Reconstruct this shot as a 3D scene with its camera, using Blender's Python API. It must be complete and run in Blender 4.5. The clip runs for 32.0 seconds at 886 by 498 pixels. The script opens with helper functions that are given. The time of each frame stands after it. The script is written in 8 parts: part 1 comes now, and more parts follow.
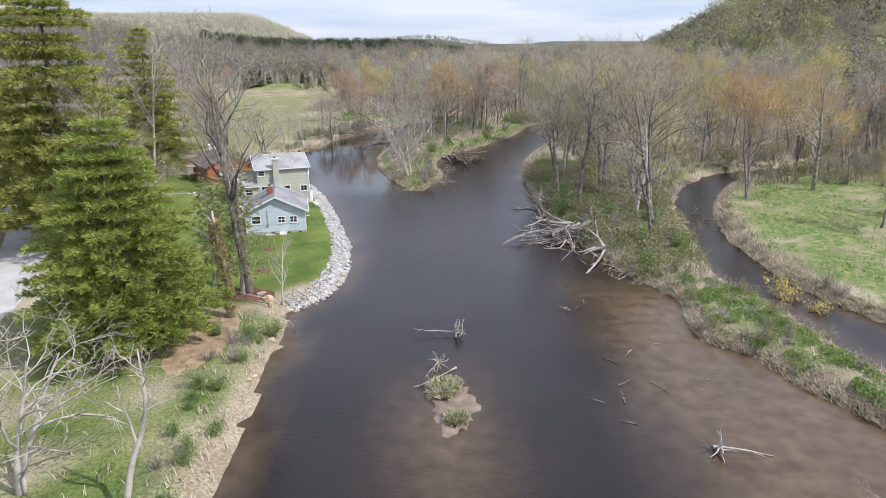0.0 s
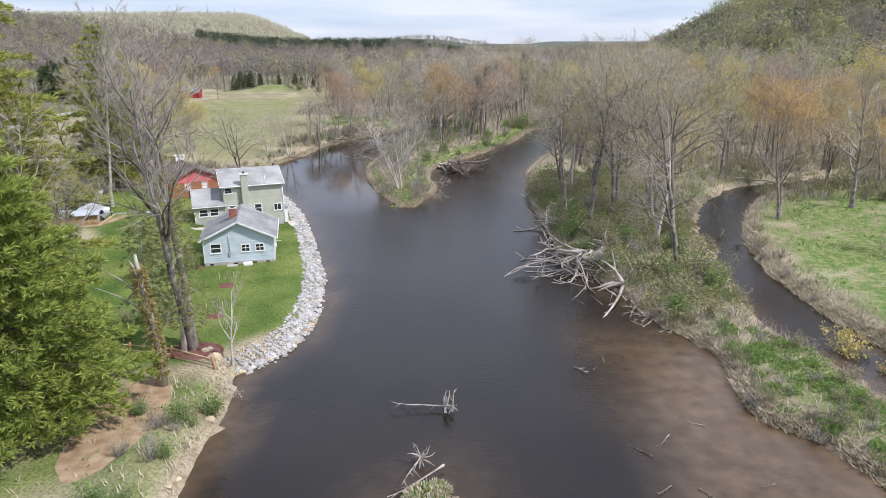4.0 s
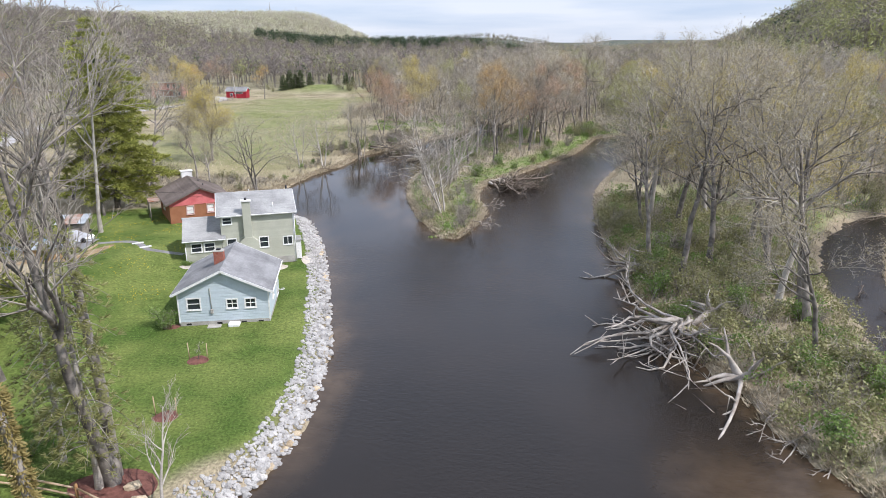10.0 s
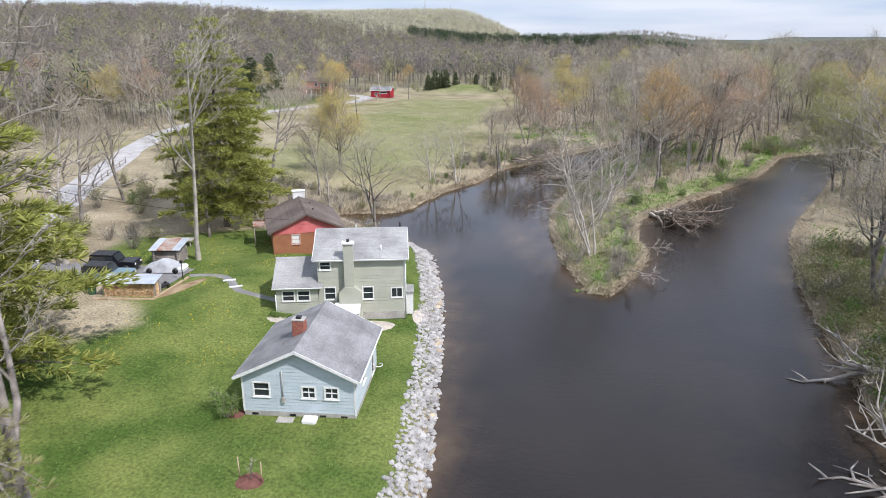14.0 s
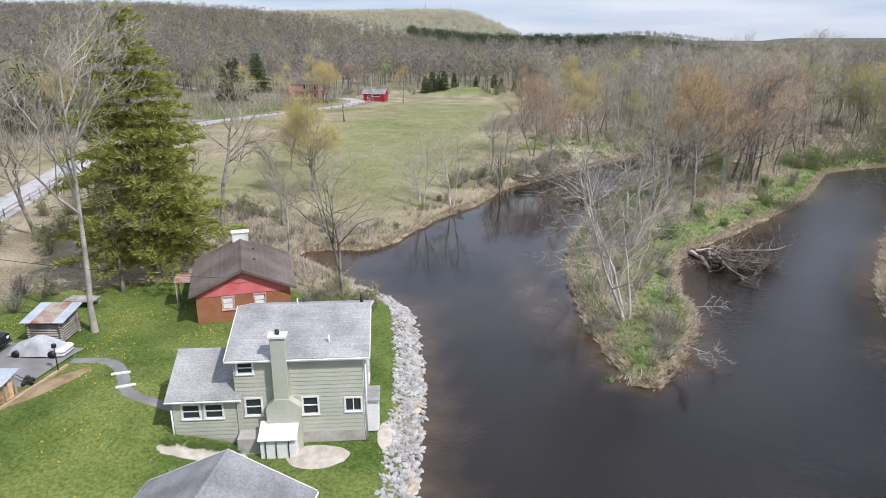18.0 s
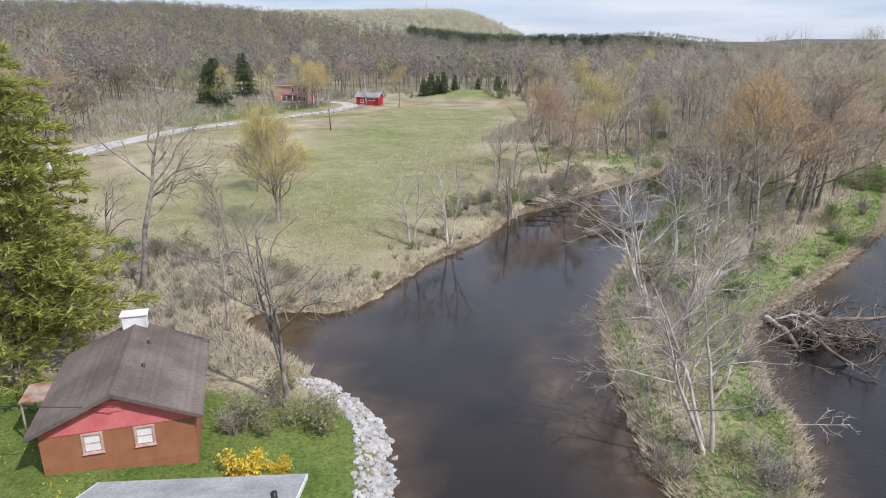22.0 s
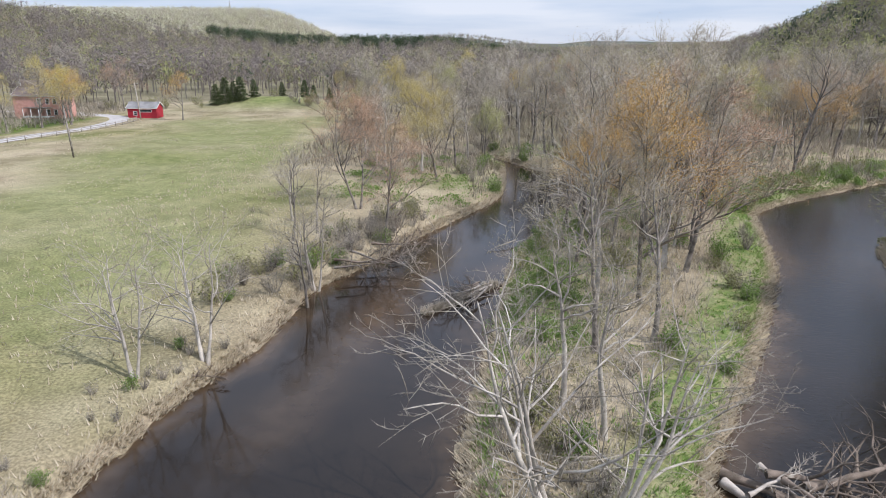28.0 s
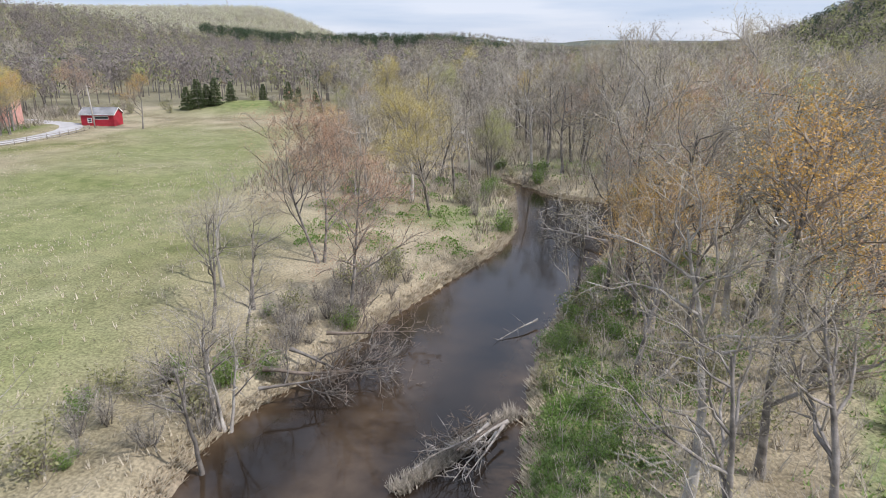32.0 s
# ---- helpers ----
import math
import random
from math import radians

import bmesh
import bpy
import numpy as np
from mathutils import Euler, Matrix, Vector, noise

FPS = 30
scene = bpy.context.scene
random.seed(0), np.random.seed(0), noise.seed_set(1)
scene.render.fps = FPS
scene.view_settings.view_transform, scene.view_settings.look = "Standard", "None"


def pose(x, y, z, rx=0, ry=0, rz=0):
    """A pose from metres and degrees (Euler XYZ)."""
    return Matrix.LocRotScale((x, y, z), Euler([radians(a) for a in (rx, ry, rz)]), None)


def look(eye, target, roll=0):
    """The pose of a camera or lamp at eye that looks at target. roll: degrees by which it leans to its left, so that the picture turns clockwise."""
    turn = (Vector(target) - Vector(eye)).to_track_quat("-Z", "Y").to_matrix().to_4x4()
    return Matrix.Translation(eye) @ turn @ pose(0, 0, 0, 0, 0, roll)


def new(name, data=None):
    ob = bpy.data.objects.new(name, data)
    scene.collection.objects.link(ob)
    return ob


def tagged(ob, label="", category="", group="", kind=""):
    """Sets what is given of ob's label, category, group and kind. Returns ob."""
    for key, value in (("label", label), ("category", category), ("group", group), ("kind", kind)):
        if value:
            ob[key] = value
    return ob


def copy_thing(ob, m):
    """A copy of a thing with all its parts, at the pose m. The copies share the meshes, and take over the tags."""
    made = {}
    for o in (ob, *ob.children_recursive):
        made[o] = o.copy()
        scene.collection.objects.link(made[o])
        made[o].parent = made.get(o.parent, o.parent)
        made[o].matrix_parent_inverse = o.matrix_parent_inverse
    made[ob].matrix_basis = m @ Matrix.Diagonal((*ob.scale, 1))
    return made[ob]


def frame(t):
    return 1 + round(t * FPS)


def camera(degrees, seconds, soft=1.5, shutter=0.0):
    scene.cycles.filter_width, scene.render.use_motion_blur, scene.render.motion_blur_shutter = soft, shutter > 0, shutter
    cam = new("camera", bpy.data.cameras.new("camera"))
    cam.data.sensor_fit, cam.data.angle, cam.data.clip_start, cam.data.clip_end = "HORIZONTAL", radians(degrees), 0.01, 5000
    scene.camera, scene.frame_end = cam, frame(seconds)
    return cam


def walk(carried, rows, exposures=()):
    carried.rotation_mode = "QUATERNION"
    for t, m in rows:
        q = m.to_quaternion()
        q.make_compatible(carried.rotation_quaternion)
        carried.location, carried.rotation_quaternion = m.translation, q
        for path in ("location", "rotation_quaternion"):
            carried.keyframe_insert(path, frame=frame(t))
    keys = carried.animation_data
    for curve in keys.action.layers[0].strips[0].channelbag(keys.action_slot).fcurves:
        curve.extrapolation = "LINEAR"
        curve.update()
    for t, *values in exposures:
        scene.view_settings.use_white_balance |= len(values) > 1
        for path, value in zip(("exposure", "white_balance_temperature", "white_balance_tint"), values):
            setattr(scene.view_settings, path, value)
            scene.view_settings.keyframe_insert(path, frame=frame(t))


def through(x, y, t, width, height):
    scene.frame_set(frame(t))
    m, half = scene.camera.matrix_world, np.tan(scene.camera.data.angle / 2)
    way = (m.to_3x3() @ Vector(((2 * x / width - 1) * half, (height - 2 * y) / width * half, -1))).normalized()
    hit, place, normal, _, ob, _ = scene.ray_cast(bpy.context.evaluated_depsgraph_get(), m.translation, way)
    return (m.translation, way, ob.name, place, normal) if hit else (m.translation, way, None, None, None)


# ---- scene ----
cam = camera(67.9, 32.0, soft=0.85, shutter=0.4)
METRES, EYE, TILT, LEAN, TURN = 142.0, 24.06, -17.2, 0.0, 0.0
ROWS = [
    (0.0, 0.0, 0.0, 0.0, 0.0, 0.0, -0.0),
    (0.5, 0.0008, 0.011, 0.0037, 0.0, 0.01, 0.0),
    (1.0, 0.0013, 0.0218, 0.0073, -0.02, 0.01, -0.01),
    (1.5, 0.0017, 0.0322, 0.0108, -0.03, 0.01, -0.02),
    (2.0, 0.0023, 0.0426, 0.014, -0.04, 0.0, -0.03),
    (2.5, 0.0034, 0.0529, 0.017, -0.05, -0.0, -0.04),
    (3.0, 0.0045, 0.063, 0.0202, -0.05, -0.0, -0.06),
    (3.5, 0.0056, 0.0736, 0.0227, -0.05, -0.0, -0.06),
    (5.5, 0.0085, 0.1136, 0.0345, 0.12, -0.03, -0.13),
    (6.0, 0.0091, 0.1249, 0.0376, 0.37, -0.05, -0.21),
    (6.5, 0.0101, 0.1367, 0.0408, 0.79, -0.05, -0.34),
    (7.0, 0.0108, 0.1482, 0.044, 1.68, -0.06, -0.63),
    (7.5, 0.0114, 0.1591, 0.0477, 2.76, -0.11, -0.96),
    (8.0, 0.012, 0.1702, 0.0506, 3.52, -0.1, -1.21),
    (8.5, 0.0121, 0.1805, 0.0535, 3.83, -0.1, -1.29),
    (9.0, 0.0117, 0.1907, 0.0566, 4.02, -0.11, -1.35),
    (9.5, 0.0112, 0.2008, 0.0596, 4.28, -0.14, -1.45),
    (10.0, 0.0109, 0.2107, 0.063, 4.69, -0.16, -1.53),
    (10.5, 0.0101, 0.2207, 0.0664, 5.26, -0.19, -1.72),
    (11.0, 0.0095, 0.2318, 0.0702, 6.45, -0.27, -2.06),
    (11.5, 0.0084, 0.2443, 0.0743, 7.65, -0.33, -2.4),
    (12.0, 0.0067, 0.2577, 0.0791, 8.69, -0.41, -2.72),
    (12.5, 0.0032, 0.2725, 0.0842, 10.42, -0.52, -3.31),
    (13.0, -0.0002, 0.288, 0.0902, 13.06, -0.75, -4.13),
    (13.5, -0.0041, 0.3044, 0.0962, 15.61, -1.01, -4.88),
    (14.0, -0.0077, 0.3211, 0.1022, 16.71, -1.11, -5.21),
    (14.5, -0.0115, 0.3381, 0.1078, 16.79, -1.12, -5.21),
    (16.5, -0.0278, 0.4031, 0.1261, 16.78, -1.07, -5.25),
    (17.0, -0.0317, 0.4187, 0.1301, 16.77, -1.07, -5.26),
    (17.5, -0.0358, 0.4342, 0.1339, 16.78, -1.05, -5.25),
    (18.0, -0.04, 0.4493, 0.1379, 16.78, -1.05, -5.27),
    (18.5, -0.0443, 0.4643, 0.1419, 16.78, -1.04, -5.28),
    (19.0, -0.0486, 0.4793, 0.1461, 16.79, -1.05, -5.29),
    (19.5, -0.0531, 0.4953, 0.1508, 16.8, -1.07, -5.31),
    (20.0, -0.0578, 0.5125, 0.1556, 16.81, -1.07, -5.35),
    (20.5, -0.0626, 0.5297, 0.1604, 16.82, -1.07, -5.35),
    (21.0, -0.0678, 0.5468, 0.1652, 16.82, -1.07, -5.4),
    (21.5, -0.0727, 0.5631, 0.1704, 16.85, -1.04, -5.4),
    (22.0, -0.0778, 0.5795, 0.175, 16.87, -1.01, -5.41),
    (22.5, -0.0829, 0.5959, 0.1796, 16.89, -1.01, -5.42),
    (23.0, -0.0882, 0.6126, 0.1841, 16.88, -1.0, -5.47),
    (23.5, -0.0928, 0.6287, 0.1884, 16.09, -0.91, -5.29),
    (24.0, -0.0964, 0.6446, 0.193, 14.0, -0.7, -4.66),
    (24.5, -0.0982, 0.6588, 0.1972, 9.57, -0.35, -3.38),
    (25.0, -0.0995, 0.6731, 0.2016, 4.32, -0.13, -1.82),
    (25.5, -0.1003, 0.6887, 0.206, 2.16, -0.06, -1.16),
    (27.5, -0.099, 0.7572, 0.2255, 2.16, -0.07, -1.01),
    (28.0, -0.0988, 0.7765, 0.2312, 2.17, -0.05, -1.01),
    (28.5, -0.0986, 0.7964, 0.2373, 2.19, -0.06, -1.04),
    (29.0, -0.0985, 0.8167, 0.2433, 2.21, -0.05, -1.05),
    (29.5, -0.0985, 0.8379, 0.2494, 2.21, -0.06, -1.07),
    (30.0, -0.0984, 0.859, 0.2557, 2.24, -0.08, -1.07),
    (30.5, -0.0985, 0.8806, 0.262, 2.25, -0.11, -1.08),
    (31.0, -0.0987, 0.902, 0.2681, 2.28, -0.09, -1.09),
    (31.5, -0.0989, 0.9238, 0.2744, 2.32, -0.11, -1.06),
    (32.0, -0.0996, 0.9449, 0.2806, 2.32, -0.13, -1.06),
]
walk(cam, [(t, pose(0, 0, EYE, TILT, LEAN, TURN) @ pose(METRES * x, METRES * y, METRES * z, 90 + pitch, roll, yaw)) for t, x, y, z, yaw, pitch, roll in ROWS], [(0.0, 0.13, 6220, 16), (12.0, 0.11, 6220, 16), (18.0, -0.02, 6220, 16), (32.0, 0.0, 6220, 16)])

# ---- light ----
SUN_AZ, SUN_EL = 112.0, 50.0          # degrees clockwise from +y; above the horizon
world = bpy.data.worlds.new("sky")
scene.world = world
world.use_nodes = True
wn, wl = world.node_tree.nodes, world.node_tree.links
wbg = wn["Background"]
sky = wn.new("ShaderNodeTexSky")
sky.sky_type, sky.sun_disc = "NISHITA", False
sky.sun_elevation, sky.sun_rotation = radians(SUN_EL), radians(SUN_AZ)
sky.air_density, sky.dust_density, sky.ozone_density = 1.0, 0.2, 2.0
wtc = wn.new("ShaderNodeTexCoord")
wmap = wn.new("ShaderNodeMapping")
wmap.inputs["Scale"].default_value = (1.0, 1.0, 9.0)
wno = wn.new("ShaderNodeTexNoise")
wno.inputs["Scale"].default_value, wno.inputs["Detail"].default_value = 3.2, 7.0
wramp = wn.new("ShaderNodeValToRGB")
wramp.color_ramp.elements[0].position, wramp.color_ramp.elements[1].position = 0.32, 0.62
wramp.color_ramp.elements[0].color, wramp.color_ramp.elements[1].color = (0.0, 0.0, 0.0, 1), (1.0, 1.0, 1.0, 1)
wmix = wn.new("ShaderNodeMix")
wmix.data_type = "RGBA"
wcloud = wn.new("ShaderNodeMix")
wcloud.data_type = "RGBA"
wcloud.inputs[6].default_value, wcloud.inputs[7].default_value = (4.6, 5.7, 7.3, 1), (7.2, 7.7, 8.5, 1)
wl.new(wtc.outputs["Generated"], wmap.inputs["Vector"])
wl.new(wmap.outputs["Vector"], wno.inputs["Vector"])
wl.new(wno.outputs["Fac"], wramp.inputs["Fac"])
wl.new(wramp.outputs["Color"], wcloud.inputs[0])
wl.new(wcloud.outputs[2], wmix.inputs[7])
wmix.inputs[0].default_value = 0.8
wl.new(sky.outputs["Color"], wmix.inputs[6])
wsep = wn.new("ShaderNodeSeparateXYZ")
wl.new(wtc.outputs["Generated"], wsep.inputs[0])
wup = wn.new("ShaderNodeMapRange")
wup.inputs["From Min"].default_value, wup.inputs["From Max"].default_value = 0.10, 0.45
wup.inputs["To Min"].default_value, wup.inputs["To Max"].default_value = 1.0, 1.3
wl.new(wsep.outputs["Z"], wup.inputs["Value"])
wcol = wn.new("ShaderNodeVectorMath")
wcol.operation = "SCALE"
wl.new(wmix.outputs[2], wcol.inputs[0])
wl.new(wup.outputs["Result"], wcol.inputs["Scale"])
wl.new(wcol.outputs[0], wbg.inputs["Color"])
wbg.inputs["Strength"].default_value = 0.112
sun = new("sun", bpy.data.lights.new("sun", "SUN"))
sun.data.energy, sun.data.angle, sun.data.color = 4.2, radians(0.6), (1.0, 0.965, 0.91)
sun_to = Vector((math.sin(radians(SUN_AZ)) * math.cos(radians(SUN_EL)), math.cos(radians(SUN_AZ)) * math.cos(radians(SUN_EL)), math.sin(radians(SUN_EL))))
sun.matrix_world = look(sun_to * 300, (0, 0, 0))

# ---- materials ----


def nodes_of(name):
    m = bpy.data.materials.new(name)
    m.use_nodes = True
    return m, m.node_tree.nodes, m.node_tree.links, m.node_tree.nodes["Principled BSDF"]


def rgba(c):
    return (c[0], c[1], c[2], 1.0)


def noise_ramp(nt, lk, vec, scale, c1, c2, lo=0.35, hi=0.65, detail=4.0):
    n = nt.new("ShaderNodeTexNoise")
    n.inputs["Scale"].default_value, n.inputs["Detail"].default_value = scale, detail
    lk.new(vec, n.inputs["Vector"])
    r = nt.new("ShaderNodeValToRGB")
    r.color_ramp.elements[0].position, r.color_ramp.elements[1].position = lo, hi
    r.color_ramp.elements[0].color, r.color_ramp.elements[1].color = rgba(c1), rgba(c2)
    lk.new(n.outputs["Fac"], r.inputs["Fac"])
    return r.outputs["Color"], n.outputs["Fac"]


def mixed(nt, lk, fac, a, b, blend="MIX"):
    """Mix two colours or sockets by a socket or number."""
    m = nt.new("ShaderNodeMix")
    m.data_type, m.blend_type = "RGBA", blend
    for slot, v in ((0, fac), (6, a), (7, b)):
        if isinstance(v, bpy.types.NodeSocket):
            lk.new(v, m.inputs[slot])
        else:
            m.inputs[slot].default_value = v if slot == 0 else rgba(v)
    return m.outputs[2]


def bumped(nt, lk, bsdf, height, strength, distance=0.02):
    b = nt.new("ShaderNodeBump")
    b.inputs["Strength"].default_value, b.inputs["Distance"].default_value = strength, distance
    lk.new(height, b.inputs["Height"])
    lk.new(b.outputs["Normal"], bsdf.inputs["Normal"])


def surface(name, c1, c2, scale=3.0, rough=0.8, bump=0.3, metal=0.0, fine=14.0, vary=0.0, dist=0.02, spec=0.3, grit=0.75):
    """A surface with broad patches from c1 to c2, fine grain over it and, with vary, a tone of its own for each object."""
    m, nt, lk, b = nodes_of(name)
    pos = nt.new("ShaderNodeNewGeometry").outputs["Position"]
    col, _ = noise_ramp(nt, lk, pos, scale, c1, c2)
    grain, fac = noise_ramp(nt, lk, pos, scale * fine, (0.72, 0.72, 0.72), (1.2, 1.2, 1.2), 0.3, 0.7, 6.0)
    col = mixed(nt, lk, grit, col, grain, "MULTIPLY")
    if vary:
        oi = nt.new("ShaderNodeObjectInfo")
        hv = nt.new("ShaderNodeHueSaturation")
        mr = nt.new("ShaderNodeMapRange")
        mr.inputs["To Min"].default_value, mr.inputs["To Max"].default_value = 1 - vary, 1 + vary
        lk.new(oi.outputs["Random"], mr.inputs["Value"])
        lk.new(mr.outputs["Result"], hv.inputs["Value"])
        lk.new(col, hv.inputs["Color"])
        col = hv.outputs["Color"]
    lk.new(col, b.inputs["Base Color"])
    b.inputs["Roughness"].default_value, b.inputs["Metallic"].default_value = rough, metal
    b.inputs["Specular IOR Level"].default_value = spec
    if bump:
        bumped(nt, lk, b, fac, bump, dist)
    return m


def leafy(name, c1, c2, rough=0.6, through=0.25):
    """Leaves or needles: a tone of its own for each clump and light that passes through."""
    m, nt, lk, b = nodes_of(name)
    geo = nt.new("ShaderNodeNewGeometry")
    oi = nt.new("ShaderNodeObjectInfo")
    add = nt.new("ShaderNodeMath")
    add.operation = "MULTIPLY_ADD"
    add.inputs[1].default_value = 0.7
    lk.new(geo.outputs["Random Per Island"], add.inputs[0])
    half = nt.new("ShaderNodeMath")
    half.operation = "MULTIPLY"
    half.inputs[1].default_value = 0.3
    lk.new(oi.outputs["Random"], half.inputs[0])
    lk.new(half.outputs[0], add.inputs[2])
    col = mixed(nt, lk, add.outputs[0], c1, c2)
    lk.new(col, b.inputs["Base Color"])
    b.inputs["Roughness"].default_value = rough
    b.inputs["Specular IOR Level"].default_value = 0.25
    tr = nt.new("ShaderNodeBsdfTranslucent")
    lk.new(col, tr.inputs["Color"])
    ms = nt.new("ShaderNodeMixShader")
    ms.inputs[0].default_value = through
    lk.new(b.outputs[0], ms.inputs[1])
    lk.new(tr.outputs[0], ms.inputs[2])
    lk.new(ms.outputs[0], nt["Material Output"].inputs["Surface"])
    return m


M_BARK = surface("bark_grey_brown", (0.11, 0.097, 0.083), (0.31, 0.28, 0.245), 1.5, 0.9, 0.5, vary=0.25)
M_PALE = surface("bark_pale", (0.30, 0.272, 0.235), (0.52, 0.482, 0.425), 0.8, 0.85, 0.4, vary=0.15)
M_TWIG = leafy("twigs_grey", (0.175, 0.152, 0.122), (0.54, 0.495, 0.415), 0.9, 0.1)
M_TWIG_RED = leafy("twigs_reddish", (0.15, 0.12, 0.092), (0.45, 0.375, 0.29), 0.9, 0.0)
M_DRIFT = surface("driftwood_bleached", (0.26, 0.225, 0.19), (0.50, 0.455, 0.40), 1.2, 0.9, 0.4)
M_DRIFT_DARK = surface("driftwood_wet", (0.10, 0.08, 0.06), (0.26, 0.21, 0.17), 1.2, 0.85, 0.4)
M_BUD_ORANGE = leafy("buds_orange", (0.50, 0.29, 0.075), (0.66, 0.43, 0.15))
M_BUD_YELLOW = leafy("buds_yellow", (0.50, 0.40, 0.10), (0.64, 0.54, 0.19))
M_BUD_GREEN = leafy("buds_green", (0.32, 0.34, 0.11), (0.46, 0.46, 0.18))
M_BUD_HAZE = leafy("buds_olive_haze", (0.40, 0.34, 0.18), (0.58, 0.51, 0.30), 0.6, 0.45)
M_BUD_RED = leafy("buds_russet", (0.44, 0.26, 0.16), (0.58, 0.38, 0.25))
M_PINE = leafy("pine_needles", (0.10, 0.15, 0.03), (0.50, 0.56, 0.135), through=0.3)
M_SPRUCE = leafy("spruce_needles", (0.04, 0.062, 0.028), (0.16, 0.20, 0.085), through=0.2)
M_PINE_YEL = leafy("pine_needles_yellowish", (0.125, 0.15, 0.035), (0.52, 0.53, 0.145), through=0.34)
M_CEDAR = leafy("cedar_scales", (0.19, 0.20, 0.075), (0.46, 0.455, 0.20), through=0.45)
M_SHRUB = leafy("shrub_leaves", (0.12, 0.21, 0.05), (0.27, 0.36, 0.11), through=0.4)
M_DRYGRASS = leafy("dry_grass", (0.40, 0.335, 0.235), (0.62, 0.55, 0.42))
M_GREENGRASS = leafy("green_grass", (0.13, 0.22, 0.05), (0.27, 0.37, 0.11))

# ---- plan of the river ----
def smooth_line(pts, step=2.0):
    """A rounded line through the points, about one point every step metres."""
    p = np.array(pts, float)
    out = []
    for i in range(len(p) - 1):
        a, b, c, d = p[max(i - 1, 0)], p[i], p[i + 1], p[min(i + 2, len(p) - 1)]
        n = max(2, int(np.linalg.norm(c - b) / step))
        for k in range(n):
            t = k / n
            out.append(0.5 * (2 * b + (c - a) * t + (2 * a - 5 * b + 4 * c - d) * t * t + (3 * b - a - 3 * c + d) * t ** 3))
    out.append(p[-1])
    return np.array(out)


LEFT_BANK = [(-16, -160), (-13, -60), (-12.5, 0), (-13, 31), (-13.8, 42), (-14, 53), (-14.6, 57), (-11.8, 62), (-11, 69), (-12, 78),
             (-13.4, 84), (-17, 97), (-20.3, 107), (-23.5, 115), (-26, 119.5), (-31, 123), (-38, 127), (-44, 131), (-42.5, 134), (-36.5, 136.5), (-35, 144),
             (-33, 154), (-30.5, 162), (-29, 174), (-25, 182), (-22, 190), (-16.5, 201), (-10, 215), (-8, 232), (-8.5, 247), (-15, 256), (-27, 268), (-44, 282)]
PENINSULA = [(-42, 286), (-25, 273), (-12.5, 260), (-5, 248), (0.1, 239), (7, 235), (5, 220), (0, 207), (-6, 193), (-9, 183), (-11, 169), (-13, 156), (-14, 148), (-13.5, 140),
             (-12, 131), (-9, 121), (-6, 114), (-4, 112), (-2, 117), (-0.5, 126), (-2, 134), (-1, 145), (5.5, 157), (13, 171), (19, 184), (24, 200), (27, 208), (37, 217), (62, 234), (95, 250), (150, 268), (260, 290)]
RIGHT_BANK = [(260, 262), (150, 243), (95, 225), (62, 209), (43, 198), (34, 190), (30, 177), (24, 160), (18, 140), (15.5, 118), (15.5, 100), (16, 88), (18.5, 77),
              (20.5, 68), (23.4, 61), (22.4, 54), (22.8, 50.8), (25.4, 48), (26.5, 43.5), (28.6, 39.5), (30.5, 33), (31, 20), (31, -20), (30, -60), (28, -160)]
SIDE_LEFT = [(47, -155), (47, -60), (44, 0), (39, 30), (34.5, 43), (32.8, 50), (32.0, 58), (29.8, 65), (30.2, 72), (31.5, 80), (33.5, 89), (36, 100), (40, 111), (45, 118), (52, 126.5), (62, 131), (80, 138)]
SIDE_RIGHT = [(82, 132), (66, 126.5), (57, 122), (48, 110), (41, 96), (37.8, 84), (36.8, 74), (37, 66), (38.5, 59), (41.5, 53), (46, 44), (52, 28), (57, 0), (60, -60), (60, -155)]
MAIN_WATER = np.vstack([smooth_line(LEFT_BANK), smooth_line(PENINSULA), smooth_line(RIGHT_BANK)])
SIDE_WATER = np.vstack([smooth_line(SIDE_LEFT), smooth_line(SIDE_RIGHT)])


def inside_and_distance(x, y, poly):
    """For arrays x, y: metres to the outline, minus inside it."""
    px, py = poly[:, 0], poly[:, 1]
    qx, qy = np.roll(px, -1), np.roll(py, -1)
    best = np.full(x.shape, 1e18)
    odd = np.zeros(x.shape, bool)
    for ax, ay, bx, by in zip(px, py, qx, qy):
        dx, dy = bx - ax, by - ay
        t = np.clip(((x - ax) * dx + (y - ay) * dy) / (dx * dx + dy * dy + 1e-9), 0, 1)
        best = np.minimum(best, (x - ax - t * dx) ** 2 + (y - ay - t * dy) ** 2)
        if ay != by:
            odd ^= ((ay > y) != (by > y)) & (x < (bx - ax) * (y - ay) / (by - ay) + ax)
    return np.where(odd, -1, 1) * np.sqrt(best)


def step01(a, b, v):
    t = np.clip((v - a) / (b - a), 0, 1)
    return t * t * (3 - 2 * t)


def ripple(x, y, s, seed=0.0):
    """Cheap rolling unevenness from -1 to 1, about s metres long."""
    k = 6.2832 / s
    return (np.sin(k * (0.83 * x + 0.56 * y) + seed) + np.sin(k * (-0.47 * x + 1.02 * y) + 1.7 + 2 * seed) + np.sin(k * (1.31 * x - 0.62 * y) * 0.77 + 4.1 + seed)) / 3


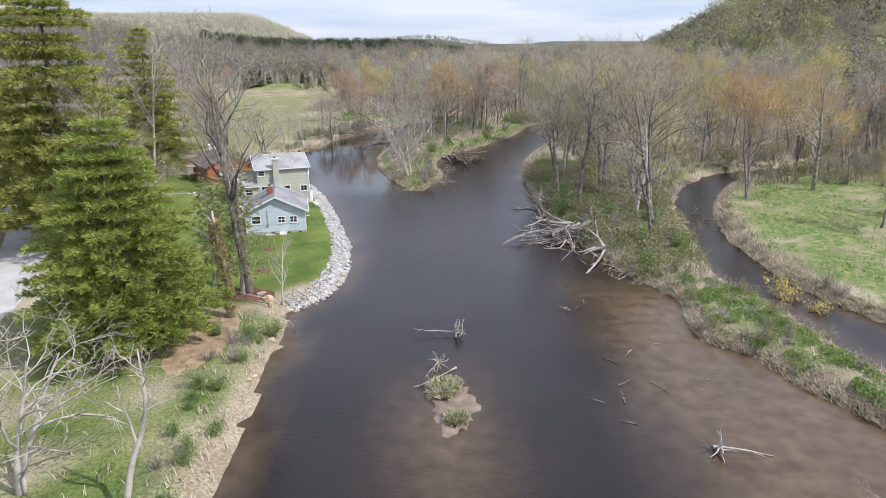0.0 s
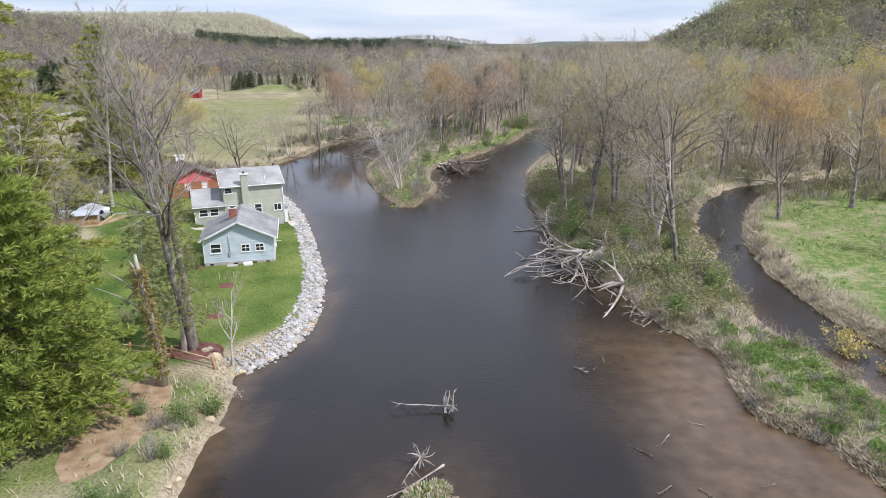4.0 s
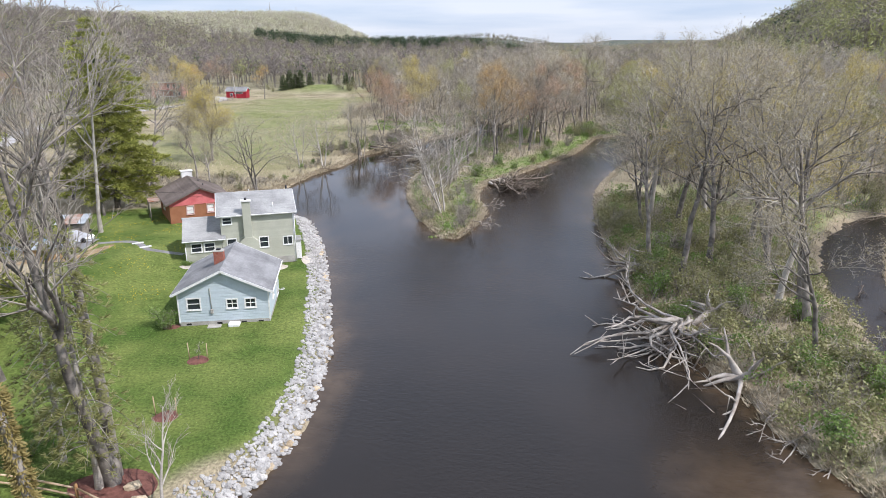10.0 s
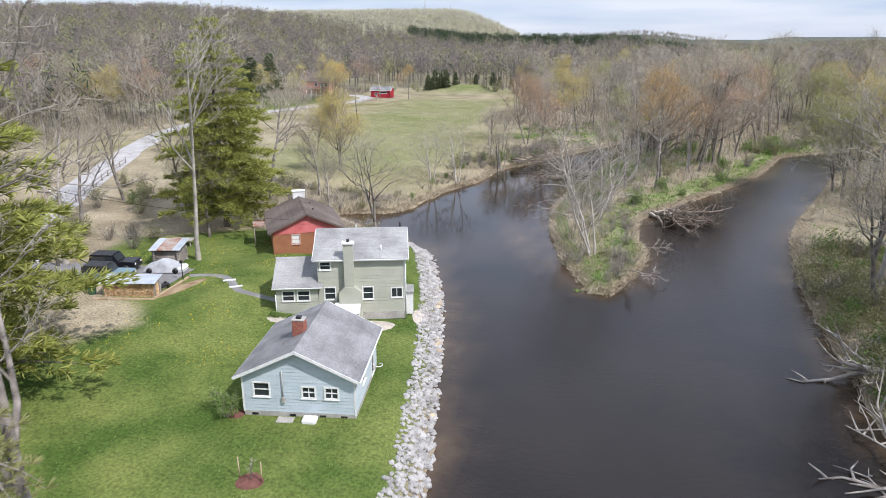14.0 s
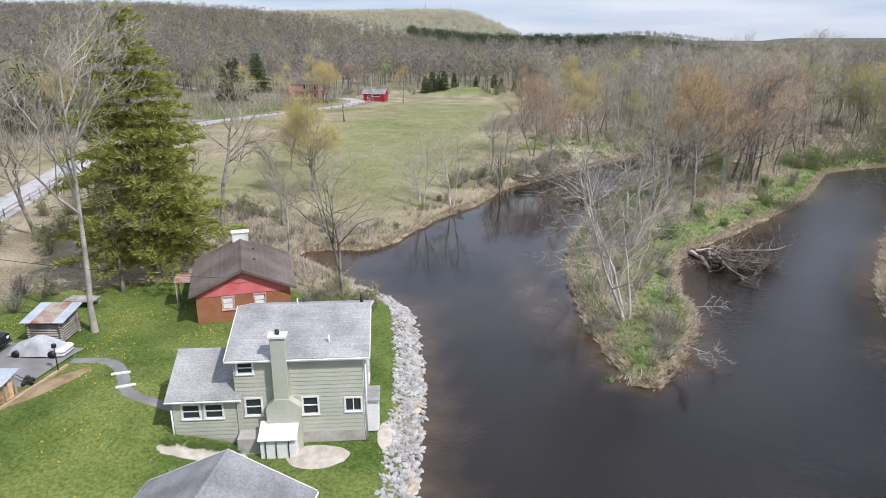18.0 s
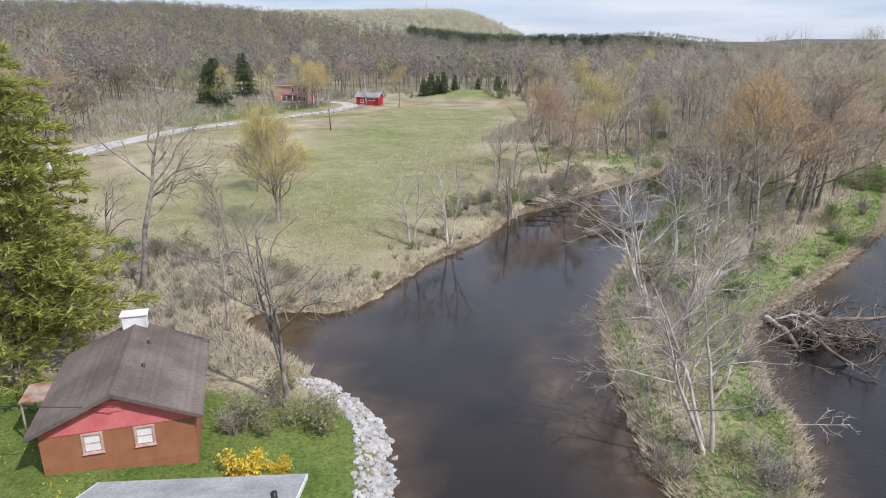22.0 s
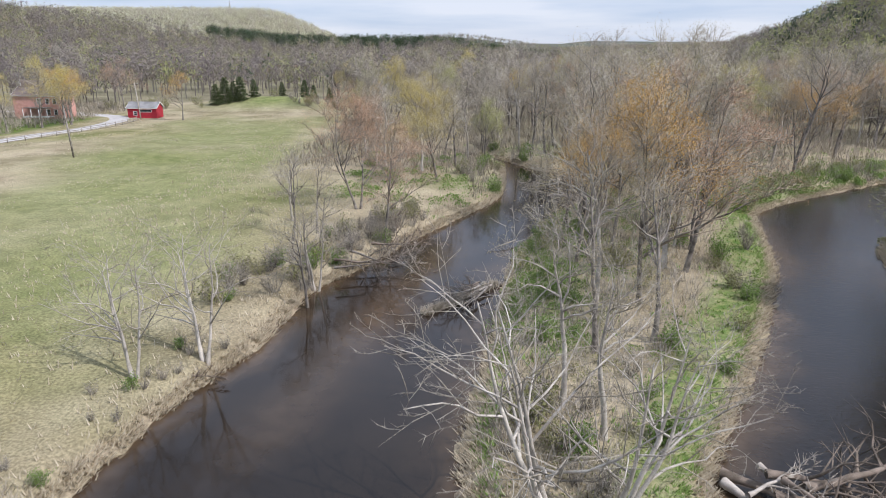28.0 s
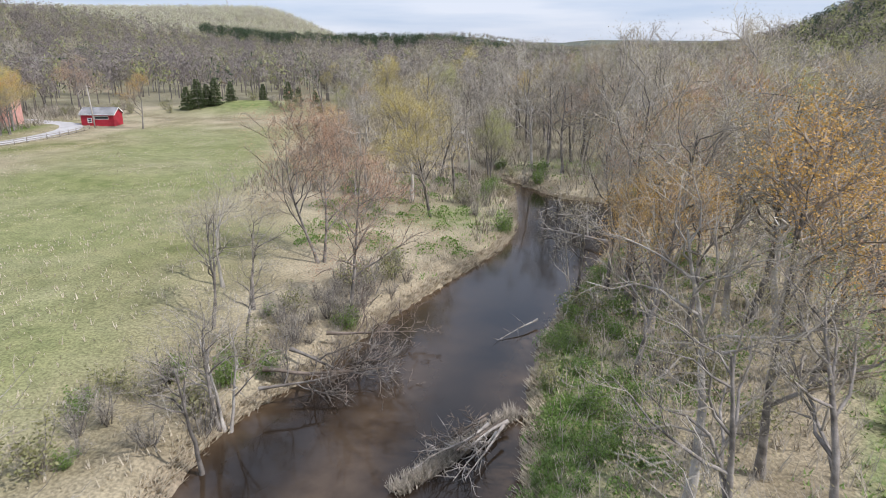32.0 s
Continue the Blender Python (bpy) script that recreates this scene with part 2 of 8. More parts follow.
def bank_distance(x, y):
    """Metres from the water's edge: plus on land, minus in the water."""
    x, y = np.asarray(x, float), np.asarray(y, float)
    d = np.minimum(inside_and_distance(x, y, MAIN_WATER), inside_and_distance(x, y, SIDE_WATER))
    return d + 0.35 * ripple(x, y, 5.3) + 0.2 * ripple(x, y, 2.1, 2.0)


ROAD = smooth_line([(-46, -160), (-40, -20), (-38, 25), (-41, 50), (-46, 68), (-57, 88), (-73, 108), (-88, 133), (-108, 170), (-116, 196), (-117, 235), (-111, 272), (-110, 288), (-115, 303), (-126, 311), (-150, 318), (-230, 330)])


def road_distance(x, y):
    best = np.full(np.shape(x), 1e18)
    for (ax, ay), (bx, by) in zip(ROAD[::3], ROAD[3::3]):
        dx, dy = bx - ax, by - ay
        t = np.clip(((x - ax) * dx + (y - ay) * dy) / (dx * dx + dy * dy), 0, 1)
        best = np.minimum(best, (x - ax - t * dx) ** 2 + (y - ay - t * dy) ** 2)
    return np.sqrt(best)


def terrain(x, y, d):
    """Height of the ground; d: bank_distance there."""
    land = 0.15 + 0.85 * step01(-0.3, 2.4, d) + 0.15 * ripple(x, y, 23)
    land = land + 1.1 * step01(-24, -42, x) * step01(60, 95, y) * step01(4, 18, d)
    land = land + 1.2 * step01(-50, -110, x) * step01(310, 200, y) + 0.25 * ripple(x, y, 61, 1.0) * step01(6, 30, d)
    land = land + 0.6 * step01(-26.5, -30.5, x) * step01(-43, -37, x) * step01(86, 94, y) * step01(122, 112, y)
    ddx = x + 82
    land = land + 3.4 * np.exp(-(ddx / 24) ** 2 - ((y - 345) / 16) ** 2)
    # wooded hill beyond the road, the long ridge with the masts, the far ridges
    west = step01(-135 - 0.10 * y, -520 - 0.10 * y, x) * 38 * step01(-200, 100, y) * step01(1150, 700, y)
    north = step01(430, 800, y) * step01(-60, -330, x + 0.10 * y) * 9 * step01(1200, 900, y)
    mast = 70 * step01(-195, -410, x) * np.exp(-((y - 1400) / 300) ** 2)
    far = 44 * np.exp(-((x + 60) / 230) ** 2 - ((y - 2300) / 300) ** 2) + 30 * step01(2300, 3300, y)
    dark = 15 * np.exp(-((y - 880) / 120) ** 2) * step01(80, -60, x)
    east = 46 * step01(84 + 0.10 * y, 190 + 0.10 * y, x) * (1 - 0.75 * step01(480, 900, y)) * step01(-150, 60, y)
    hills = west + north + mast + far + dark + east
    wet = -0.25 - 0.9 * step01(0, -5, d)
    return np.where(d > -0.3, land + hills * step01(2, 60, d), wet)


def spread(lo, hi, step, far_lo, far_hi, grow=1.06):
    v = list(np.arange(lo, hi + 0.01, step))
    s = step
    while v[-1] < far_hi:
        s *= grow
        v.append(v[-1] + s)
    s = step
    while v[0] > far_lo:
        s *= grow
        v.insert(0, v[0] - s)
    return np.array(v)


GX = spread(-62, 62, 0.9, -4200, 4200)
GY = spread(24, 250, 0.9, -900, 4600)
MX, MY = np.meshgrid(GX, GY)
MD = bank_distance(MX, MY)
MZ = terrain(MX, MY, MD)


def ground_z(x, y):
    """Height of the ground sheet at one place."""
    i = int(np.clip(np.searchsorted(GX, x) - 1, 0, len(GX) - 2))
    j = int(np.clip(np.searchsorted(GY, y) - 1, 0, len(GY) - 2))
    u, v = (x - GX[i]) / (GX[i + 1] - GX[i]), (y - GY[j]) / (GY[j + 1] - GY[j])
    return float((MZ[j, i] * (1 - u) + MZ[j, i + 1] * u) * (1 - v) + (MZ[j + 1, i] * (1 - u) + MZ[j + 1, i + 1] * u) * v)


def near_bank(x, y):
    """bank_distance of one place, from the sheet's own grid."""
    i = int(np.clip(np.searchsorted(GX, x), 0, len(GX) - 1))
    j = int(np.clip(np.searchsorted(GY, y), 0, len(GY) - 1))
    return float(MD[j, i])


def sheet(name, xs, ys, z, material, attributes):
    """A grid mesh with named values at its corners."""
    nx, ny = len(xs), len(ys)
    gx, gy = np.meshgrid(xs, ys)
    co = np.stack([gx, gy, z], -1).reshape(-1, 3).astype(np.float32)
    idx = np.arange(nx * ny).reshape(ny, nx)
    quads = np.stack([idx[:-1, :-1], idx[:-1, 1:], idx[1:, 1:], idx[1:, :-1]], -1).reshape(-1, 4)
    me = bpy.data.meshes.new(name)
    me.vertices.add(len(co))
    me.vertices.foreach_set("co", co.ravel())
    me.loops.add(quads.size)
    me.loops.foreach_set("vertex_index", quads.ravel().astype(np.int32))
    me.polygons.add(len(quads))
    me.polygons.foreach_set("loop_start", np.arange(0, quads.size, 4, dtype=np.int32))
    me.update(calc_edges=True)
    me.polygons.foreach_set("use_smooth", np.ones(len(quads), bool))
    for key, values in attributes.items():
        a = me.attributes.new(key, "FLOAT", "POINT")
        a.data.foreach_set("value", np.asarray(values, np.float32).ravel())
    me.materials.append(material)
    return new(name, me)


# zones of the ground: mown lawn, lush green, sand and mud, leaf litter
YARD = np.array([(-19, 57), (-12.5, 64), (-11.5, 70), (-14, 86), (-21, 109), (-27, 120), (-34, 119), (-46, 117), (-58, 108), (-58, 103), (-40, 88), (-46, 78), (-36, 55), (-27, 56)], float)
yard_d = inside_and_distance(MX, MY, YARD)
z_lawn = step01(1.0, -1.0, yard_d + 0.5 * ripple(MX, MY, 7))


def green_shore(x, y):
    """1 on the lush strip along the peninsula's river side."""
    d = np.full(np.shape(x), 1e9)
    line = PENINSULA[17:28]
    for (ax, ay), (bx, by) in zip(line, line[1:]):
        t = np.clip(((x - ax) * (bx - ax) + (y - ay) * (by - ay)) / ((bx - ax) ** 2 + (by - ay) ** 2), 0, 1)
        d = np.minimum(d, np.hypot(x - ax - t * (bx - ax), y - ay - t * (by - ay)))
    return step01(6.5, 3.5, d) * step01(0.5, 1.4, d)


z_lush = 1.15 * green_shore(MX, MY)
z_lush = np.maximum(z_lush, 1.5 * step01(36, 41, MX) * step01(96, 70, MX) * step01(40, 56, MY) * step01(140, 120, MY) * step01(1.4, 3.4, MD + 1.2 * ripple(MX, MY, 6, 1.0)))
z_lush = np.maximum(z_lush, 1.3 * step01(24, 30, MX) * step01(64, 56, MX) * step01(92, 104, MY) * step01(150, 134, MY) * step01(0.6, 1.8, MD))
z_lush = np.maximum(z_lush, np.exp(-((MX + 14) / 8) ** 2 - ((MY - 224) / 8) ** 2) + np.exp(-((MX - 6) / 12) ** 2 - ((MY - 262) / 9) ** 2) + 1.6 * np.exp(-((MX + 8) / 4) ** 2 - ((MY - 182) / 16) ** 2))
z_lush = np.maximum(z_lush, 0.9 * step01(34, 26, np.abs(MX - 27) * 3) * step01(42, 48, MY) * step01(70, 60, MY))
z_south = step01(-14.0, -15.8, MX) * step01(-60, -45, MX) * step01(57, 53, MY)
z_lush = np.clip(z_lush * (0.62 + 0.34 * ripple(MX, MY, 17.0, 0.7) + 0.3 * ripple(MX + 3 * ripple(MX, MY, 13, 2.0), MY, 6.3) + 0.25 * ripple(MX, MY + 2 * ripple(MX, MY, 7, 1.0), 2.9, 3.0)), 0, 1)
z_field = step01(-25, -40, MX) * step01(128, 150, MY) * step01(345, 320, MY) * step01(-145, -120, MX)
z_green = z_field * np.clip(step01(30, 8, np.abs(MX + 62 + 0.12 * (MY - 200))) * step01(140, 165, MY) * step01(318, 285, MY) + 0.35 * ripple(MX, MY, 34, 3), 0, 1)
z_green = np.maximum(0.65 * z_green, np.exp(-((MX + 82) / 20) ** 2 - ((MY - 340) / 14) ** 2))
z_sand = np.maximum(step01(1.3, 0.2, MD) * np.clip(0.55 + 0.5 * ripple(MX, MY, 4.3, 1.0), 0, 0.9), step01(2.6, 0.8, MD + 0.8 * ripple(MX, MY, 6)) * step01(20, 24, MX) * step01(36, 33, MX) * step01(68, 60, MY))
z_mud = z_sand * step01(20, 23, MX) * step01(40, 36, MX) * step01(70, 62, MY)
z_lawn = np.maximum(z_lawn, 0.95 * z_south * np.clip(0.75 + 0.6 * ripple(MX, MY, 8), 0, 1))
z_wood = step01(255, 300, MY) * step01(-40, 0, MX) + step01(-124, -140, MX) + step01(345, 365, MY) + step01(70, 100, MX)
z_lawn = np.maximum(z_lawn, step01(-118, -121, MX) * step01(-178, -170, MX) * step01(218, 224, MY) * step01(306, 300, MY))
z_wood = z_wood * step01(0.6, 0.0, z_lawn)
z_wood = np.clip(z_wood + step01(330, 350, MY) * step01(-60, -45, MX), 0, 1)

M_GROUND, gn, gl, gb = nodes_of("ground_cover")


def zone(key):
    a = gn.new("ShaderNodeAttribute")
    a.attribute_name = key
    return a.outputs["Fac"]


gpos = gn.new("ShaderNodeNewGeometry").outputs["Position"]
dry, _ = noise_ramp(gn, gl, gpos, 0.16, (0.235, 0.195, 0.13), (0.42, 0.36, 0.255), 0.35, 0.65, 8.0)
mead, _ = noise_ramp(gn, gl, gpos, 0.22, (0.15, 0.155, 0.062), (0.31, 0.275, 0.15), 0.36, 0.64, 9.0)
tract, _ = noise_ramp(gn, gl, gpos, 0.035, (0, 0, 0), (1, 1, 1), 0.30, 0.58, 5.0)
green, _ = noise_ramp(gn, gl, gpos, 0.5, (0.125, 0.165, 0.05), (0.225, 0.25, 0.095), 0.35, 0.65, 8.0)
lawn, _ = noise_ramp(gn, gl, gpos, 0.24, (0.068, 0.115, 0.024), (0.17, 0.205, 0.058), 0.33, 0.68, 9.0)
lush, _ = noise_ramp(gn, gl, gpos, 1.4, (0.10, 0.17, 0.04), (0.26, 0.26, 0.12), 0.40, 0.68, 6.0)
sand, _ = noise_ramp(gn, gl, gpos, 0.8, (0.20, 0.155, 0.115), (0.40, 0.335, 0.25), 0.3, 0.7, 6.0)
litter, _ = noise_ramp(gn, gl, gpos, 0.06, (0.17, 0.155, 0.10), (0.27, 0.245, 0.165), 0.35, 0.65, 8.0)
gcol = mixed(gn, gl, zone("field"), dry, mixed(gn, gl, tract, mead, dry))
gcol = mixed(gn, gl, zone("green"), gcol, green)
gcol = mixed(gn, gl, zone("wood"), gcol, litter)
canopy, _ = noise_ramp(gn, gl, gpos, 0.03, (0.085, 0.10, 0.085), (0.15, 0.155, 0.12), 0.35, 0.65, 8.0)
gcol = mixed(gn, gl, zone("distant"), gcol, canopy)
gcol = mixed(gn, gl, zone("lush"), gcol, lush)
gcol = mixed(gn, gl, zone("lawn"), gcol, lawn)
gcol = mixed(gn, gl, zone("sand"), gcol, sand)
mud, _ = noise_ramp(gn, gl, gpos, 0.9, (0.115, 0.088, 0.066), (0.22, 0.175, 0.13), 0.3, 0.7, 7.0)
gcol = mixed(gn, gl, zone("mud"), gcol, mud)
ggrain, gfac = noise_ramp(gn, gl, gpos, 5.0, (0.45, 0.45, 0.43), (1.35, 1.35, 1.3), 0.32, 0.68, 10.0)
gl.new(mixed(gn, gl, 0.7, gcol, ggrain, "MULTIPLY"), gb.inputs["Base Color"])
gb.inputs["Roughness"].default_value, gb.inputs["Specular IOR Level"].default_value = 0.95, 0.1
bumped(gn, gl, gb, gfac, 0.8, 0.12)
ground = sheet("ground", GX, GY, MZ, M_GROUND, {"lawn": z_lawn, "lush": z_lush, "field": z_field, "green": z_green, "sand": z_sand, "mud": z_mud, "wood": z_wood, "distant": step01(1750, 2100, MY)})
tagged(ground, "river valley floor of lawn, dry meadow grass and muddy banks", "ground", kind="structure")

# water: one still sheet, brown where the bed is near the surface
WX, WY = np.arange(-60, 262, 2.0), np.arange(-160, 342, 2.0)
wx, wy = np.meshgrid(WX, WY)
wd = bank_distance(wx, wy)
shoal = step01(-3.2, 0.2, wd + 0.8 * ripple(wx, wy, 8)) * 0.75
shoal = np.maximum(shoal, 0.95 * step01(0, 9, wx - 9 - 0.5 * np.clip(62 - wy, -10, 14) * 0.2 + 1.2 * ripple(wx, wy, 12)) * step01(70, 58, wy) * step01(0, 25, wy) * step01(34, 28, wx))
shoal = np.maximum(shoal, 0.8 * np.exp(-((wx - 0.5) / 3.5) ** 2 - ((wy - 37) / 8) ** 2))
shoal = np.maximum(shoal, 0.85 * np.exp(-((wx + 15.3 + 0.38 * (wy - 127)) / 1.5) ** 2 - ((wy - 127) / 8) ** 2))
shoal = np.maximum(shoal, 0.6 * np.exp(-((wx + 20 - 0.25 * (wy - 175)) / 2.5) ** 2 - ((wy - 172) / 20) ** 2))
shoal = np.maximum(shoal, 0.9 * np.exp(-((wx + 42) / 6) ** 2 - ((wy - 131) / 5) ** 2))
calm = np.clip(step01(-7, -11, wx) * step01(104, 114, wy) + step01(4, -2, wx) * step01(158, 172, wy), 0, 1)
shoal = shoal * (1 - 0.8 * step01(29, 31, wx) * step01(60, 66, wy))
shoal = np.clip(shoal + 0.12 * ripple(wx, wy, 15) * (shoal > 0.05), 0, 1)
M_WATER, an, al, ab = nodes_of("river_water")
apos = an.new("ShaderNodeNewGeometry").outputs["Position"]
att = an.new("ShaderNodeAttribute")
att.attribute_name = "shoal"
bed, _ = noise_ramp(an, al, apos, 0.7, (0.075, 0.047, 0.025), (0.14, 0.096, 0.058), 0.3, 0.7, 6.0)
deep, _ = noise_ramp(an, al, apos, 0.08, (0.010, 0.0075, 0.0055), (0.019, 0.014, 0.0105), 0.3, 0.7, 3.0)
al.new(mixed(an, al, att.outputs["Fac"], deep, bed), ab.inputs["Base Color"])
ab.inputs["IOR"].default_value, ab.inputs["Specular IOR Level"].default_value = 1.33, 0.62
amap = an.new("ShaderNodeMapping")
amap.inputs["Scale"].default_value = (1.0, 1.7, 1.0)
amap.inputs["Rotation"].default_value = (0, 0, 0.35)
al.new(apos, amap.inputs["Vector"])
wave = an.new("ShaderNodeTexNoise")
wave.inputs["Scale"].default_value, wave.inputs["Detail"].default_value, wave.inputs["Distortion"].default_value = 2.0, 1.4, 0.7
al.new(amap.outputs["Vector"], wave.inputs["Vector"])
gust, gustf = noise_ramp(an, al, apos, 0.05, (0.35, 0.35, 0.35), (1, 1, 1), 0.35, 0.62, 3.0)
wb = an.new("ShaderNodeBump")
wb.inputs["Distance"].default_value = 0.04
wst = an.new("ShaderNodeMath")
wst.operation = "MULTIPLY"
wst.inputs[1].default_value = 0.85
att2 = an.new("ShaderNodeAttribute")
att2.attribute_name = "calm"
al.new(mixed(an, al, att2.outputs["Fac"], gust, (0.07, 0.07, 0.07)), wst.inputs[0])
wro = an.new("ShaderNodeMapRange")
wro.inputs["To Min"].default_value, wro.inputs["To Max"].default_value = 0.22, 0.08
al.new(att2.outputs["Fac"], wro.inputs["Value"])
al.new(wro.outputs["Result"], ab.inputs["Roughness"])
al.new(wst.outputs[0], wb.inputs["Strength"])
al.new(wave.outputs["Fac"], wb.inputs["Height"])
al.new(wb.outputs["Normal"], ab.inputs["Normal"])
water = sheet("water", WX, WY, np.zeros_like(wx), M_WATER, {"shoal": shoal, "calm": calm})
tagged(water, "dark brown slow river water with light ripples", "river", kind="structure")

# ---- mesh tools ----
def part(name, bm, material, parent=None, label=""):
    """Link a bmesh as one mesh object, under a thing or a part."""
    me = bpy.data.meshes.new(name)
    bm.to_mesh(me)
    bm.free()
    me.materials.append(material)
    ob = new(name, me)
    ob.parent = parent
    return tagged(ob, label)


def soup(name, verts, faces, material, parent=None, label="", smooth=True):
    """Link arrays of corners and faces as one mesh object."""
    me = bpy.data.meshes.new(name)
    me.from_pydata([tuple(v) for v in verts], [], [tuple(f) for f in faces])
    if smooth:
        me.polygons.foreach_set("use_smooth", np.ones(len(me.polygons), bool))
    me.materials.append(material)
    ob = new(name, me)
    ob.parent = parent
    return tagged(ob, label)


def thing(name, m, label, category, group="", kind=""):
    """An Empty at the base of a thing, which its parts hang from."""
    ob = new(name)
    ob.matrix_world = m
    return tagged(ob, label, category, group, kind)


def box(bm, x0, y0, z0, x1, y1, z1, bevel=0.0):
    vs = [bm.verts.new(c) for c in ((x0, y0, z0), (x1, y0, z0), (x1, y1, z0), (x0, y1, z0), (x0, y0, z1), (x1, y0, z1), (x1, y1, z1), (x0, y1, z1))]
    fs = [bm.faces.new([vs[i] for i in q]) for q in ((3, 2, 1, 0), (4, 5, 6, 7), (0, 1, 5, 4), (1, 2, 6, 5), (2, 3, 7, 6), (3, 0, 4, 7))]
    if bevel:
        es = {e for f in fs for e in f.edges}
        bmesh.ops.bevel(bm, geom=list(es), offset=bevel, segments=1, affect="EDGES")
    return bm


def boxed(*a, bevel=0.0):
    return box(bmesh.new(), *a, bevel=bevel)


def prism(bm, outline, y0, y1):
    """An outline of (x, z) pushed from y0 to y1."""
    a = [bm.verts.new((x, y0, z)) for x, z in outline]
    b = [bm.verts.new((x, y1, z)) for x, z in outline]
    bm.faces.new(a[::-1]) if y1 < y0 else bm.faces.new(a)
    bm.faces.new(b[::-1]) if y1 > y0 else bm.faces.new(b)
    n = len(a)
    for i in range(n):
        bm.faces.new((a[i], b[i], b[(i + 1) % n], a[(i + 1) % n]))
    bmesh.ops.recalc_face_normals(bm, faces=bm.faces)
    return bm


def ring_tube(verts, faces, pts, radii, sides, cap=False):
    """Add a tapering tube along pts to lists of corners and faces."""
    start = len(verts)
    n = len(pts)
    for i, (p, r) in enumerate(zip(pts, radii)):
        a = pts[min(i + 1, n - 1)] - pts[max(i - 1, 0)]
        a = a.normalized() if a.length > 1e-6 else Vector((0, 0, 1))
        u = a.cross(Vector((0.31, 0.87, 0.38)))
        u = u.normalized() if u.length > 1e-4 else Vector((1, 0, 0))
        v = a.cross(u)
        for k in range(sides):
            w = 6.28319 * k / sides
            q = p + u * (r * math.cos(w)) + v * (r * math.sin(w))
            verts.append((q.x, q.y, q.z))
    for i in range(n - 1):
        for k in range(sides):
            k2 = (k + 1) % sides
            b = start + i * sides
            faces.append((b + k, b + k2, b + sides + k2, b + sides + k))
    if cap:
        faces.append(tuple(start + k for k in range(sides))[::-1])
        faces.append(tuple(start + (n - 1) * sides + k for k in range(sides)))

# ---- trees ----
def spike(v, f, a, b, r):
    """A twig: a slim three-sided spike from a to b."""
    d = (b - a).normalized()
    u = d.cross(Vector((0.31, 0.87, 0.38))).normalized() * r
    w = d.cross(u)
    n = len(v)
    v += [a + u, a - u * 0.5 + w * 0.87, a - u * 0.5 - w * 0.87, b]
    f += [(n, n + 1, n + 3), (n + 1, n + 2, n + 3), (n + 2, n, n + 3)]


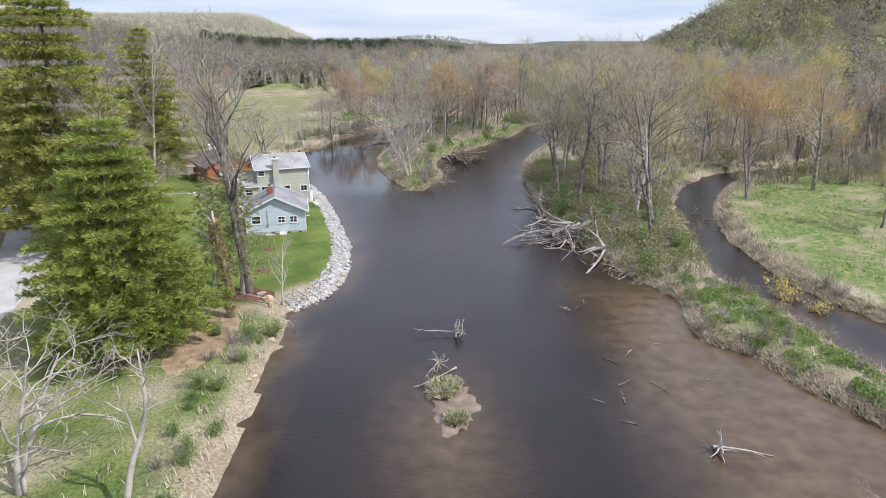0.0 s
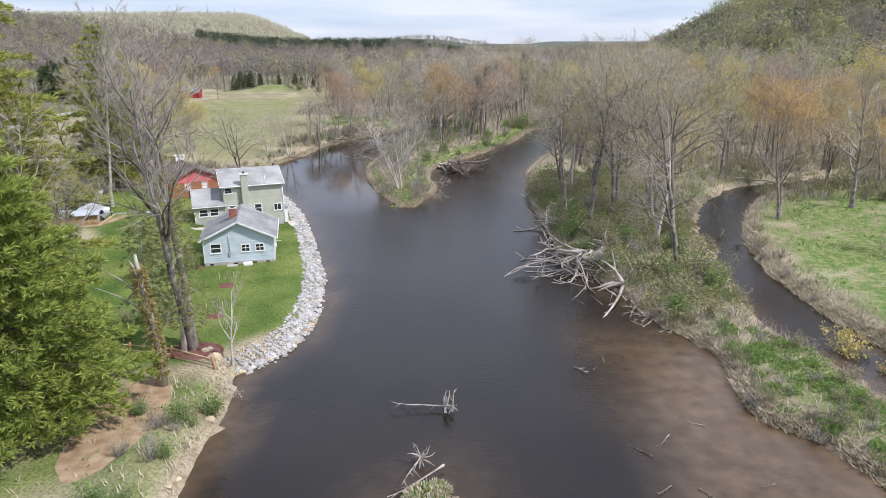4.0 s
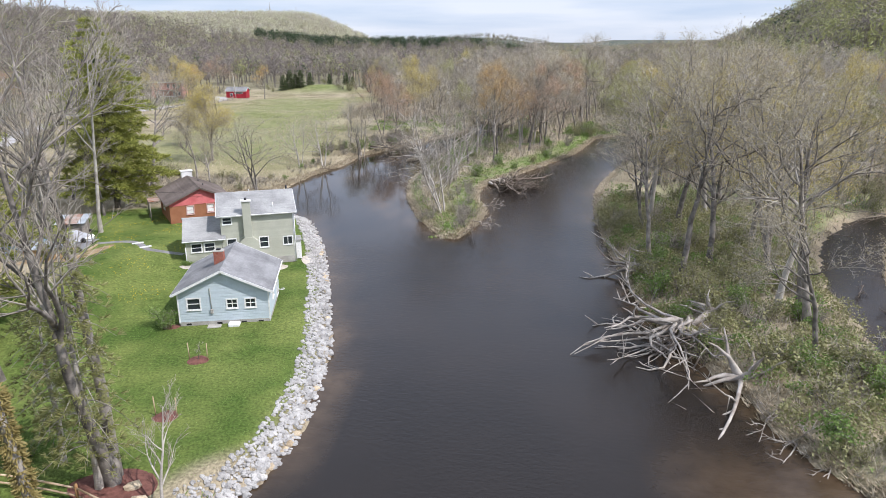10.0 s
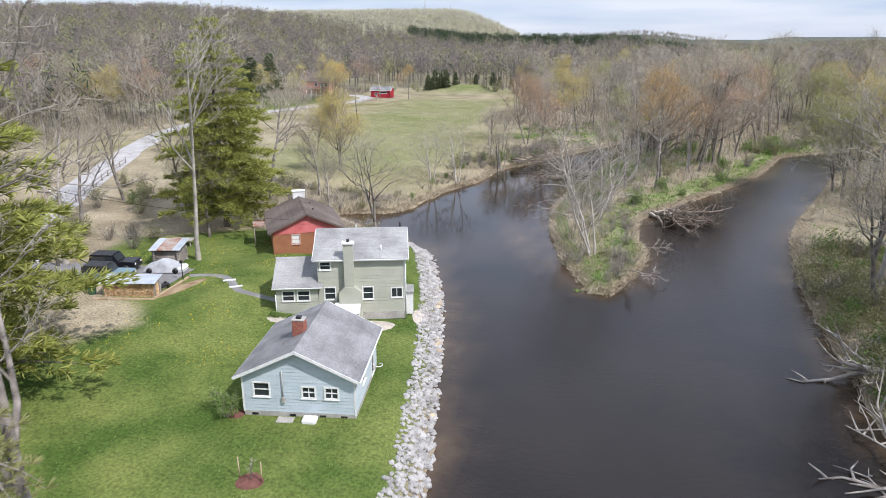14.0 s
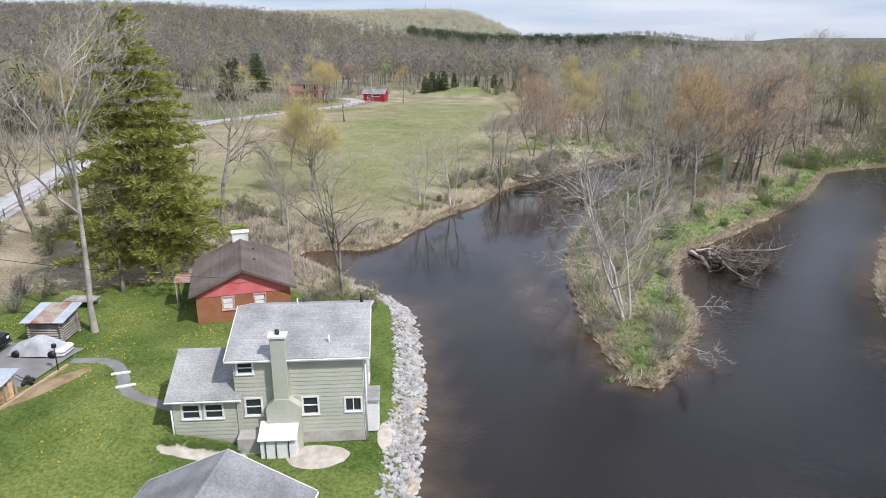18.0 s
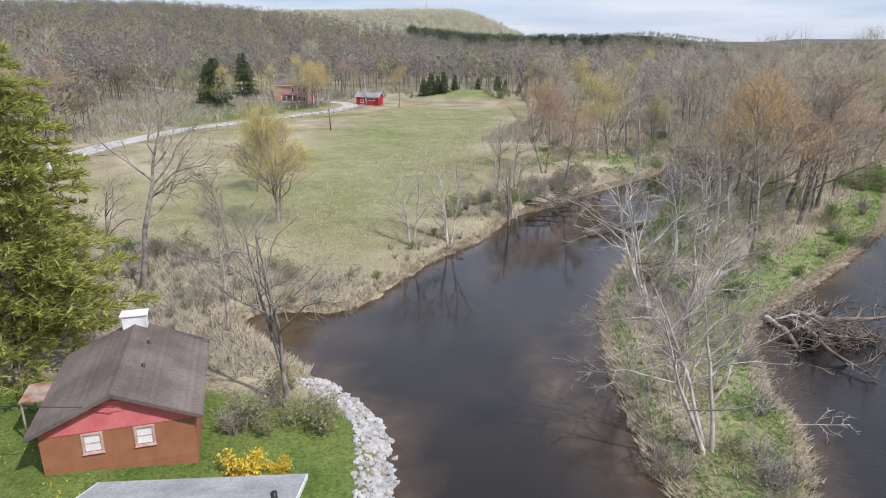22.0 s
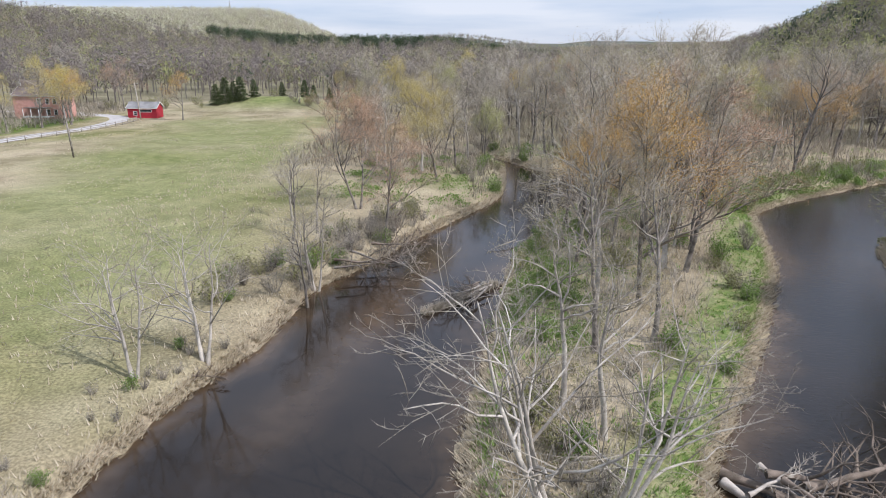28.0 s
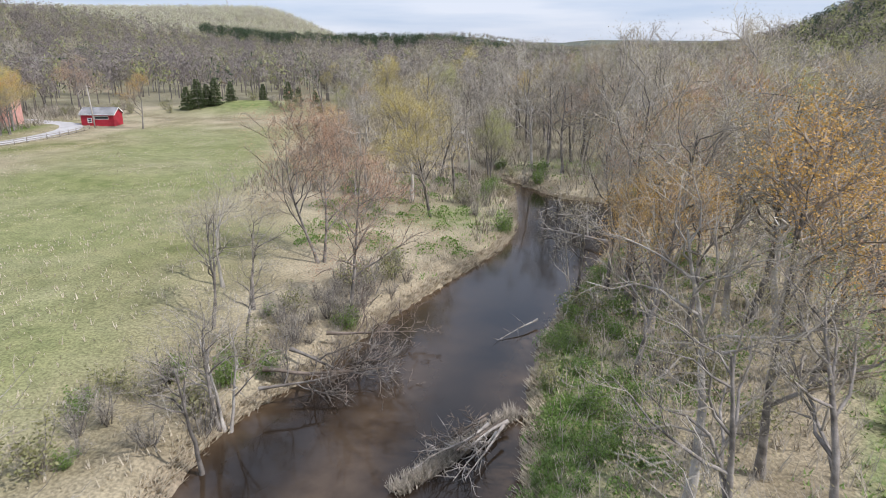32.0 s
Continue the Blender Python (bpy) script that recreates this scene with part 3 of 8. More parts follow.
class Tree:
    """Grows one bare tree: wood (trunk and limbs), twigs, and the tips where buds sit."""

    def __init__(self, seed, height, spread=0.5, stems=1, levels=4, kids=5, lean=0.0, thin=0.013, gnarl=0.25, up=0.25, bole=0.27, stout=1.0):
        self.r = random.Random(seed)
        self.wood, self.limbs, self.twig, self.tips = ([], []), [], ([], []), []
        self.bole = bole
        self.levels, self.kids, self.thin, self.gnarl, self.up, self.spread = levels, kids, thin, gnarl, up, spread
        for s in range(stems):
            a = self.r.uniform(0, 6.28)
            out = (0.22 if stems > 1 else 0.03) + lean
            d = Vector((math.cos(a) * out, math.sin(a) * out, 1)).normalized()
            base = Vector((math.cos(a), math.sin(a), 0)) * (0.25 if stems > 1 else 0)
            self.grow(base - Vector((0, 0, 0.3)), d, height * self.r.uniform(0.85, 1.0) * 0.80, height * 0.0135 * stout / (stems ** 0.35), 0)

    def grow(self, p, d, length, radius, level):
        r = self.r
        last = level >= self.levels - 1
        n = 1 if last else (8, 5, 2, 2, 2)[min(level, 4)]
        pts, rad = [p.copy()], [radius * (1.35 if level == 0 else 1)]
        seg = length / n
        g = self.gnarl * (0.4 if level == 0 else 1.35 if level == 1 else 1.0)
        for i in range(n):
            d = (d + Vector((r.uniform(-g, g), r.uniform(-g, g), r.uniform(-g, g) + (self.up * 0.12 if level else 0.05)))).normalized()
            p = p + d * seg
            pts.append(p.copy())
            rad.append(max(self.thin * 0.6, radius * (1 - 0.82 * (i + 1) / n)))
        if last:
            spike(*self.twig, pts[0], pts[-1], max(self.thin, radius))
            self.tips.append(p)
            return
        if level <= 1:
            ring_tube(*self.wood, pts, rad, 7 if level == 0 else 5)
            self.limbs.append((pts, rad))
        else:
            ring_tube(*self.twig, pts, [max(q, self.thin) for q in rad[:-1]] + [self.thin * 0.5], 3)
        count = self.kids + (5 if level == 0 else 3 if level == 1 else 2 if level == self.levels - 2 else 0)
        for k in range(count):
            t = (self.bole + (1 - self.bole) * (k + r.random()) / count) if level == 0 else (0.22 + 0.78 * (k + r.random()) / count)
            f = t * n
            i = min(int(f), n - 1)
            q = pts[i].lerp(pts[i + 1], f - i)
            ax = (pts[i + 1] - pts[i]).normalized()
            side = Vector((r.gauss(0, 1), r.gauss(0, 1), r.gauss(0, 0.5)))
            side = (side - ax * side.dot(ax)).normalized()
            mixin = (1.0 - 0.35 * t) * (0.75 + self.spread * 0.5) if level == 0 else 0.8
            nd = (ax * 0.75 + side * mixin + Vector((0, 0, self.up))).normalized()
            ln = length * ((0.30 + self.spread * 0.38) * (1.12 - 0.62 * t) if level == 0 else r.uniform(0.38, 0.62) * (1.1 - 0.4 * t))
            self.grow(q, nd, ln, max(self.thin, radius * (1 - 0.75 * t) * (0.66 if level == 0 else 0.72)), level + 1)

    def leaves(self, per_tip, size, jitter, above=0.0):
        """Small folded leaf shapes round the tips."""
        v, f, r = [], [], self.r
        for tip in self.tips:
            if tip.z < above * r.uniform(0.75, 1.25):
                continue
            for _ in range(per_tip):
                c = tip + Vector((r.gauss(0, jitter), r.gauss(0, jitter), r.gauss(0, jitter)))
                a = Vector((r.gauss(0, 1), r.gauss(0, 1), r.gauss(0, 1))).normalized() * size * r.uniform(0.6, 1.3)
                b = a.cross(Vector((r.gauss(0, 1), r.gauss(0, 1), r.gauss(0, 1)))).normalized() * size * r.uniform(0.4, 0.9)
                n = len(v)
                v += [c - a, c + b, c + a * 1.1, c - b * 0.8]
                f += [(n, n + 1, n + 2), (n, n + 2, n + 3)]
        return v, f


def tree_kind(name, seed, height, bark, twig, label, group, leaf=None, split=False, per_tip=1, size=0.16, jitter=0.35, above=0.0, **kw):
    """One tree as a thing: trunk with its limbs, a crown of twigs and, if it is budding, young leaves."""
    t = Tree(seed, height, **kw)
    ob = thing(name, Matrix(), label, "tree", group)
    if split:
        for k, (pts, rad) in enumerate(t.limbs):
            v, f = [], []
            ring_tube(v, f, pts, rad, 8 if k == 0 else 6)
            soup("trunk" if k == 0 else "limb", v, f, bark, ob)
    else:
        soup("trunk", *t.wood, bark, ob)
    crown = soup("crown", *t.twig, twig, ob)
    if leaf:
        soup("young_leaves", *t.leaves(per_tip, size, jitter, above), leaf, crown, smooth=False)
    return ob


def plant_at(x, y, turn=0.0, scale=1.0, sink=0.0):
    return Matrix.Translation((x, y, ground_z(x, y) - sink)) @ Matrix.Rotation(turn, 4, "Z") @ Matrix.Scale(scale, 4)


def set_tree(proto, x, y, scale=1.0, turn=None, tilt=0.0, tilt_dir=0.0):
    turn = random.uniform(0, 6.28) if turn is None else turn
    m = Matrix.Translation((x, y, ground_z(x, y) - 0.05)) @ Matrix.Rotation(tilt, 4, Vector((math.cos(tilt_dir), math.sin(tilt_dir), 0))) @ Matrix.Rotation(turn, 4, "Z")
    c = copy_thing(proto, m)
    c.scale = (scale, scale, scale * random.uniform(0.94, 1.06))
    return c


def conifer(name, seed, height, radius, leaf, bark, label, group, first=0.12, whorls=26, per=6, tuft=0.42, droop=0.15, density=1.0, tip_r=0.6, ragged=0.72, taper=0.58, blades=9, fine=0.11, plate=0.10):
    """An evergreen: straight trunk, whorls of limbs, and tufts of needles along them."""
    r = random.Random(seed)
    ob = thing(name, Matrix(), label, "tree", group)
    tv, tf = [], []
    axis = [Vector((0.12 * math.sin(i * 0.9), 0.1 * math.cos(i * 1.3), height * i / 9 - 0.3)) for i in range(10)]
    ring_tube(tv, tf, axis, [height * 0.017 * (1 - 0.93 * i / 9) for i in range(10)], 8)
    soup("trunk", tv, tf, bark, ob)
    lv, lf, nv, nf = [], [], [], []
    for w in range(whorls):
        t = first + (1 - first) * (w + 0.5 * r.random()) / whorls
        z = height * t
        prof = (1 - t) ** taper * (0.55 + 0.45 * min(1, (t - first + 0.12) / 0.22))
        for k in range(per):
            a = 6.28 * (k + r.random() * 0.8) / per + w * 0.7
            ln = max(tip_r, radius * prof * r.uniform(ragged, 1.1))
            out = Vector((math.cos(a), math.sin(a), 0))
            pts = [Vector((0, 0, z)) + out * (ln * s) + Vector((0, 0, ln * (0.28 * s - (0.28 + droop) * s * s + 0.10 * s ** 3))) for s in (0, 0.25, 0.5, 0.75, 1.0)]
            ring_tube(lv, lf, pts, [0.012 * ln * (1.15 - s) + 0.008 for s in (0, 0.25, 0.5, 0.75, 1)], 3)
            side = Vector((-out.y, out.x, 0))
            n = max(3, int(ln * 3.4 * density))
            for i in range(n):
                s = 0.22 + 0.8 * (i + r.random()) / n
                wid = ln * 0.30 * (1.15 - s) + 0.25
                off = r.uniform(-1, 1)
                j = min(int(s * 4), 3)
                c = pts[j].lerp(pts[j + 1], min(s * 4 - j, 1.1)) + side * (off * wid) + Vector((0, 0, r.gauss(0.04, plate)))
                tuft_at(nv, nf, c, (out + side * off * 0.9 + Vector((0, 0, 0.25))).normalized(), tuft * r.uniform(0.7, 1.25), r, blades, fine)
    tagged(soup("bough_wood", lv, lf, bark, ob), kind="stuff")
    tagged(soup("needle_foliage", nv, nf, leaf, ob, smooth=False), kind="stuff")
    return ob


def tuft_at(v, f, c, d, s, r, blades=7, thin=0.17):
    """A brush of narrow blades that fans out from c along d."""
    for _ in range(blades):
        e = (d + Vector((r.gauss(0, 0.55), r.gauss(0, 0.55), r.gauss(0, 0.45)))).normalized() * s
        w = e.cross(Vector((r.gauss(0, 1), r.gauss(0, 1), r.gauss(0, 1)))).normalized() * s * thin
        n = len(v)
        v += [c - w * 0.6, c + w * 0.6, c + e * 0.6 + w, c + e]
        f.append((n, n + 1, n + 2, n + 3))


random.seed(11)
M_TWIG_PALE = leafy("twigs_pale", (0.26, 0.22, 0.17), (0.66, 0.61, 0.53), 0.9, 0.0)
G_BARE, G_BUD = "bare trees of the valley floor", "budding trees of the valley floor"
BARE_BIG = [tree_kind("bare_tree", 100 + i, 20, M_PALE if i == 3 else M_BARK, M_TWIG, "tall bare deciduous tree with a haze of olive buds", G_BARE, leaf=M_BUD_HAZE, per_tip=3, size=0.045, jitter=0.3, above=7.0,
                      levels=5, kids=4 - (i > 0), spread=0.82, stems=1 + (i == 2), thin=0.015, gnarl=0.36, up=0.14, bole=(0.38, 0.5, 0.4, 0.52)[i], stout=1.1) for i in range(4)]
PALE_BIG = tree_kind("sycamore_tree", 131, 23, M_PALE, M_TWIG, "tall pale-barked bare sycamore with spreading crooked limbs", "sycamores", levels=5, kids=4, spread=0.7, thin=0.016, gnarl=0.22, up=0.3, bole=0.42, stout=0.66)
PALE_WIDE = tree_kind("sycamore_tree", 152, 17, M_PALE, M_TWIG, "pale bare sycamore with wide arching limbs over the water", "sycamores", levels=5, kids=2, stems=3, spread=1.1, thin=0.014, gnarl=0.3, up=0.1, stout=1.2)
MULTI = tree_kind("multi_stem_tree", 141, 16, M_PALE, M_TWIG, "grey multi-stemmed bare tree leaning over the water", G_BARE, levels=5, kids=3, stems=3, spread=0.85, thin=0.014, gnarl=0.32, up=0.12)
BARE_MID = [tree_kind("woodland_tree", 200 + i, 19, M_PALE if i in (1, 4) else M_BARK, M_TWIG, "bare grey-brown deciduous tree with fine budding twigs", G_BARE, leaf=M_BUD_HAZE if i % 2 else M_TWIG, per_tip=5, size=0.05, jitter=0.35, above=7.0, levels=4, kids=5, spread=0.62 + 0.06 * i, thin=0.024, gnarl=0.34, up=0.16, bole=0.4) for i in range(6)]
BUD = {}
for key, leaf, twig, words, gr in (("orange", M_BUD_ORANGE, M_TWIG_RED, "maple in orange-red spring bud", 0), ("yellow", M_BUD_YELLOW, M_TWIG, "tree with hazy yellow spring catkins", 1),
                                   ("green", M_BUD_GREEN, M_TWIG, "tree with first pale green leaves", 2), ("russet", M_BUD_RED, M_TWIG_RED, "bare tree with russet buds", 3)):
    BUD[key] = [tree_kind("budding_tree", 300 + 10 * gr + i, 16, M_BARK, twig, words, G_BUD, leaf=leaf, per_tip={"orange": 20, "russet": 15}.get(key, 22), size=0.05, jitter=0.32, above=9.5 if key == "orange" else 6.0, levels=4, kids=5, spread=0.85, thin=0.028, stems=1 + i) for i in range(2)]
SAPLING = tree_kind("sapling", 401, 8.5, M_PALE, M_TWIG, "slender leafless young tree with upright twigs", G_BARE, split=True, levels=4, kids=3, spread=0.4, thin=0.010, up=0.5)
PINE_NEAR = conifer("white_pine", 501, 19, 8.1, M_PINE, M_BARK, "large dense white pine with drooping layered boughs", "pines", first=0.04, whorls=16, per=14, tuft=0.50, density=3.2, droop=0.06, ragged=0.72, blades=12, fine=0.085, plate=0.06)
PINE_TALL = conifer("white_pine", 502, 25, 9.4, M_PINE_YEL, M_BARK, "tall yellow-green white pine with layered open boughs", "pines", first=0.06, whorls=25, per=9, tuft=0.6, density=2.3, tip_r=1.0, ragged=0.4, droop=0.08, blades=11, fine=0.085, plate=0.09)
SPRUCE = conifer("spruce", 503, 13, 5.0, M_SPRUCE, M_BARK, "dark green conifer at the edge of the field", "conifers", first=0.04, whorls=16, per=7, tuft=0.8, density=1.0, ragged=0.4, taper=0.7)
CEDAR = conifer("cedar_tree", 504, 16, 3.7, M_CEDAR, M_PALE, "shaggy olive-brown cedar with a pale trunk", "cedars", first=0.16, whorls=24, per=5, tuft=0.42, density=1.1, droop=0.5, ragged=0.25, taper=0.36, blades=12, fine=0.07)
ARCHING = tree_kind("arching_tree", 163, 13, M_PALE, M_TWIG_PALE, "pale dead-looking tree with long arching limbs on the near bank", "sycamores", split=True, levels=5, kids=2, stems=2, spread=1.35, thin=0.016, gnarl=0.34, up=0.02, bole=0.3, stout=1.7)
SNAG = tree_kind("snag_tree", 167, 13.5, M_PALE, M_TWIG_PALE, "grey broken trunk with a few short crooked branches", "sycamores", split=True, levels=4, kids=0, spread=0.35, thin=0.012, gnarl=0.4, up=0.1, bole=0.35, stout=1.15)
TALL_BARE = tree_kind("bare_tree", split=True, seed=176, height=28, bark=M_BARK, twig=M_TWIG, label="very tall bare forked tree beside the rail fence", group=G_BARE, levels=5, kids=4, spread=0.5, stems=2, thin=0.016, gnarl=0.24, up=0.35, bole=0.42, stout=1.2)

PROTOS = [*BARE_BIG, PALE_BIG, PALE_WIDE, MULTI, *BARE_MID, *[t for v in BUD.values() for t in v], SAPLING, PINE_NEAR, PINE_TALL, SPRUCE, CEDAR, TALL_BARE, ARCHING, SNAG]

# the yard and its surroundings
set_tree(PINE_NEAR, -25.2, 48.6, 0.98, 0.4)
set_tree(PINE_TALL, -51, 116, 1.0, 1.0)
set_tree(PINE_TALL, -60, 84, 1.0, 3.0)
set_tree(CEDAR, -19.3, 59.3, 0.92, 0.3)
set_tree(CEDAR, -22.6, 61.4, 0.72, 2.3)
set_tree(TALL_BARE, -18.8, 60.2, 1.0, 2.4, 0.04, 1.6)
set_tree(CEDAR, -28.5, 60, 0.7, 4.3)
set_tree(SAPLING, -15.2, 58.2, 1.0, 0.5)
set_tree(PALE_BIG, -46.1, 103.8, 1.2, 1.2, 0.10, 1.57)
set_tree(PALE_BIG, -38, 70.5, 0.9, 3.0)
set_tree(PINE_TALL, -43.5, 75, 1.3, 2.0)
for x, y, s in ((-50, 111, 0.7), (-33, 70, 0.8), (-58, 98, 0.9), (-60, 120, 0.8), (-66, 108, 0.9), (-48, 66, 0.9), (-72, 122, 0.9), (-31, 40, 0.7)):
    set_tree(random.choice(BARE_BIG), x, y, s)
# along the left bank and the field
for x, y, s in ((-54.2, 131.2, 1.05), (-50, 138.5, 0.65), (-43, 128, 0.6), (-28.5, 170, 0.55), (-29, 174, 0.5), (-32, 190, 0.55), (-34, 186, 0.6), (-30, 182, 0.5), (-36, 194, 0.6), (-57, 131, 0.6)):
    set_tree(BARE_BIG[1] if s < 0.6 else random.choice(BARE_BIG), x, y, s, tilt=random.uniform(0, 0.12), tilt_dir=random.uniform(0, 6))
for x, y, s in ((-36.6, 154.5, 0.66), (-33.0, 157.7, 0.74), (-28.5, 174.0, 0.62)):
    set_tree(PALE_WIDE, x, y, s)
for key, x, y, s in (("yellow", -138, 262, 0.9), ("green", -150, 262, 0.9), ("russet", -29.2, 203, 1.05), ("yellow", -19.1, 223.1, 1.15), ("russet", -24, 190, 0.9), ("russet", 8, 179, 1.25),
                     ("orange", 48, 101, 1.25), ("yellow", 62, 108, 1.6), ("yellow", 58, 84, 0.9), ("orange", 70, 112, 0.9), ("orange", -95, 300, 0.9), ("yellow", -122, 292, 1.0), ("yellow", -128, 300, 1.0), ("orange", -118, 285, 0.9), ("yellow", -66, 168, 0.7)):
    set_tree(random.choice(BUD[key]), x, y, s)
set_tree(BARE_BIG[2], -31.4, 118, 0.8, 1.0)
for x, y, k in ((-121, 277, 1.1), (-125, 270, 1.0), (-119, 283, 0.9)):
    set_tree(BUD["yellow"][0], x, y, k)
set_tree(BUD["yellow"][1], -54.3, 154.8, 1.0, 0.4)
set_tree(BUD["yellow"][0], -55.0, 156.4, 0.9, 2.4)
set_tree(SAPLING, -4.9, 196.4, 1.15, 1.0)
set_tree(BUD["orange"][0], 1.2, 170, 1.25, 0.5)
set_tree(BUD["orange"][0], -3, 180, 0.95, 2.5)
# the peninsula
set_tree(MULTI, -6.4, 122.0, 1.02, 0.8, 0.3, 4.6)
set_tree(MULTI, -7.6, 127.5, 0.6, 2.8, 0.12, 4.3)
set_tree(PALE_WIDE, -9.9, 140.6, 1.02, 2.0, 0.2, 4.6)
set_tree(PALE_WIDE, -7.0, 140.8, 0.86, 4.0, 0.06, 1.2)
set_tree(BARE_BIG[3], -6.0, 148.5, 0.72, 1.0)
set_tree(SNAG, -16.2, 28.3, 1.0, 0.4, 0.17, 1.35)
set_tree(ARCHING, -20.6, 26.2, 1.0, 0.6)
set_tree(ARCHING, -23.0, 30.0, 0.9, 3.4)
set_tree(MULTI, 24.6, 29.0, 0.34, 1.0)
for x, y, s in ((-8, 152, 0.6), (-4.5, 160, 0.7), (-3.3, 167.6, 0.8), (0.4, 162, 0.7), (6, 180, 0.9), (0, 188, 1.0), (8, 190, 1.0), (-5, 194, 0.5)):
    set_tree(random.choice(BARE_BIG), x, y, s * 1.2)
# the island on the right
for x, y, s in ((20, 95, 0.92), (27, 109, 1.0), (28, 93, 1.0), (28, 85, 0.9), (18, 101, 0.75), (34, 129, 0.95), (26.5, 88, 0.85), (25, 117, 1.0), (28, 112, 0.9), (31, 108, 1.0), (30, 100, 0.95), (29, 89, 0.9), (26, 79, 0.6), (22, 120, 0.9), (24, 130, 0.95), (30, 122, 1.0), (20, 112, 0.7), (38, 124, 0.9), (24, 100, 0.9)):
    set_tree(random.choice([*BARE_BIG, *BARE_BIG, *BARE_BIG, BUD["yellow"][0]]), x, y, s * 1.32, tilt=random.uniform(0, 0.12), tilt_dir=random.uniform(0, 6))


def woods(count, pick, xs, ys, test, s0, s1):
    """Scatter trees over a patch of the plan."""
    n = 0
    for _ in range(count * 12):
        x, y = random.uniform(*xs), random.uniform(*ys)
        if n < count and near_bank(x, y) > 1.2 and test(x, y):
            set_tree(pick(), x, y, 1.18 * random.uniform(s0, s1))
            n += 1


def floodplain():
    u = random.random()
    if u < 0.74:
        return random.choice(BARE_MID)
    return random.choice(BUD["russet" if u < 0.81 else "orange" if u < 0.84 else "yellow" if u < 0.93 else "green"])


woods(155, floodplain, (-12, 130), (205, 330), lambda x, y: y > 212 + 0.30 * max(0, x - 20) and x > -2 - 0.3 * (y - 240), 0.8, 1.15)
woods(34, floodplain, (-48, -8), (232, 330), lambda x, y: x > -46 + 0.1 * (y - 230) or y > 300, 0.6, 0.95)
woods(25, floodplain, (-60, 140), (325, 360), lambda x, y: True, 0.8, 1.15)
woods(17, floodplain, (-12, 24), (184, 215), lambda x, y: x > -2 and x < 4 + 0.5 * (y - 165), 0.7, 1.1)
woods(50, floodplain, (28, 100), (118, 205), lambda x, y: True, 0.8, 1.2)
woods(40, floodplain, (70, 150), (40, 190), lambda x, y: True, 0.8, 1.2)
woods(26, floodplain, (-190, -122), (150, 345), lambda x, y: y < 205 or (y > 318 and x > -150) or (x < -176 and y > 215), 0.8, 1.1)
woods(26, floodplain, (-125, -66), (40, 140), lambda x, y: x < -52 - 0.55 * (y - 60) or x < -110, 0.8, 1.1)
for x, y, s in ((-98, 334, 0.55), (-95.5, 336, 0.66), (-93.5, 338, 0.5), (-91, 338, 0.6), (-88, 343, 0.45), (-82, 356, 0.42), (-74, 357, 0.5), (-71, 358, 0.4), (-64, 352, 0.36), (-153, 276, 1.15), (-149, 274, 1.3), (-157, 281, 1.0), (-168, 318, 1.3), (127, 335, 1.0), (123, 328, 1.2), (131, 331, 1.1), (136, 338, 1.0), (120, 318, 0.9)):
    set_tree(SPRUCE, x, y, s)
for p in PROTOS:
    for o in [*p.children_recursive, p]:
        bpy.data.objects.remove(o)

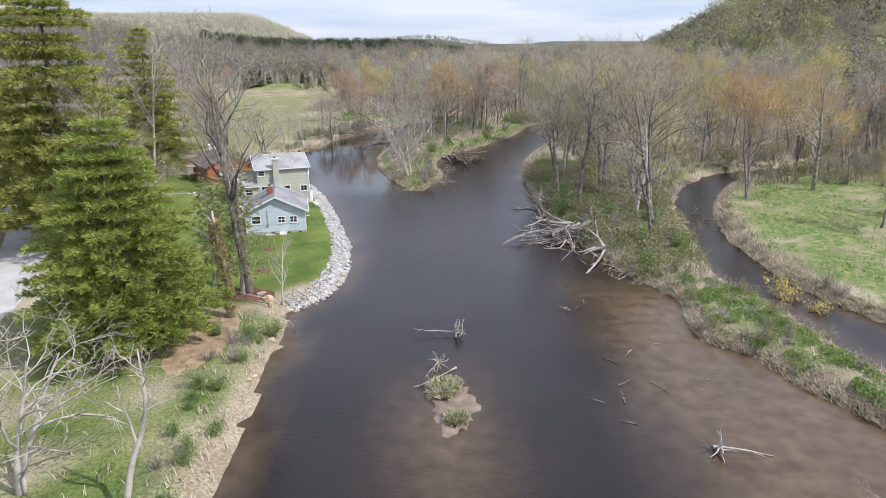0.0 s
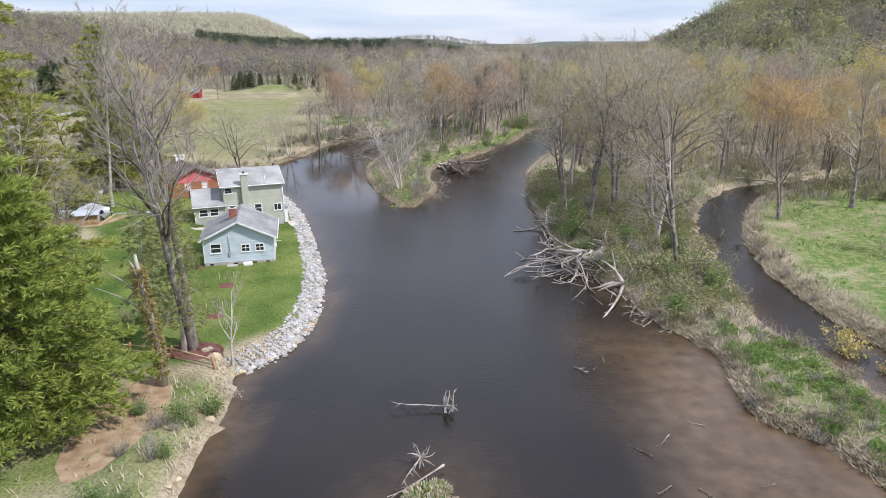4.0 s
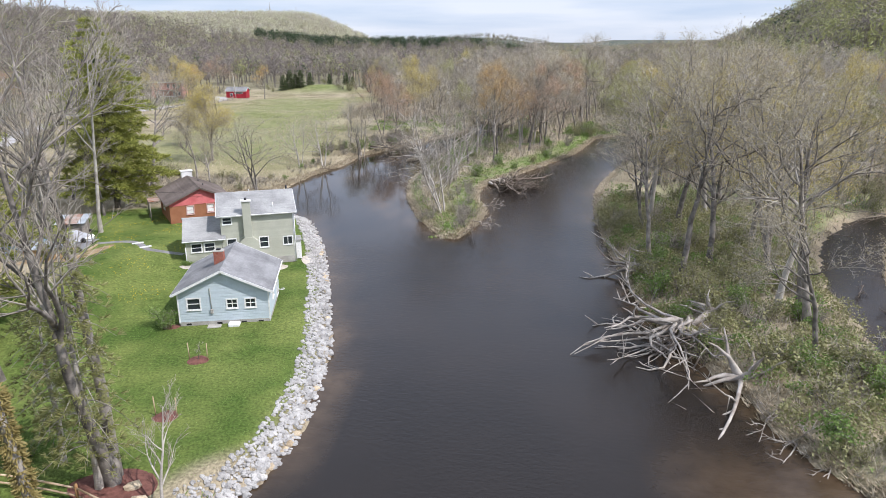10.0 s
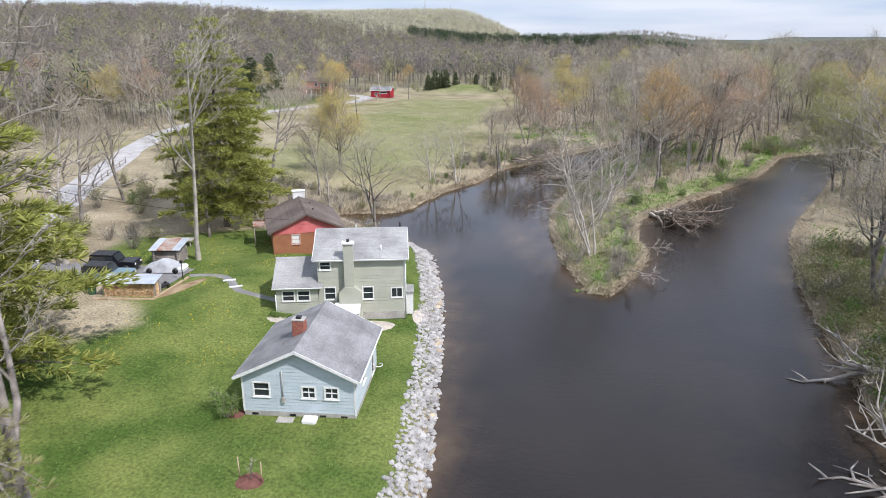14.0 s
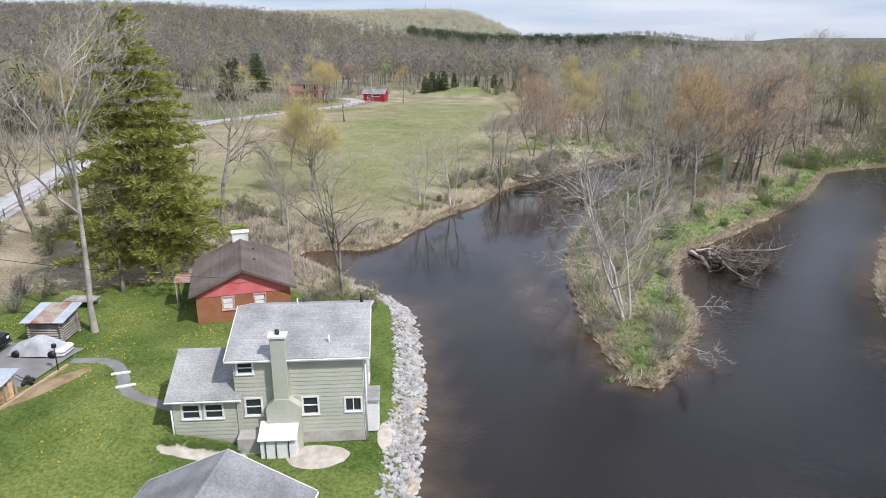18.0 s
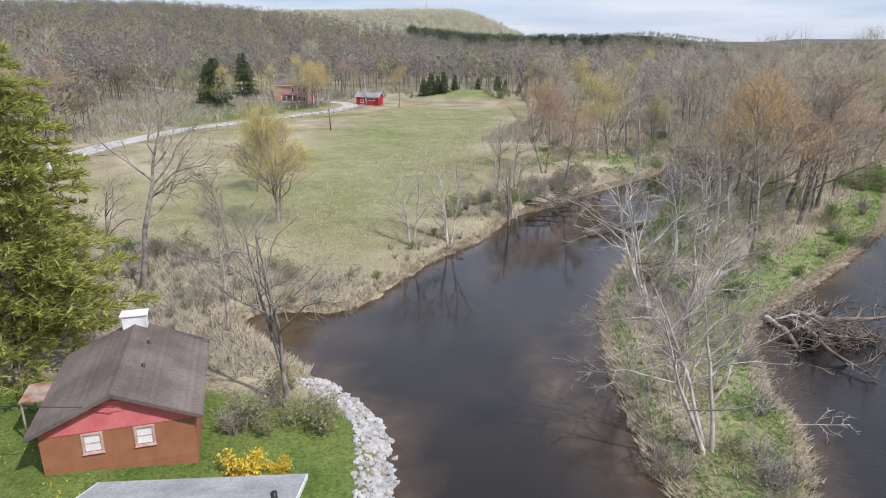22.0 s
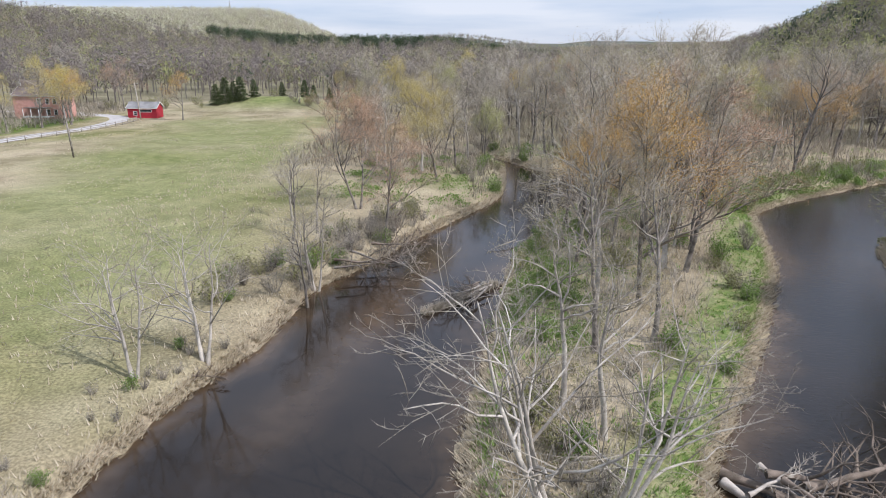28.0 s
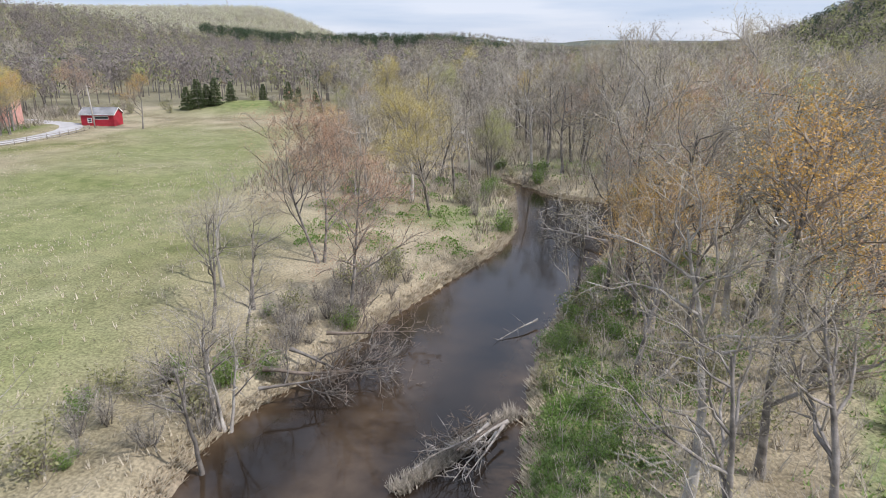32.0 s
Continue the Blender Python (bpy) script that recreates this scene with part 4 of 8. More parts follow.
# the far woods: every tree a stem and a spray of twigs
def far_woods(name, seed, count, xs, ys, test, label, tones, per=44, wide=1.0, tall=1.0):
    rg = np.random.default_rng(seed)
    x, y = rg.uniform(*xs, count), rg.uniform(*ys, count)
    keep = np.array([test(a, b) for a, b in zip(x, y)])
    x, y = x[keep], y[keep]
    z = np.array([ground_z(a, b) for a, b in zip(x, y)])
    n = len(x)
    hgt = rg.uniform(12, 19, n) * tall
    rad = hgt * rg.uniform(0.24, 0.36, n)
    u = rg.normal(0, 1, (n, per, 3))
    u = u / np.linalg.norm(u, axis=-1, keepdims=True) * rg.uniform(0.25, 1.0, (n, per, 1)) ** 0.5
    size = np.stack([rad, rad, hgt * 0.36], -1)[:, None, :]
    mid = np.stack([x, y, z + hgt * 0.63], -1)[:, None, :] + u * size
    face = u / np.linalg.norm(u, axis=-1, keepdims=True) + rg.normal(0, 0.45, (n, per, 3)) + np.array((0, 0, 0.2))
    face = face / np.linalg.norm(face, axis=-1, keepdims=True)
    out = np.cross(face, rg.normal(0, 1, (n, per, 3)) * np.array((1.0, 1.0, 0.45)))
    out = out / (np.linalg.norm(out, axis=-1, keepdims=True) + 1e-9)
    w = np.cross(face, out) * rg.uniform(0.25, 0.6, (n, per, 1)) * wide
    out = out * hgt[:, None, None] * 0.062
    co = np.stack([mid - out, mid + out + w, mid + out - w], 2).reshape(-1, 3)
    stem = np.stack([np.stack([x - 0.22, y, z - 0.5], -1), np.stack([x + 0.22, y, z - 0.5], -1), np.stack([x, y + 0.1, z + hgt * 0.85], -1)], 1).reshape(-1, 3)
    k = 5
    va = rg.uniform(0, 6.283, (n, k))
    low = np.stack([np.repeat(x[:, None], k, 1), np.repeat(y[:, None], k, 1), z[:, None] + hgt[:, None] * rg.uniform(0.25, 0.6, (n, k))], -1)
    tip = low + np.stack([np.cos(va) * rad[:, None], np.sin(va) * rad[:, None], hgt[:, None] * rg.uniform(0.18, 0.36, (n, k))], -1)
    limb = np.stack([low, low + np.array((0.0, 0.0, 0.3)), tip], 2).reshape(-1, 3)
    allco = np.concatenate([co, stem, limb]).astype(np.float32)
    tone = np.concatenate([np.repeat(np.clip(np.repeat(rg.random(n), per) + rg.normal(0, 0.07, n * per), 0, 0.985), 3), np.repeat(np.where(rg.random(n) < 0.5, 1.0, 0.0), 3), np.ones(n * k * 3)]).astype(np.float32)
    me = bpy.data.meshes.new(name)
    me.vertices.add(len(allco))
    me.vertices.foreach_set("co", allco.ravel())
    me.loops.add(len(allco))
    me.loops.foreach_set("vertex_index", np.arange(len(allco), dtype=np.int32))
    me.polygons.add(len(allco) // 3)
    me.polygons.foreach_set("loop_start", np.arange(0, len(allco), 3, dtype=np.int32))
    me.update(calc_edges=True)
    at = me.attributes.new("tone", "FLOAT", "POINT")
    at.data.foreach_set("value", tone)
    m, nt, lk, b = nodes_of(name + "_twigs")
    t = nt.new("ShaderNodeAttribute")
    t.attribute_name = "tone"
    ramp = nt.new("ShaderNodeValToRGB")
    ramp.color_ramp.interpolation = "CONSTANT"
    while len(ramp.color_ramp.elements) < len(tones) + 1:
        ramp.color_ramp.elements.new(0.5)
    for el, (p, c) in zip(ramp.color_ramp.elements, [*tones, (0.99, (0.285, 0.26, 0.232))]):
        el.position, el.color = p, rgba(c)
    lk.new(t.outputs["Fac"], ramp.inputs["Fac"])
    lk.new(ramp.outputs["Color"], b.inputs["Base Color"])
    b.inputs["Roughness"].default_value, b.inputs["Specular IOR Level"].default_value = 0.95, 0.1
    thru = nt.new("ShaderNodeBsdfTranslucent")
    lk.new(ramp.outputs["Color"], thru.inputs["Color"])
    both = nt.new("ShaderNodeMixShader")
    both.inputs[0].default_value = 0.4
    lk.new(b.outputs[0], both.inputs[1])
    lk.new(thru.outputs[0], both.inputs[2])
    lk.new(both.outputs[0], nt["Material Output"].inputs["Surface"])
    me.materials.append(m)
    return tagged(new(name, me), label, "woods", kind="stuff")


GREY, TAN, OLIVE, YGREEN, RUST, DARK = (0.235, 0.205, 0.19), (0.30, 0.262, 0.232), (0.27, 0.25, 0.175), (0.36, 0.37, 0.17), (0.32, 0.235, 0.175), (0.07, 0.10, 0.06)
# young-leaf tones lightened further, so that the colour carries the distance haze
HAZE_YG, HAZE_TAN = (0.58, 0.57, 0.40), (0.54, 0.49, 0.42)
MIXED_TONES = [(0.0, GREY), (0.40, TAN), (0.62, OLIVE), (0.78, YGREEN), (0.90, RUST), (0.955, DARK)]
far_woods("far_woods", 1, 4200, (-700, 40), (330, 800), lambda x, y: (x < -140 or y > 372) and x > -0.95 * y - 60, "distant leafless woods on the valley side", MIXED_TONES, 80, 0.55)
far_woods("valley_woods", 2, 3000, (-60, 330), (345, 900), lambda x, y: x < 0.75 * y, "distant grey woods along the valley floor", MIXED_TONES, 72, 0.55)
far_woods("hill_woods", 3, 2200, (90, 360), (60, 560), lambda x, y: x > 100 + 0.08 * y, "wooded hillside with first green leaves", [(0.0, YGREEN), (0.42, OLIVE), (0.66, TAN), (0.82, GREY), (0.945, DARK)], 105, 0.6, 1.35)
far_woods("west_woods", 4, 2200, (-420, -130), (0, 340), lambda x, y: x < -128 - 0.1 * (y - 200) and not (x > -182 and 212 < y < 325), "leafless woods on the hillside beyond the road", MIXED_TONES, 120, 0.4)
far_woods("ridge_woods", 5, 9000, (-1100, 700), (800, 2300), lambda x, y: abs(x) < 0.72 * y + 60 and not (x < -170 and 1000 < y < 1460), "distant woods on the ridge", [(0.0, OLIVE), (0.4, TAN), (0.6, GREY), (0.85, YGREEN)], 22, 1.5)
# mast ridge: haze is put into these twig colours, on top of young leaf
far_woods("mast_hill_woods", 7, 9000, (-1000, -170), (1000, 1460), lambda x, y: x > -0.72 * y - 60, "woods in first leaf on the ridge below the masts, colours paled for haze", [(0.0, HAZE_YG), (0.45, HAZE_TAN), (0.7, TAN), (0.8, HAZE_YG)], 24, 1.2)
far_woods("pine_belt", 6, 1700, (-300, 150), (835, 960), lambda x, y: x < 60 or y > 880, "dark belt of distant pines", [(0.0, DARK), (0.7, (0.06, 0.085, 0.04))])

far_woods("ridge_pines", 8, 420, (140, 250), (460, 640), lambda x, y: 0.325 * y < x < 0.40 * y, "dark pines on the crest of the eastern hill", [(0.0, DARK), (0.6, (0.055, 0.08, 0.04))], 90, 0.7)

# ---- buildings ----
M_SAGE = surface("siding_sage", (0.42, 0.425, 0.345), (0.475, 0.48, 0.395), 0.7, 0.6, 0.04, vary=0.04, grit=0.25)
M_BLUE = surface("siding_pale_blue", (0.47, 0.545, 0.58), (0.53, 0.60, 0.635), 0.7, 0.6, 0.04, vary=0.04, grit=0.3)
M_REDBOARD = surface("siding_red", (0.60, 0.14, 0.145), (0.68, 0.20, 0.20), 0.8, 0.6, 0.05, vary=0.04, grit=0.4)
M_BLOCK = surface("painted_block_russet", (0.30, 0.125, 0.065), (0.36, 0.16, 0.085), 1.2, 0.75, 0.1, grit=0.4)
M_PINK = surface("brick_pink", (0.55, 0.29, 0.24), (0.64, 0.37, 0.31), 1.4, 0.85, 0.3)
M_BRICK = surface("brick_red", (0.30, 0.10, 0.07), (0.40, 0.16, 0.11), 4.0, 0.85, 0.3)
M_WHITE = surface("white_paint", (0.74, 0.74, 0.72), (0.82, 0.82, 0.80), 1.5, 0.5, 0.05)
M_CONCRETE = surface("concrete", (0.36, 0.34, 0.31), (0.48, 0.46, 0.42), 1.2, 0.9, 0.25)
M_SHINGLE = surface("shingle_grey", (0.26, 0.26, 0.255), (0.40, 0.40, 0.385), 0.5, 0.9, 0.3, fine=16, vary=0.05)
M_SHINGLE_DK = surface("shingle_brown", (0.12, 0.095, 0.08), (0.19, 0.155, 0.135), 0.35, 0.9, 0.3, fine=20, vary=0.10)
M_SHINGLE_MID = surface("shingle_blue_grey", (0.19, 0.19, 0.192), (0.30, 0.30, 0.30), 0.5, 0.9, 0.3, fine=16, vary=0.05)
M_TIN = surface("roof_sheet_metal", (0.48, 0.52, 0.56), (0.60, 0.64, 0.67), 0.9, 0.4, 0.1, metal=0.35)
M_RUST = surface("rusty_sheet", (0.30, 0.12, 0.06), (0.45, 0.38, 0.33), 1.1, 0.7, 0.2, metal=0.2)
M_DARKM = surface("dark_metal", (0.03, 0.03, 0.032), (0.06, 0.06, 0.06), 2, 0.45, 0.1, metal=0.5)
M_WOODNEW = surface("fence_wood", (0.42, 0.30, 0.18), (0.55, 0.43, 0.30), 1.5, 0.8, 0.3, vary=0.15)
M_WOODGREY = surface("weathered_wood", (0.24, 0.21, 0.18), (0.38, 0.35, 0.31), 1.5, 0.9, 0.4, vary=0.15)
M_FIREWOOD = surface("split_firewood", (0.45, 0.29, 0.15), (0.66, 0.48, 0.29), 3.0, 0.9, 0.3, vary=0.3)
M_GRAVEL = surface("pale_gravel", (0.42, 0.37, 0.31), (0.56, 0.51, 0.44), 1.8, 0.95, 0.5)
M_GLASS, _n, _l, _b = nodes_of("window_glass")
_b.inputs["Base Color"].default_value = (0.035, 0.042, 0.048, 1)
_b.inputs["Roughness"].default_value = 0.06
M_CURTAIN = surface("curtain", (0.55, 0.54, 0.52), (0.66, 0.65, 0.63), 4, 0.9, 0.0)


def wall_matrix(x0, y0, x1, y1, z=0.0):
    """Frame of a wall: x along it from the first point, y into the house, z up."""
    a = math.atan2(y1 - y0, x1 - x0)
    return Matrix.Translation((x0, y0, z)) @ Matrix.Rotation(a, 4, "Z")


def clad_wall(house, name, m, length, height, openings, board, material, gable=0.0, foot=0.0, thick=0.16, gable_material=None, frame_material=None, boards=True):
    """A wall with real openings, lapped boards and windows. openings: (u0, z0, u1, z1, kind)."""
    bm = bmesh.new()
    us = sorted({0.0, length, *[o[0] for o in openings], *[o[2] for o in openings]})
    zs = sorted({0.0, height, *[o[1] for o in openings], *[o[3] for o in openings]})
    for u0, u1 in zip(us, us[1:]):
        for z0, z1 in zip(zs, zs[1:]):
            if not any(o[0] <= u0 and u1 <= o[2] and o[1] <= z0 and z1 <= o[3] for o in openings):
                box(bm, u0, 0, z0, u1, thick, z1)
    met = {}
    for q in bm.faces:
        met.setdefault(tuple(round(c, 4) for c in q.calc_center_median()), []).append(q)
    bmesh.ops.delete(bm, geom=[q for qs in met.values() if len(qs) > 1 for q in qs], context="FACES")
    bmesh.ops.remove_doubles(bm, verts=bm.verts[:], dist=0.0005)
    if gable:
        prism(bm, [(0, height), (length, height), (length / 2, height + gable)], 0, thick)
    wall = part(name, bm, material if not foot else material, house)
    wall.matrix_local = m
    if gable_material:
        top = height - 0.38
        gp = bmesh.new()
        prism(gp, [(0.02, top), (length - 0.02, top), (length - 0.02, height), (length / 2, height + gable - 0.02), (0.02, height)], -0.035, -0.003)
        part("gable_panel", gp, gable_material, wall)
        for k in range(1, int(length / 0.45)):
            u = k * 0.45
            zt = height + gable * (1 - abs(u - length / 2) / (length / 2)) - 0.06
            part("batten", boxed(u - 0.02, -0.05, top + 0.02, u + 0.02, -0.036, zt), gable_material, wall)
    if foot:
        f = part("foundation", boxed(0.02, -0.03, 0, length - 0.02, -0.002, foot), M_CONCRETE, wall)
    z = foot
    while boards and z < height + gable - 0.06:
        z1 = min(z + board, height + gable)
        lo, hi = 0.0, length
        if z1 > height and gable:
            k = min(1.0, (z1 - height) / gable) * length / 2
            lo, hi = k, length - k
        if hi - lo < 0.15:
            break
        cuts = [(lo, hi)]
        for o in openings:
            if o[1] < z1 - 0.02 and o[3] > z + 0.02:
                cuts = [seg for a, b in cuts for seg in ((a, min(b, o[0])), (max(a, o[2]), b)) if seg[1] - seg[0] > 0.05]
        for a, b in cuts:
            bb = bmesh.new()
            box(bb, a, -0.012, z, b, 0.0, z1 - 0.004)
            for v in bb.verts:
                if v.co.y < -0.005:
                    v.co.y = -0.034 if v.co.z < z + 0.01 else -0.008
            part("siding_board", bb, gable_material if (gable_material and z >= height - 0.05) else material, wall)
        z = z1
    for u0, z0, u1, z1, kind in openings:
        window_unit(wall, u0, z0, u1, z1, kind, frame_material or M_WHITE)
    return wall


def window_unit(wall, u0, z0, u1, z1, kind, trim):
    """A window: casing, sill, sash bars and panes set back into the wall."""
    w = thing("window", Matrix.Identity(4), "", "")
    w.parent = wall
    bm = bmesh.new()
    c = 0.10
    box(bm, u0 - c, -0.06, z1 - 0.01, u1 + c, 0.03, z1 + c)
    box(bm, u0 - c, -0.06, z0 - c, u0 + 0.01, 0.03, z1 - 0.012)
    box(bm, u1 - 0.01, -0.06, z0 - c, u1 + c, 0.03, z1 - 0.012)
    part("casing", bm, trim, w)
    part("sill", boxed(u0 - c - 0.03, -0.10, z0 - c, u1 + c + 0.03, -0.061, z0 - c + 0.05), trim, w)
    part("rail", boxed(u0 + 0.012, -0.055, z0 - c + 0.002, u1 - 0.012, 0.03, z0 + 0.012), trim, w)
    um, zm = (u0 + u1) / 2, (z0 + z1) / 2
    if kind in ("sash", "cross"):
        part("sash_bar", boxed(u0 + 0.012, 0.0, zm - 0.03, u1 - 0.012, 0.05, zm + 0.03), trim, w)
    if kind in ("slider", "cross"):
        part("mullion", boxed(um - 0.03, 0.004, z0 + 0.014, um + 0.03, 0.046, z1 - 0.014), trim, w)
    part("pane", boxed(u0 + 0.013, 0.055, z0 + 0.013, u1 - 0.013, 0.07, z1 - 0.013), M_GLASS, w)
    if kind == "sash":
        part("curtain", boxed(u0 + 0.02, 0.085, zm, u1 - 0.02, 0.095, z1 - 0.02), M_CURTAIN, w)
    if trim != M_WHITE:
        part("blind", boxed(u0 + 0.02, 0.02, z0 + 0.05, u1 - 0.02, 0.035, z1 - 0.02), M_WHITE, w, "closed white blind")


def roof_slope(roof, m, width, run, material, course=0.19, tab=0.34, seed=0):
    """Rows of shingles on one slope. Frame: x along the eave, y up the slope, z out of it."""
    r = random.Random(seed)
    rows = int(run / course)
    for i in range(rows + 1):
        v, f = [], []
        x = -r.random() * tab
        y0, y1 = i * course, min((i + 1.25) * course, run)
        if y1 - y0 < 0.02:
            break
        while x < width:
            a, b = max(x, 0) + 0.004, min(x + tab, width) - 0.004
            if b - a > 0.02:
                n = len(v)
                t = 0.013 + r.uniform(0, 0.006)
                v += [(a, y0, 0.004), (b, y0, 0.004), (b, y0, t), (a, y0, t), (b, y1, 0.010), (a, y1, 0.010)]
                f += [(n, n + 1, n + 2, n + 3), (n + 3, n + 2, n + 4, n + 5)]
            x += tab
        row = soup("shingle_course", v, f, material, roof, smooth=False)
        row.matrix_local = m


def gable_roof(house, axis, x0, x1, y0, y1, eave, ridge, material, trim, over=0.35, thick=0.12, seed=0):
    """A pitched roof over the rectangle; axis 'x': the ridge runs along x. Eave and ridge are heights of the top."""
    roof = thing("roof", Matrix.Identity(4), "", "")
    roof.parent = house
    X0, X1, Y0, Y1 = x0 - over, x1 + over, y0 - over, y1 + over
    if axis == "x":
        half = (Y1 - Y0) / 2
        L = X1 - X0
        base = Matrix.Translation((X0, Y0, 0))
    else:
        half = (X1 - X0) / 2
        L = Y1 - Y0
        base = Matrix.Translation((X1, Y0, 0)) @ Matrix.Rotation(math.pi / 2, 4, "Z")
    rise = ridge - eave
    slope = math.atan2(rise, half)
    run = math.hypot(rise, half)
    a = base @ Matrix.Translation((0, 0, eave)) @ Matrix.Rotation(slope, 4, "X")
    b = base @ Matrix.Translation((L, 2 * half, eave)) @ Matrix.Rotation(math.pi, 4, "Z") @ Matrix.Rotation(slope, 4, "X")
    for k, m in enumerate((a, b)):
        d = part("roof_deck", boxed(0, 0, -thick, L, run + 0.01, 0), material, roof)
        d.matrix_local = m
        roof_slope(roof, m, L, run, material, seed=seed + k)
        g = part("gutter", boxed(-0.02, -0.10, -thick - 0.03, L + 0.02, -0.005, -0.01, bevel=0.02), trim, roof)
        g.matrix_local = m
        for e in (-0.05, L + 0.004):
            p = part("bargeboard", boxed(e, 0, -thick - 0.06, e + 0.046, run, 0.012), trim, roof)
            p.matrix_local = m
    cap = bmesh.new()
    prism(cap, [(-0.14, -0.06), (0, 0.0), (0.14, -0.06), (0.14, -0.03), (0, 0.045), (-0.14, -0.03)], 0, L)
    c = part("ridge_cap", cap, material, roof)
    c.matrix_local = base @ Matrix.Translation((0, half, ridge)) @ Matrix.Rotation(-math.pi / 2, 4, "Z") if axis == "x" else base @ Matrix.Translation((0, half, ridge)) @ Matrix.Rotation(-math.pi / 2, 4, "Z")
    return roof


def brick_chimney(house, x, y, z0, z1, w, d):
    ch = part("chimney", boxed(x - w / 2, y - d / 2, z0, x + w / 2, y + d / 2, z1, bevel=0.01), M_CONCRETE, house, "short red brick chimney")
    z, k = z0, 0
    while z < z1 - 0.05:
        o = 0.11 if k % 2 else 0.0
        for side in range(2):
            n = int(w / 0.22) + 1
            for i in range(n):
                a = max(x - w / 2 - 0.02, x - w / 2 + i * 0.22 - o)
                b = min(x + w / 2 + 0.02, x - w / 2 + (i + 1) * 0.22 - o - 0.012)
                if b - a > 0.05:
                    yy = y - d / 2 - 0.02 if side == 0 else y + d / 2 + 0.004
                    part("brick", boxed(a, yy, z, b, yy + 0.016, z + 0.068), M_BRICK, ch)
        for i in range(int(d / 0.22) + 1):
            a, b = y - d / 2 + i * 0.22, min(y + d / 2, y - d / 2 + (i + 1) * 0.22 - 0.012)
            if b - a > 0.05:
                part("brick", boxed(x + w / 2 + 0.004, a, z, x + w / 2 + 0.02, b, z + 0.068), M_BRICK, ch)
                part("brick", boxed(x - w / 2 - 0.02, a, z, x - w / 2 - 0.004, b, z + 0.068), M_BRICK, ch)
        z += 0.08
        k += 1
    part("chimney_cap", boxed(x - w / 2 - 0.05, y - d / 2 - 0.05, z1 + 0.002, x + w / 2 + 0.05, y + d / 2 + 0.05, z1 + 0.09, bevel=0.02), M_CONCRETE, ch)
    part("flue_cover", boxed(x - 0.18, y - 0.18, z1 + 0.1, x + 0.18, y + 0.18, z1 + 0.24, bevel=0.03), M_DARKM, ch)
    return ch


def pipe(name, parent, pts, r, material, label="", sides=8):
    v, f = [], []
    ring_tube(v, f, [Vector(p) for p in pts], [r] * len(pts), sides, cap=True)
    return soup(name, v, f, material, parent, label)


# pale blue cottage, gable to the south
cottage = thing("cottage", pose(-24.79, 80.09, 1.05, 0, 0, 12.8), "small pale blue clapboard cottage with a grey shingle roof", "house")
cW, cL, cH, cG = 7.37, 7.51, 3.04, 1.79
clad_wall(cottage, "wall", wall_matrix(0, 0, cW, 0), cW, cH, [(0.75, 1.45, 1.75, 2.40, "sash"), (3.95, 1.45, 4.75, 2.2, "cross"), (5.45, 1.45, 6.25, 2.2, "cross")], 0.24, M_BLUE, gable=cG, foot=0.36)
clad_wall(cottage, "wall", wall_matrix(cW, 0.18, cW, cL - 0.18), cL - 0.36, cH, [(2.0, 1.3, 3.0, 2.2, "sash"), (5.2, 0.3, 6.1, 2.3, "plain")], 0.24, M_BLUE, foot=0.36)
clad_wall(cottage, "wall", wall_matrix(cW, cL, 0, cL), cW, cH, [], 0.24, M_BLUE, gable=cG, foot=0.28)
clad_wall(cottage, "wall", wall_matrix(0, cL - 0.18, 0, 0.18), cL - 0.36, cH, [(2.0, 1.1, 3.0, 2.0, "sash"), (5.0, 1.1, 6.0, 2.0, "sash")], 0.24, M_BLUE, foot=0.28)
gable_roof(cottage, "y", 0, cW, 0, cL, cH - 0.10, cH + cG + 0.10, M_SHINGLE_MID, M_WHITE, over=0.42, seed=3)
brick_chimney(cottage, 3.1, 2.9, 4.1, 5.62, 0.78, 0.62)
for u in (0.5, 3.0, 5.0, 6.4):
    part("foundation_vent", boxed(u, -0.05, 0.06, u + 0.42, -0.032, 0.22), M_DARKM, cottage)
part("corner_board", boxed(-0.05, -0.05, 0.28, 0.06, -0.004, cH), M_WHITE, cottage)
part("corner_board", boxed(cW - 0.06, -0.05, 0.28, cW + 0.05, -0.004, cH), M_WHITE, cottage)
part("hatch", boxed(4.0, -0.95, 0.02, 4.95, -0.2, 0.34, bevel=0.08), M_WHITE, cottage, "white plastic well cover")
part("doorstep", boxed(2.3, -0.85, 0.0, 3.4, -0.2, 0.12, bevel=0.03), M_CONCRETE, cottage)
part("meter_box", boxed(2.55, -0.16, 1.05, 2.8, -0.036, 1.45, bevel=0.03), M_CONCRETE, cottage, "grey electricity meter")
pipe("conduit", cottage, [(2.67, -0.09, 1.4), (2.67, -0.09, 3.3)], 0.03, M_CONCRETE)
pipe("hose", cottage, [(cW + 0.25 + 0.35 * math.sin(a), 6.6 + 0.55 * math.cos(a), 0.35 + 0.1 * a) for a in np.linspace(0, 5.6, 14)], 0.035, M_WHITE, "white coiled garden hose")

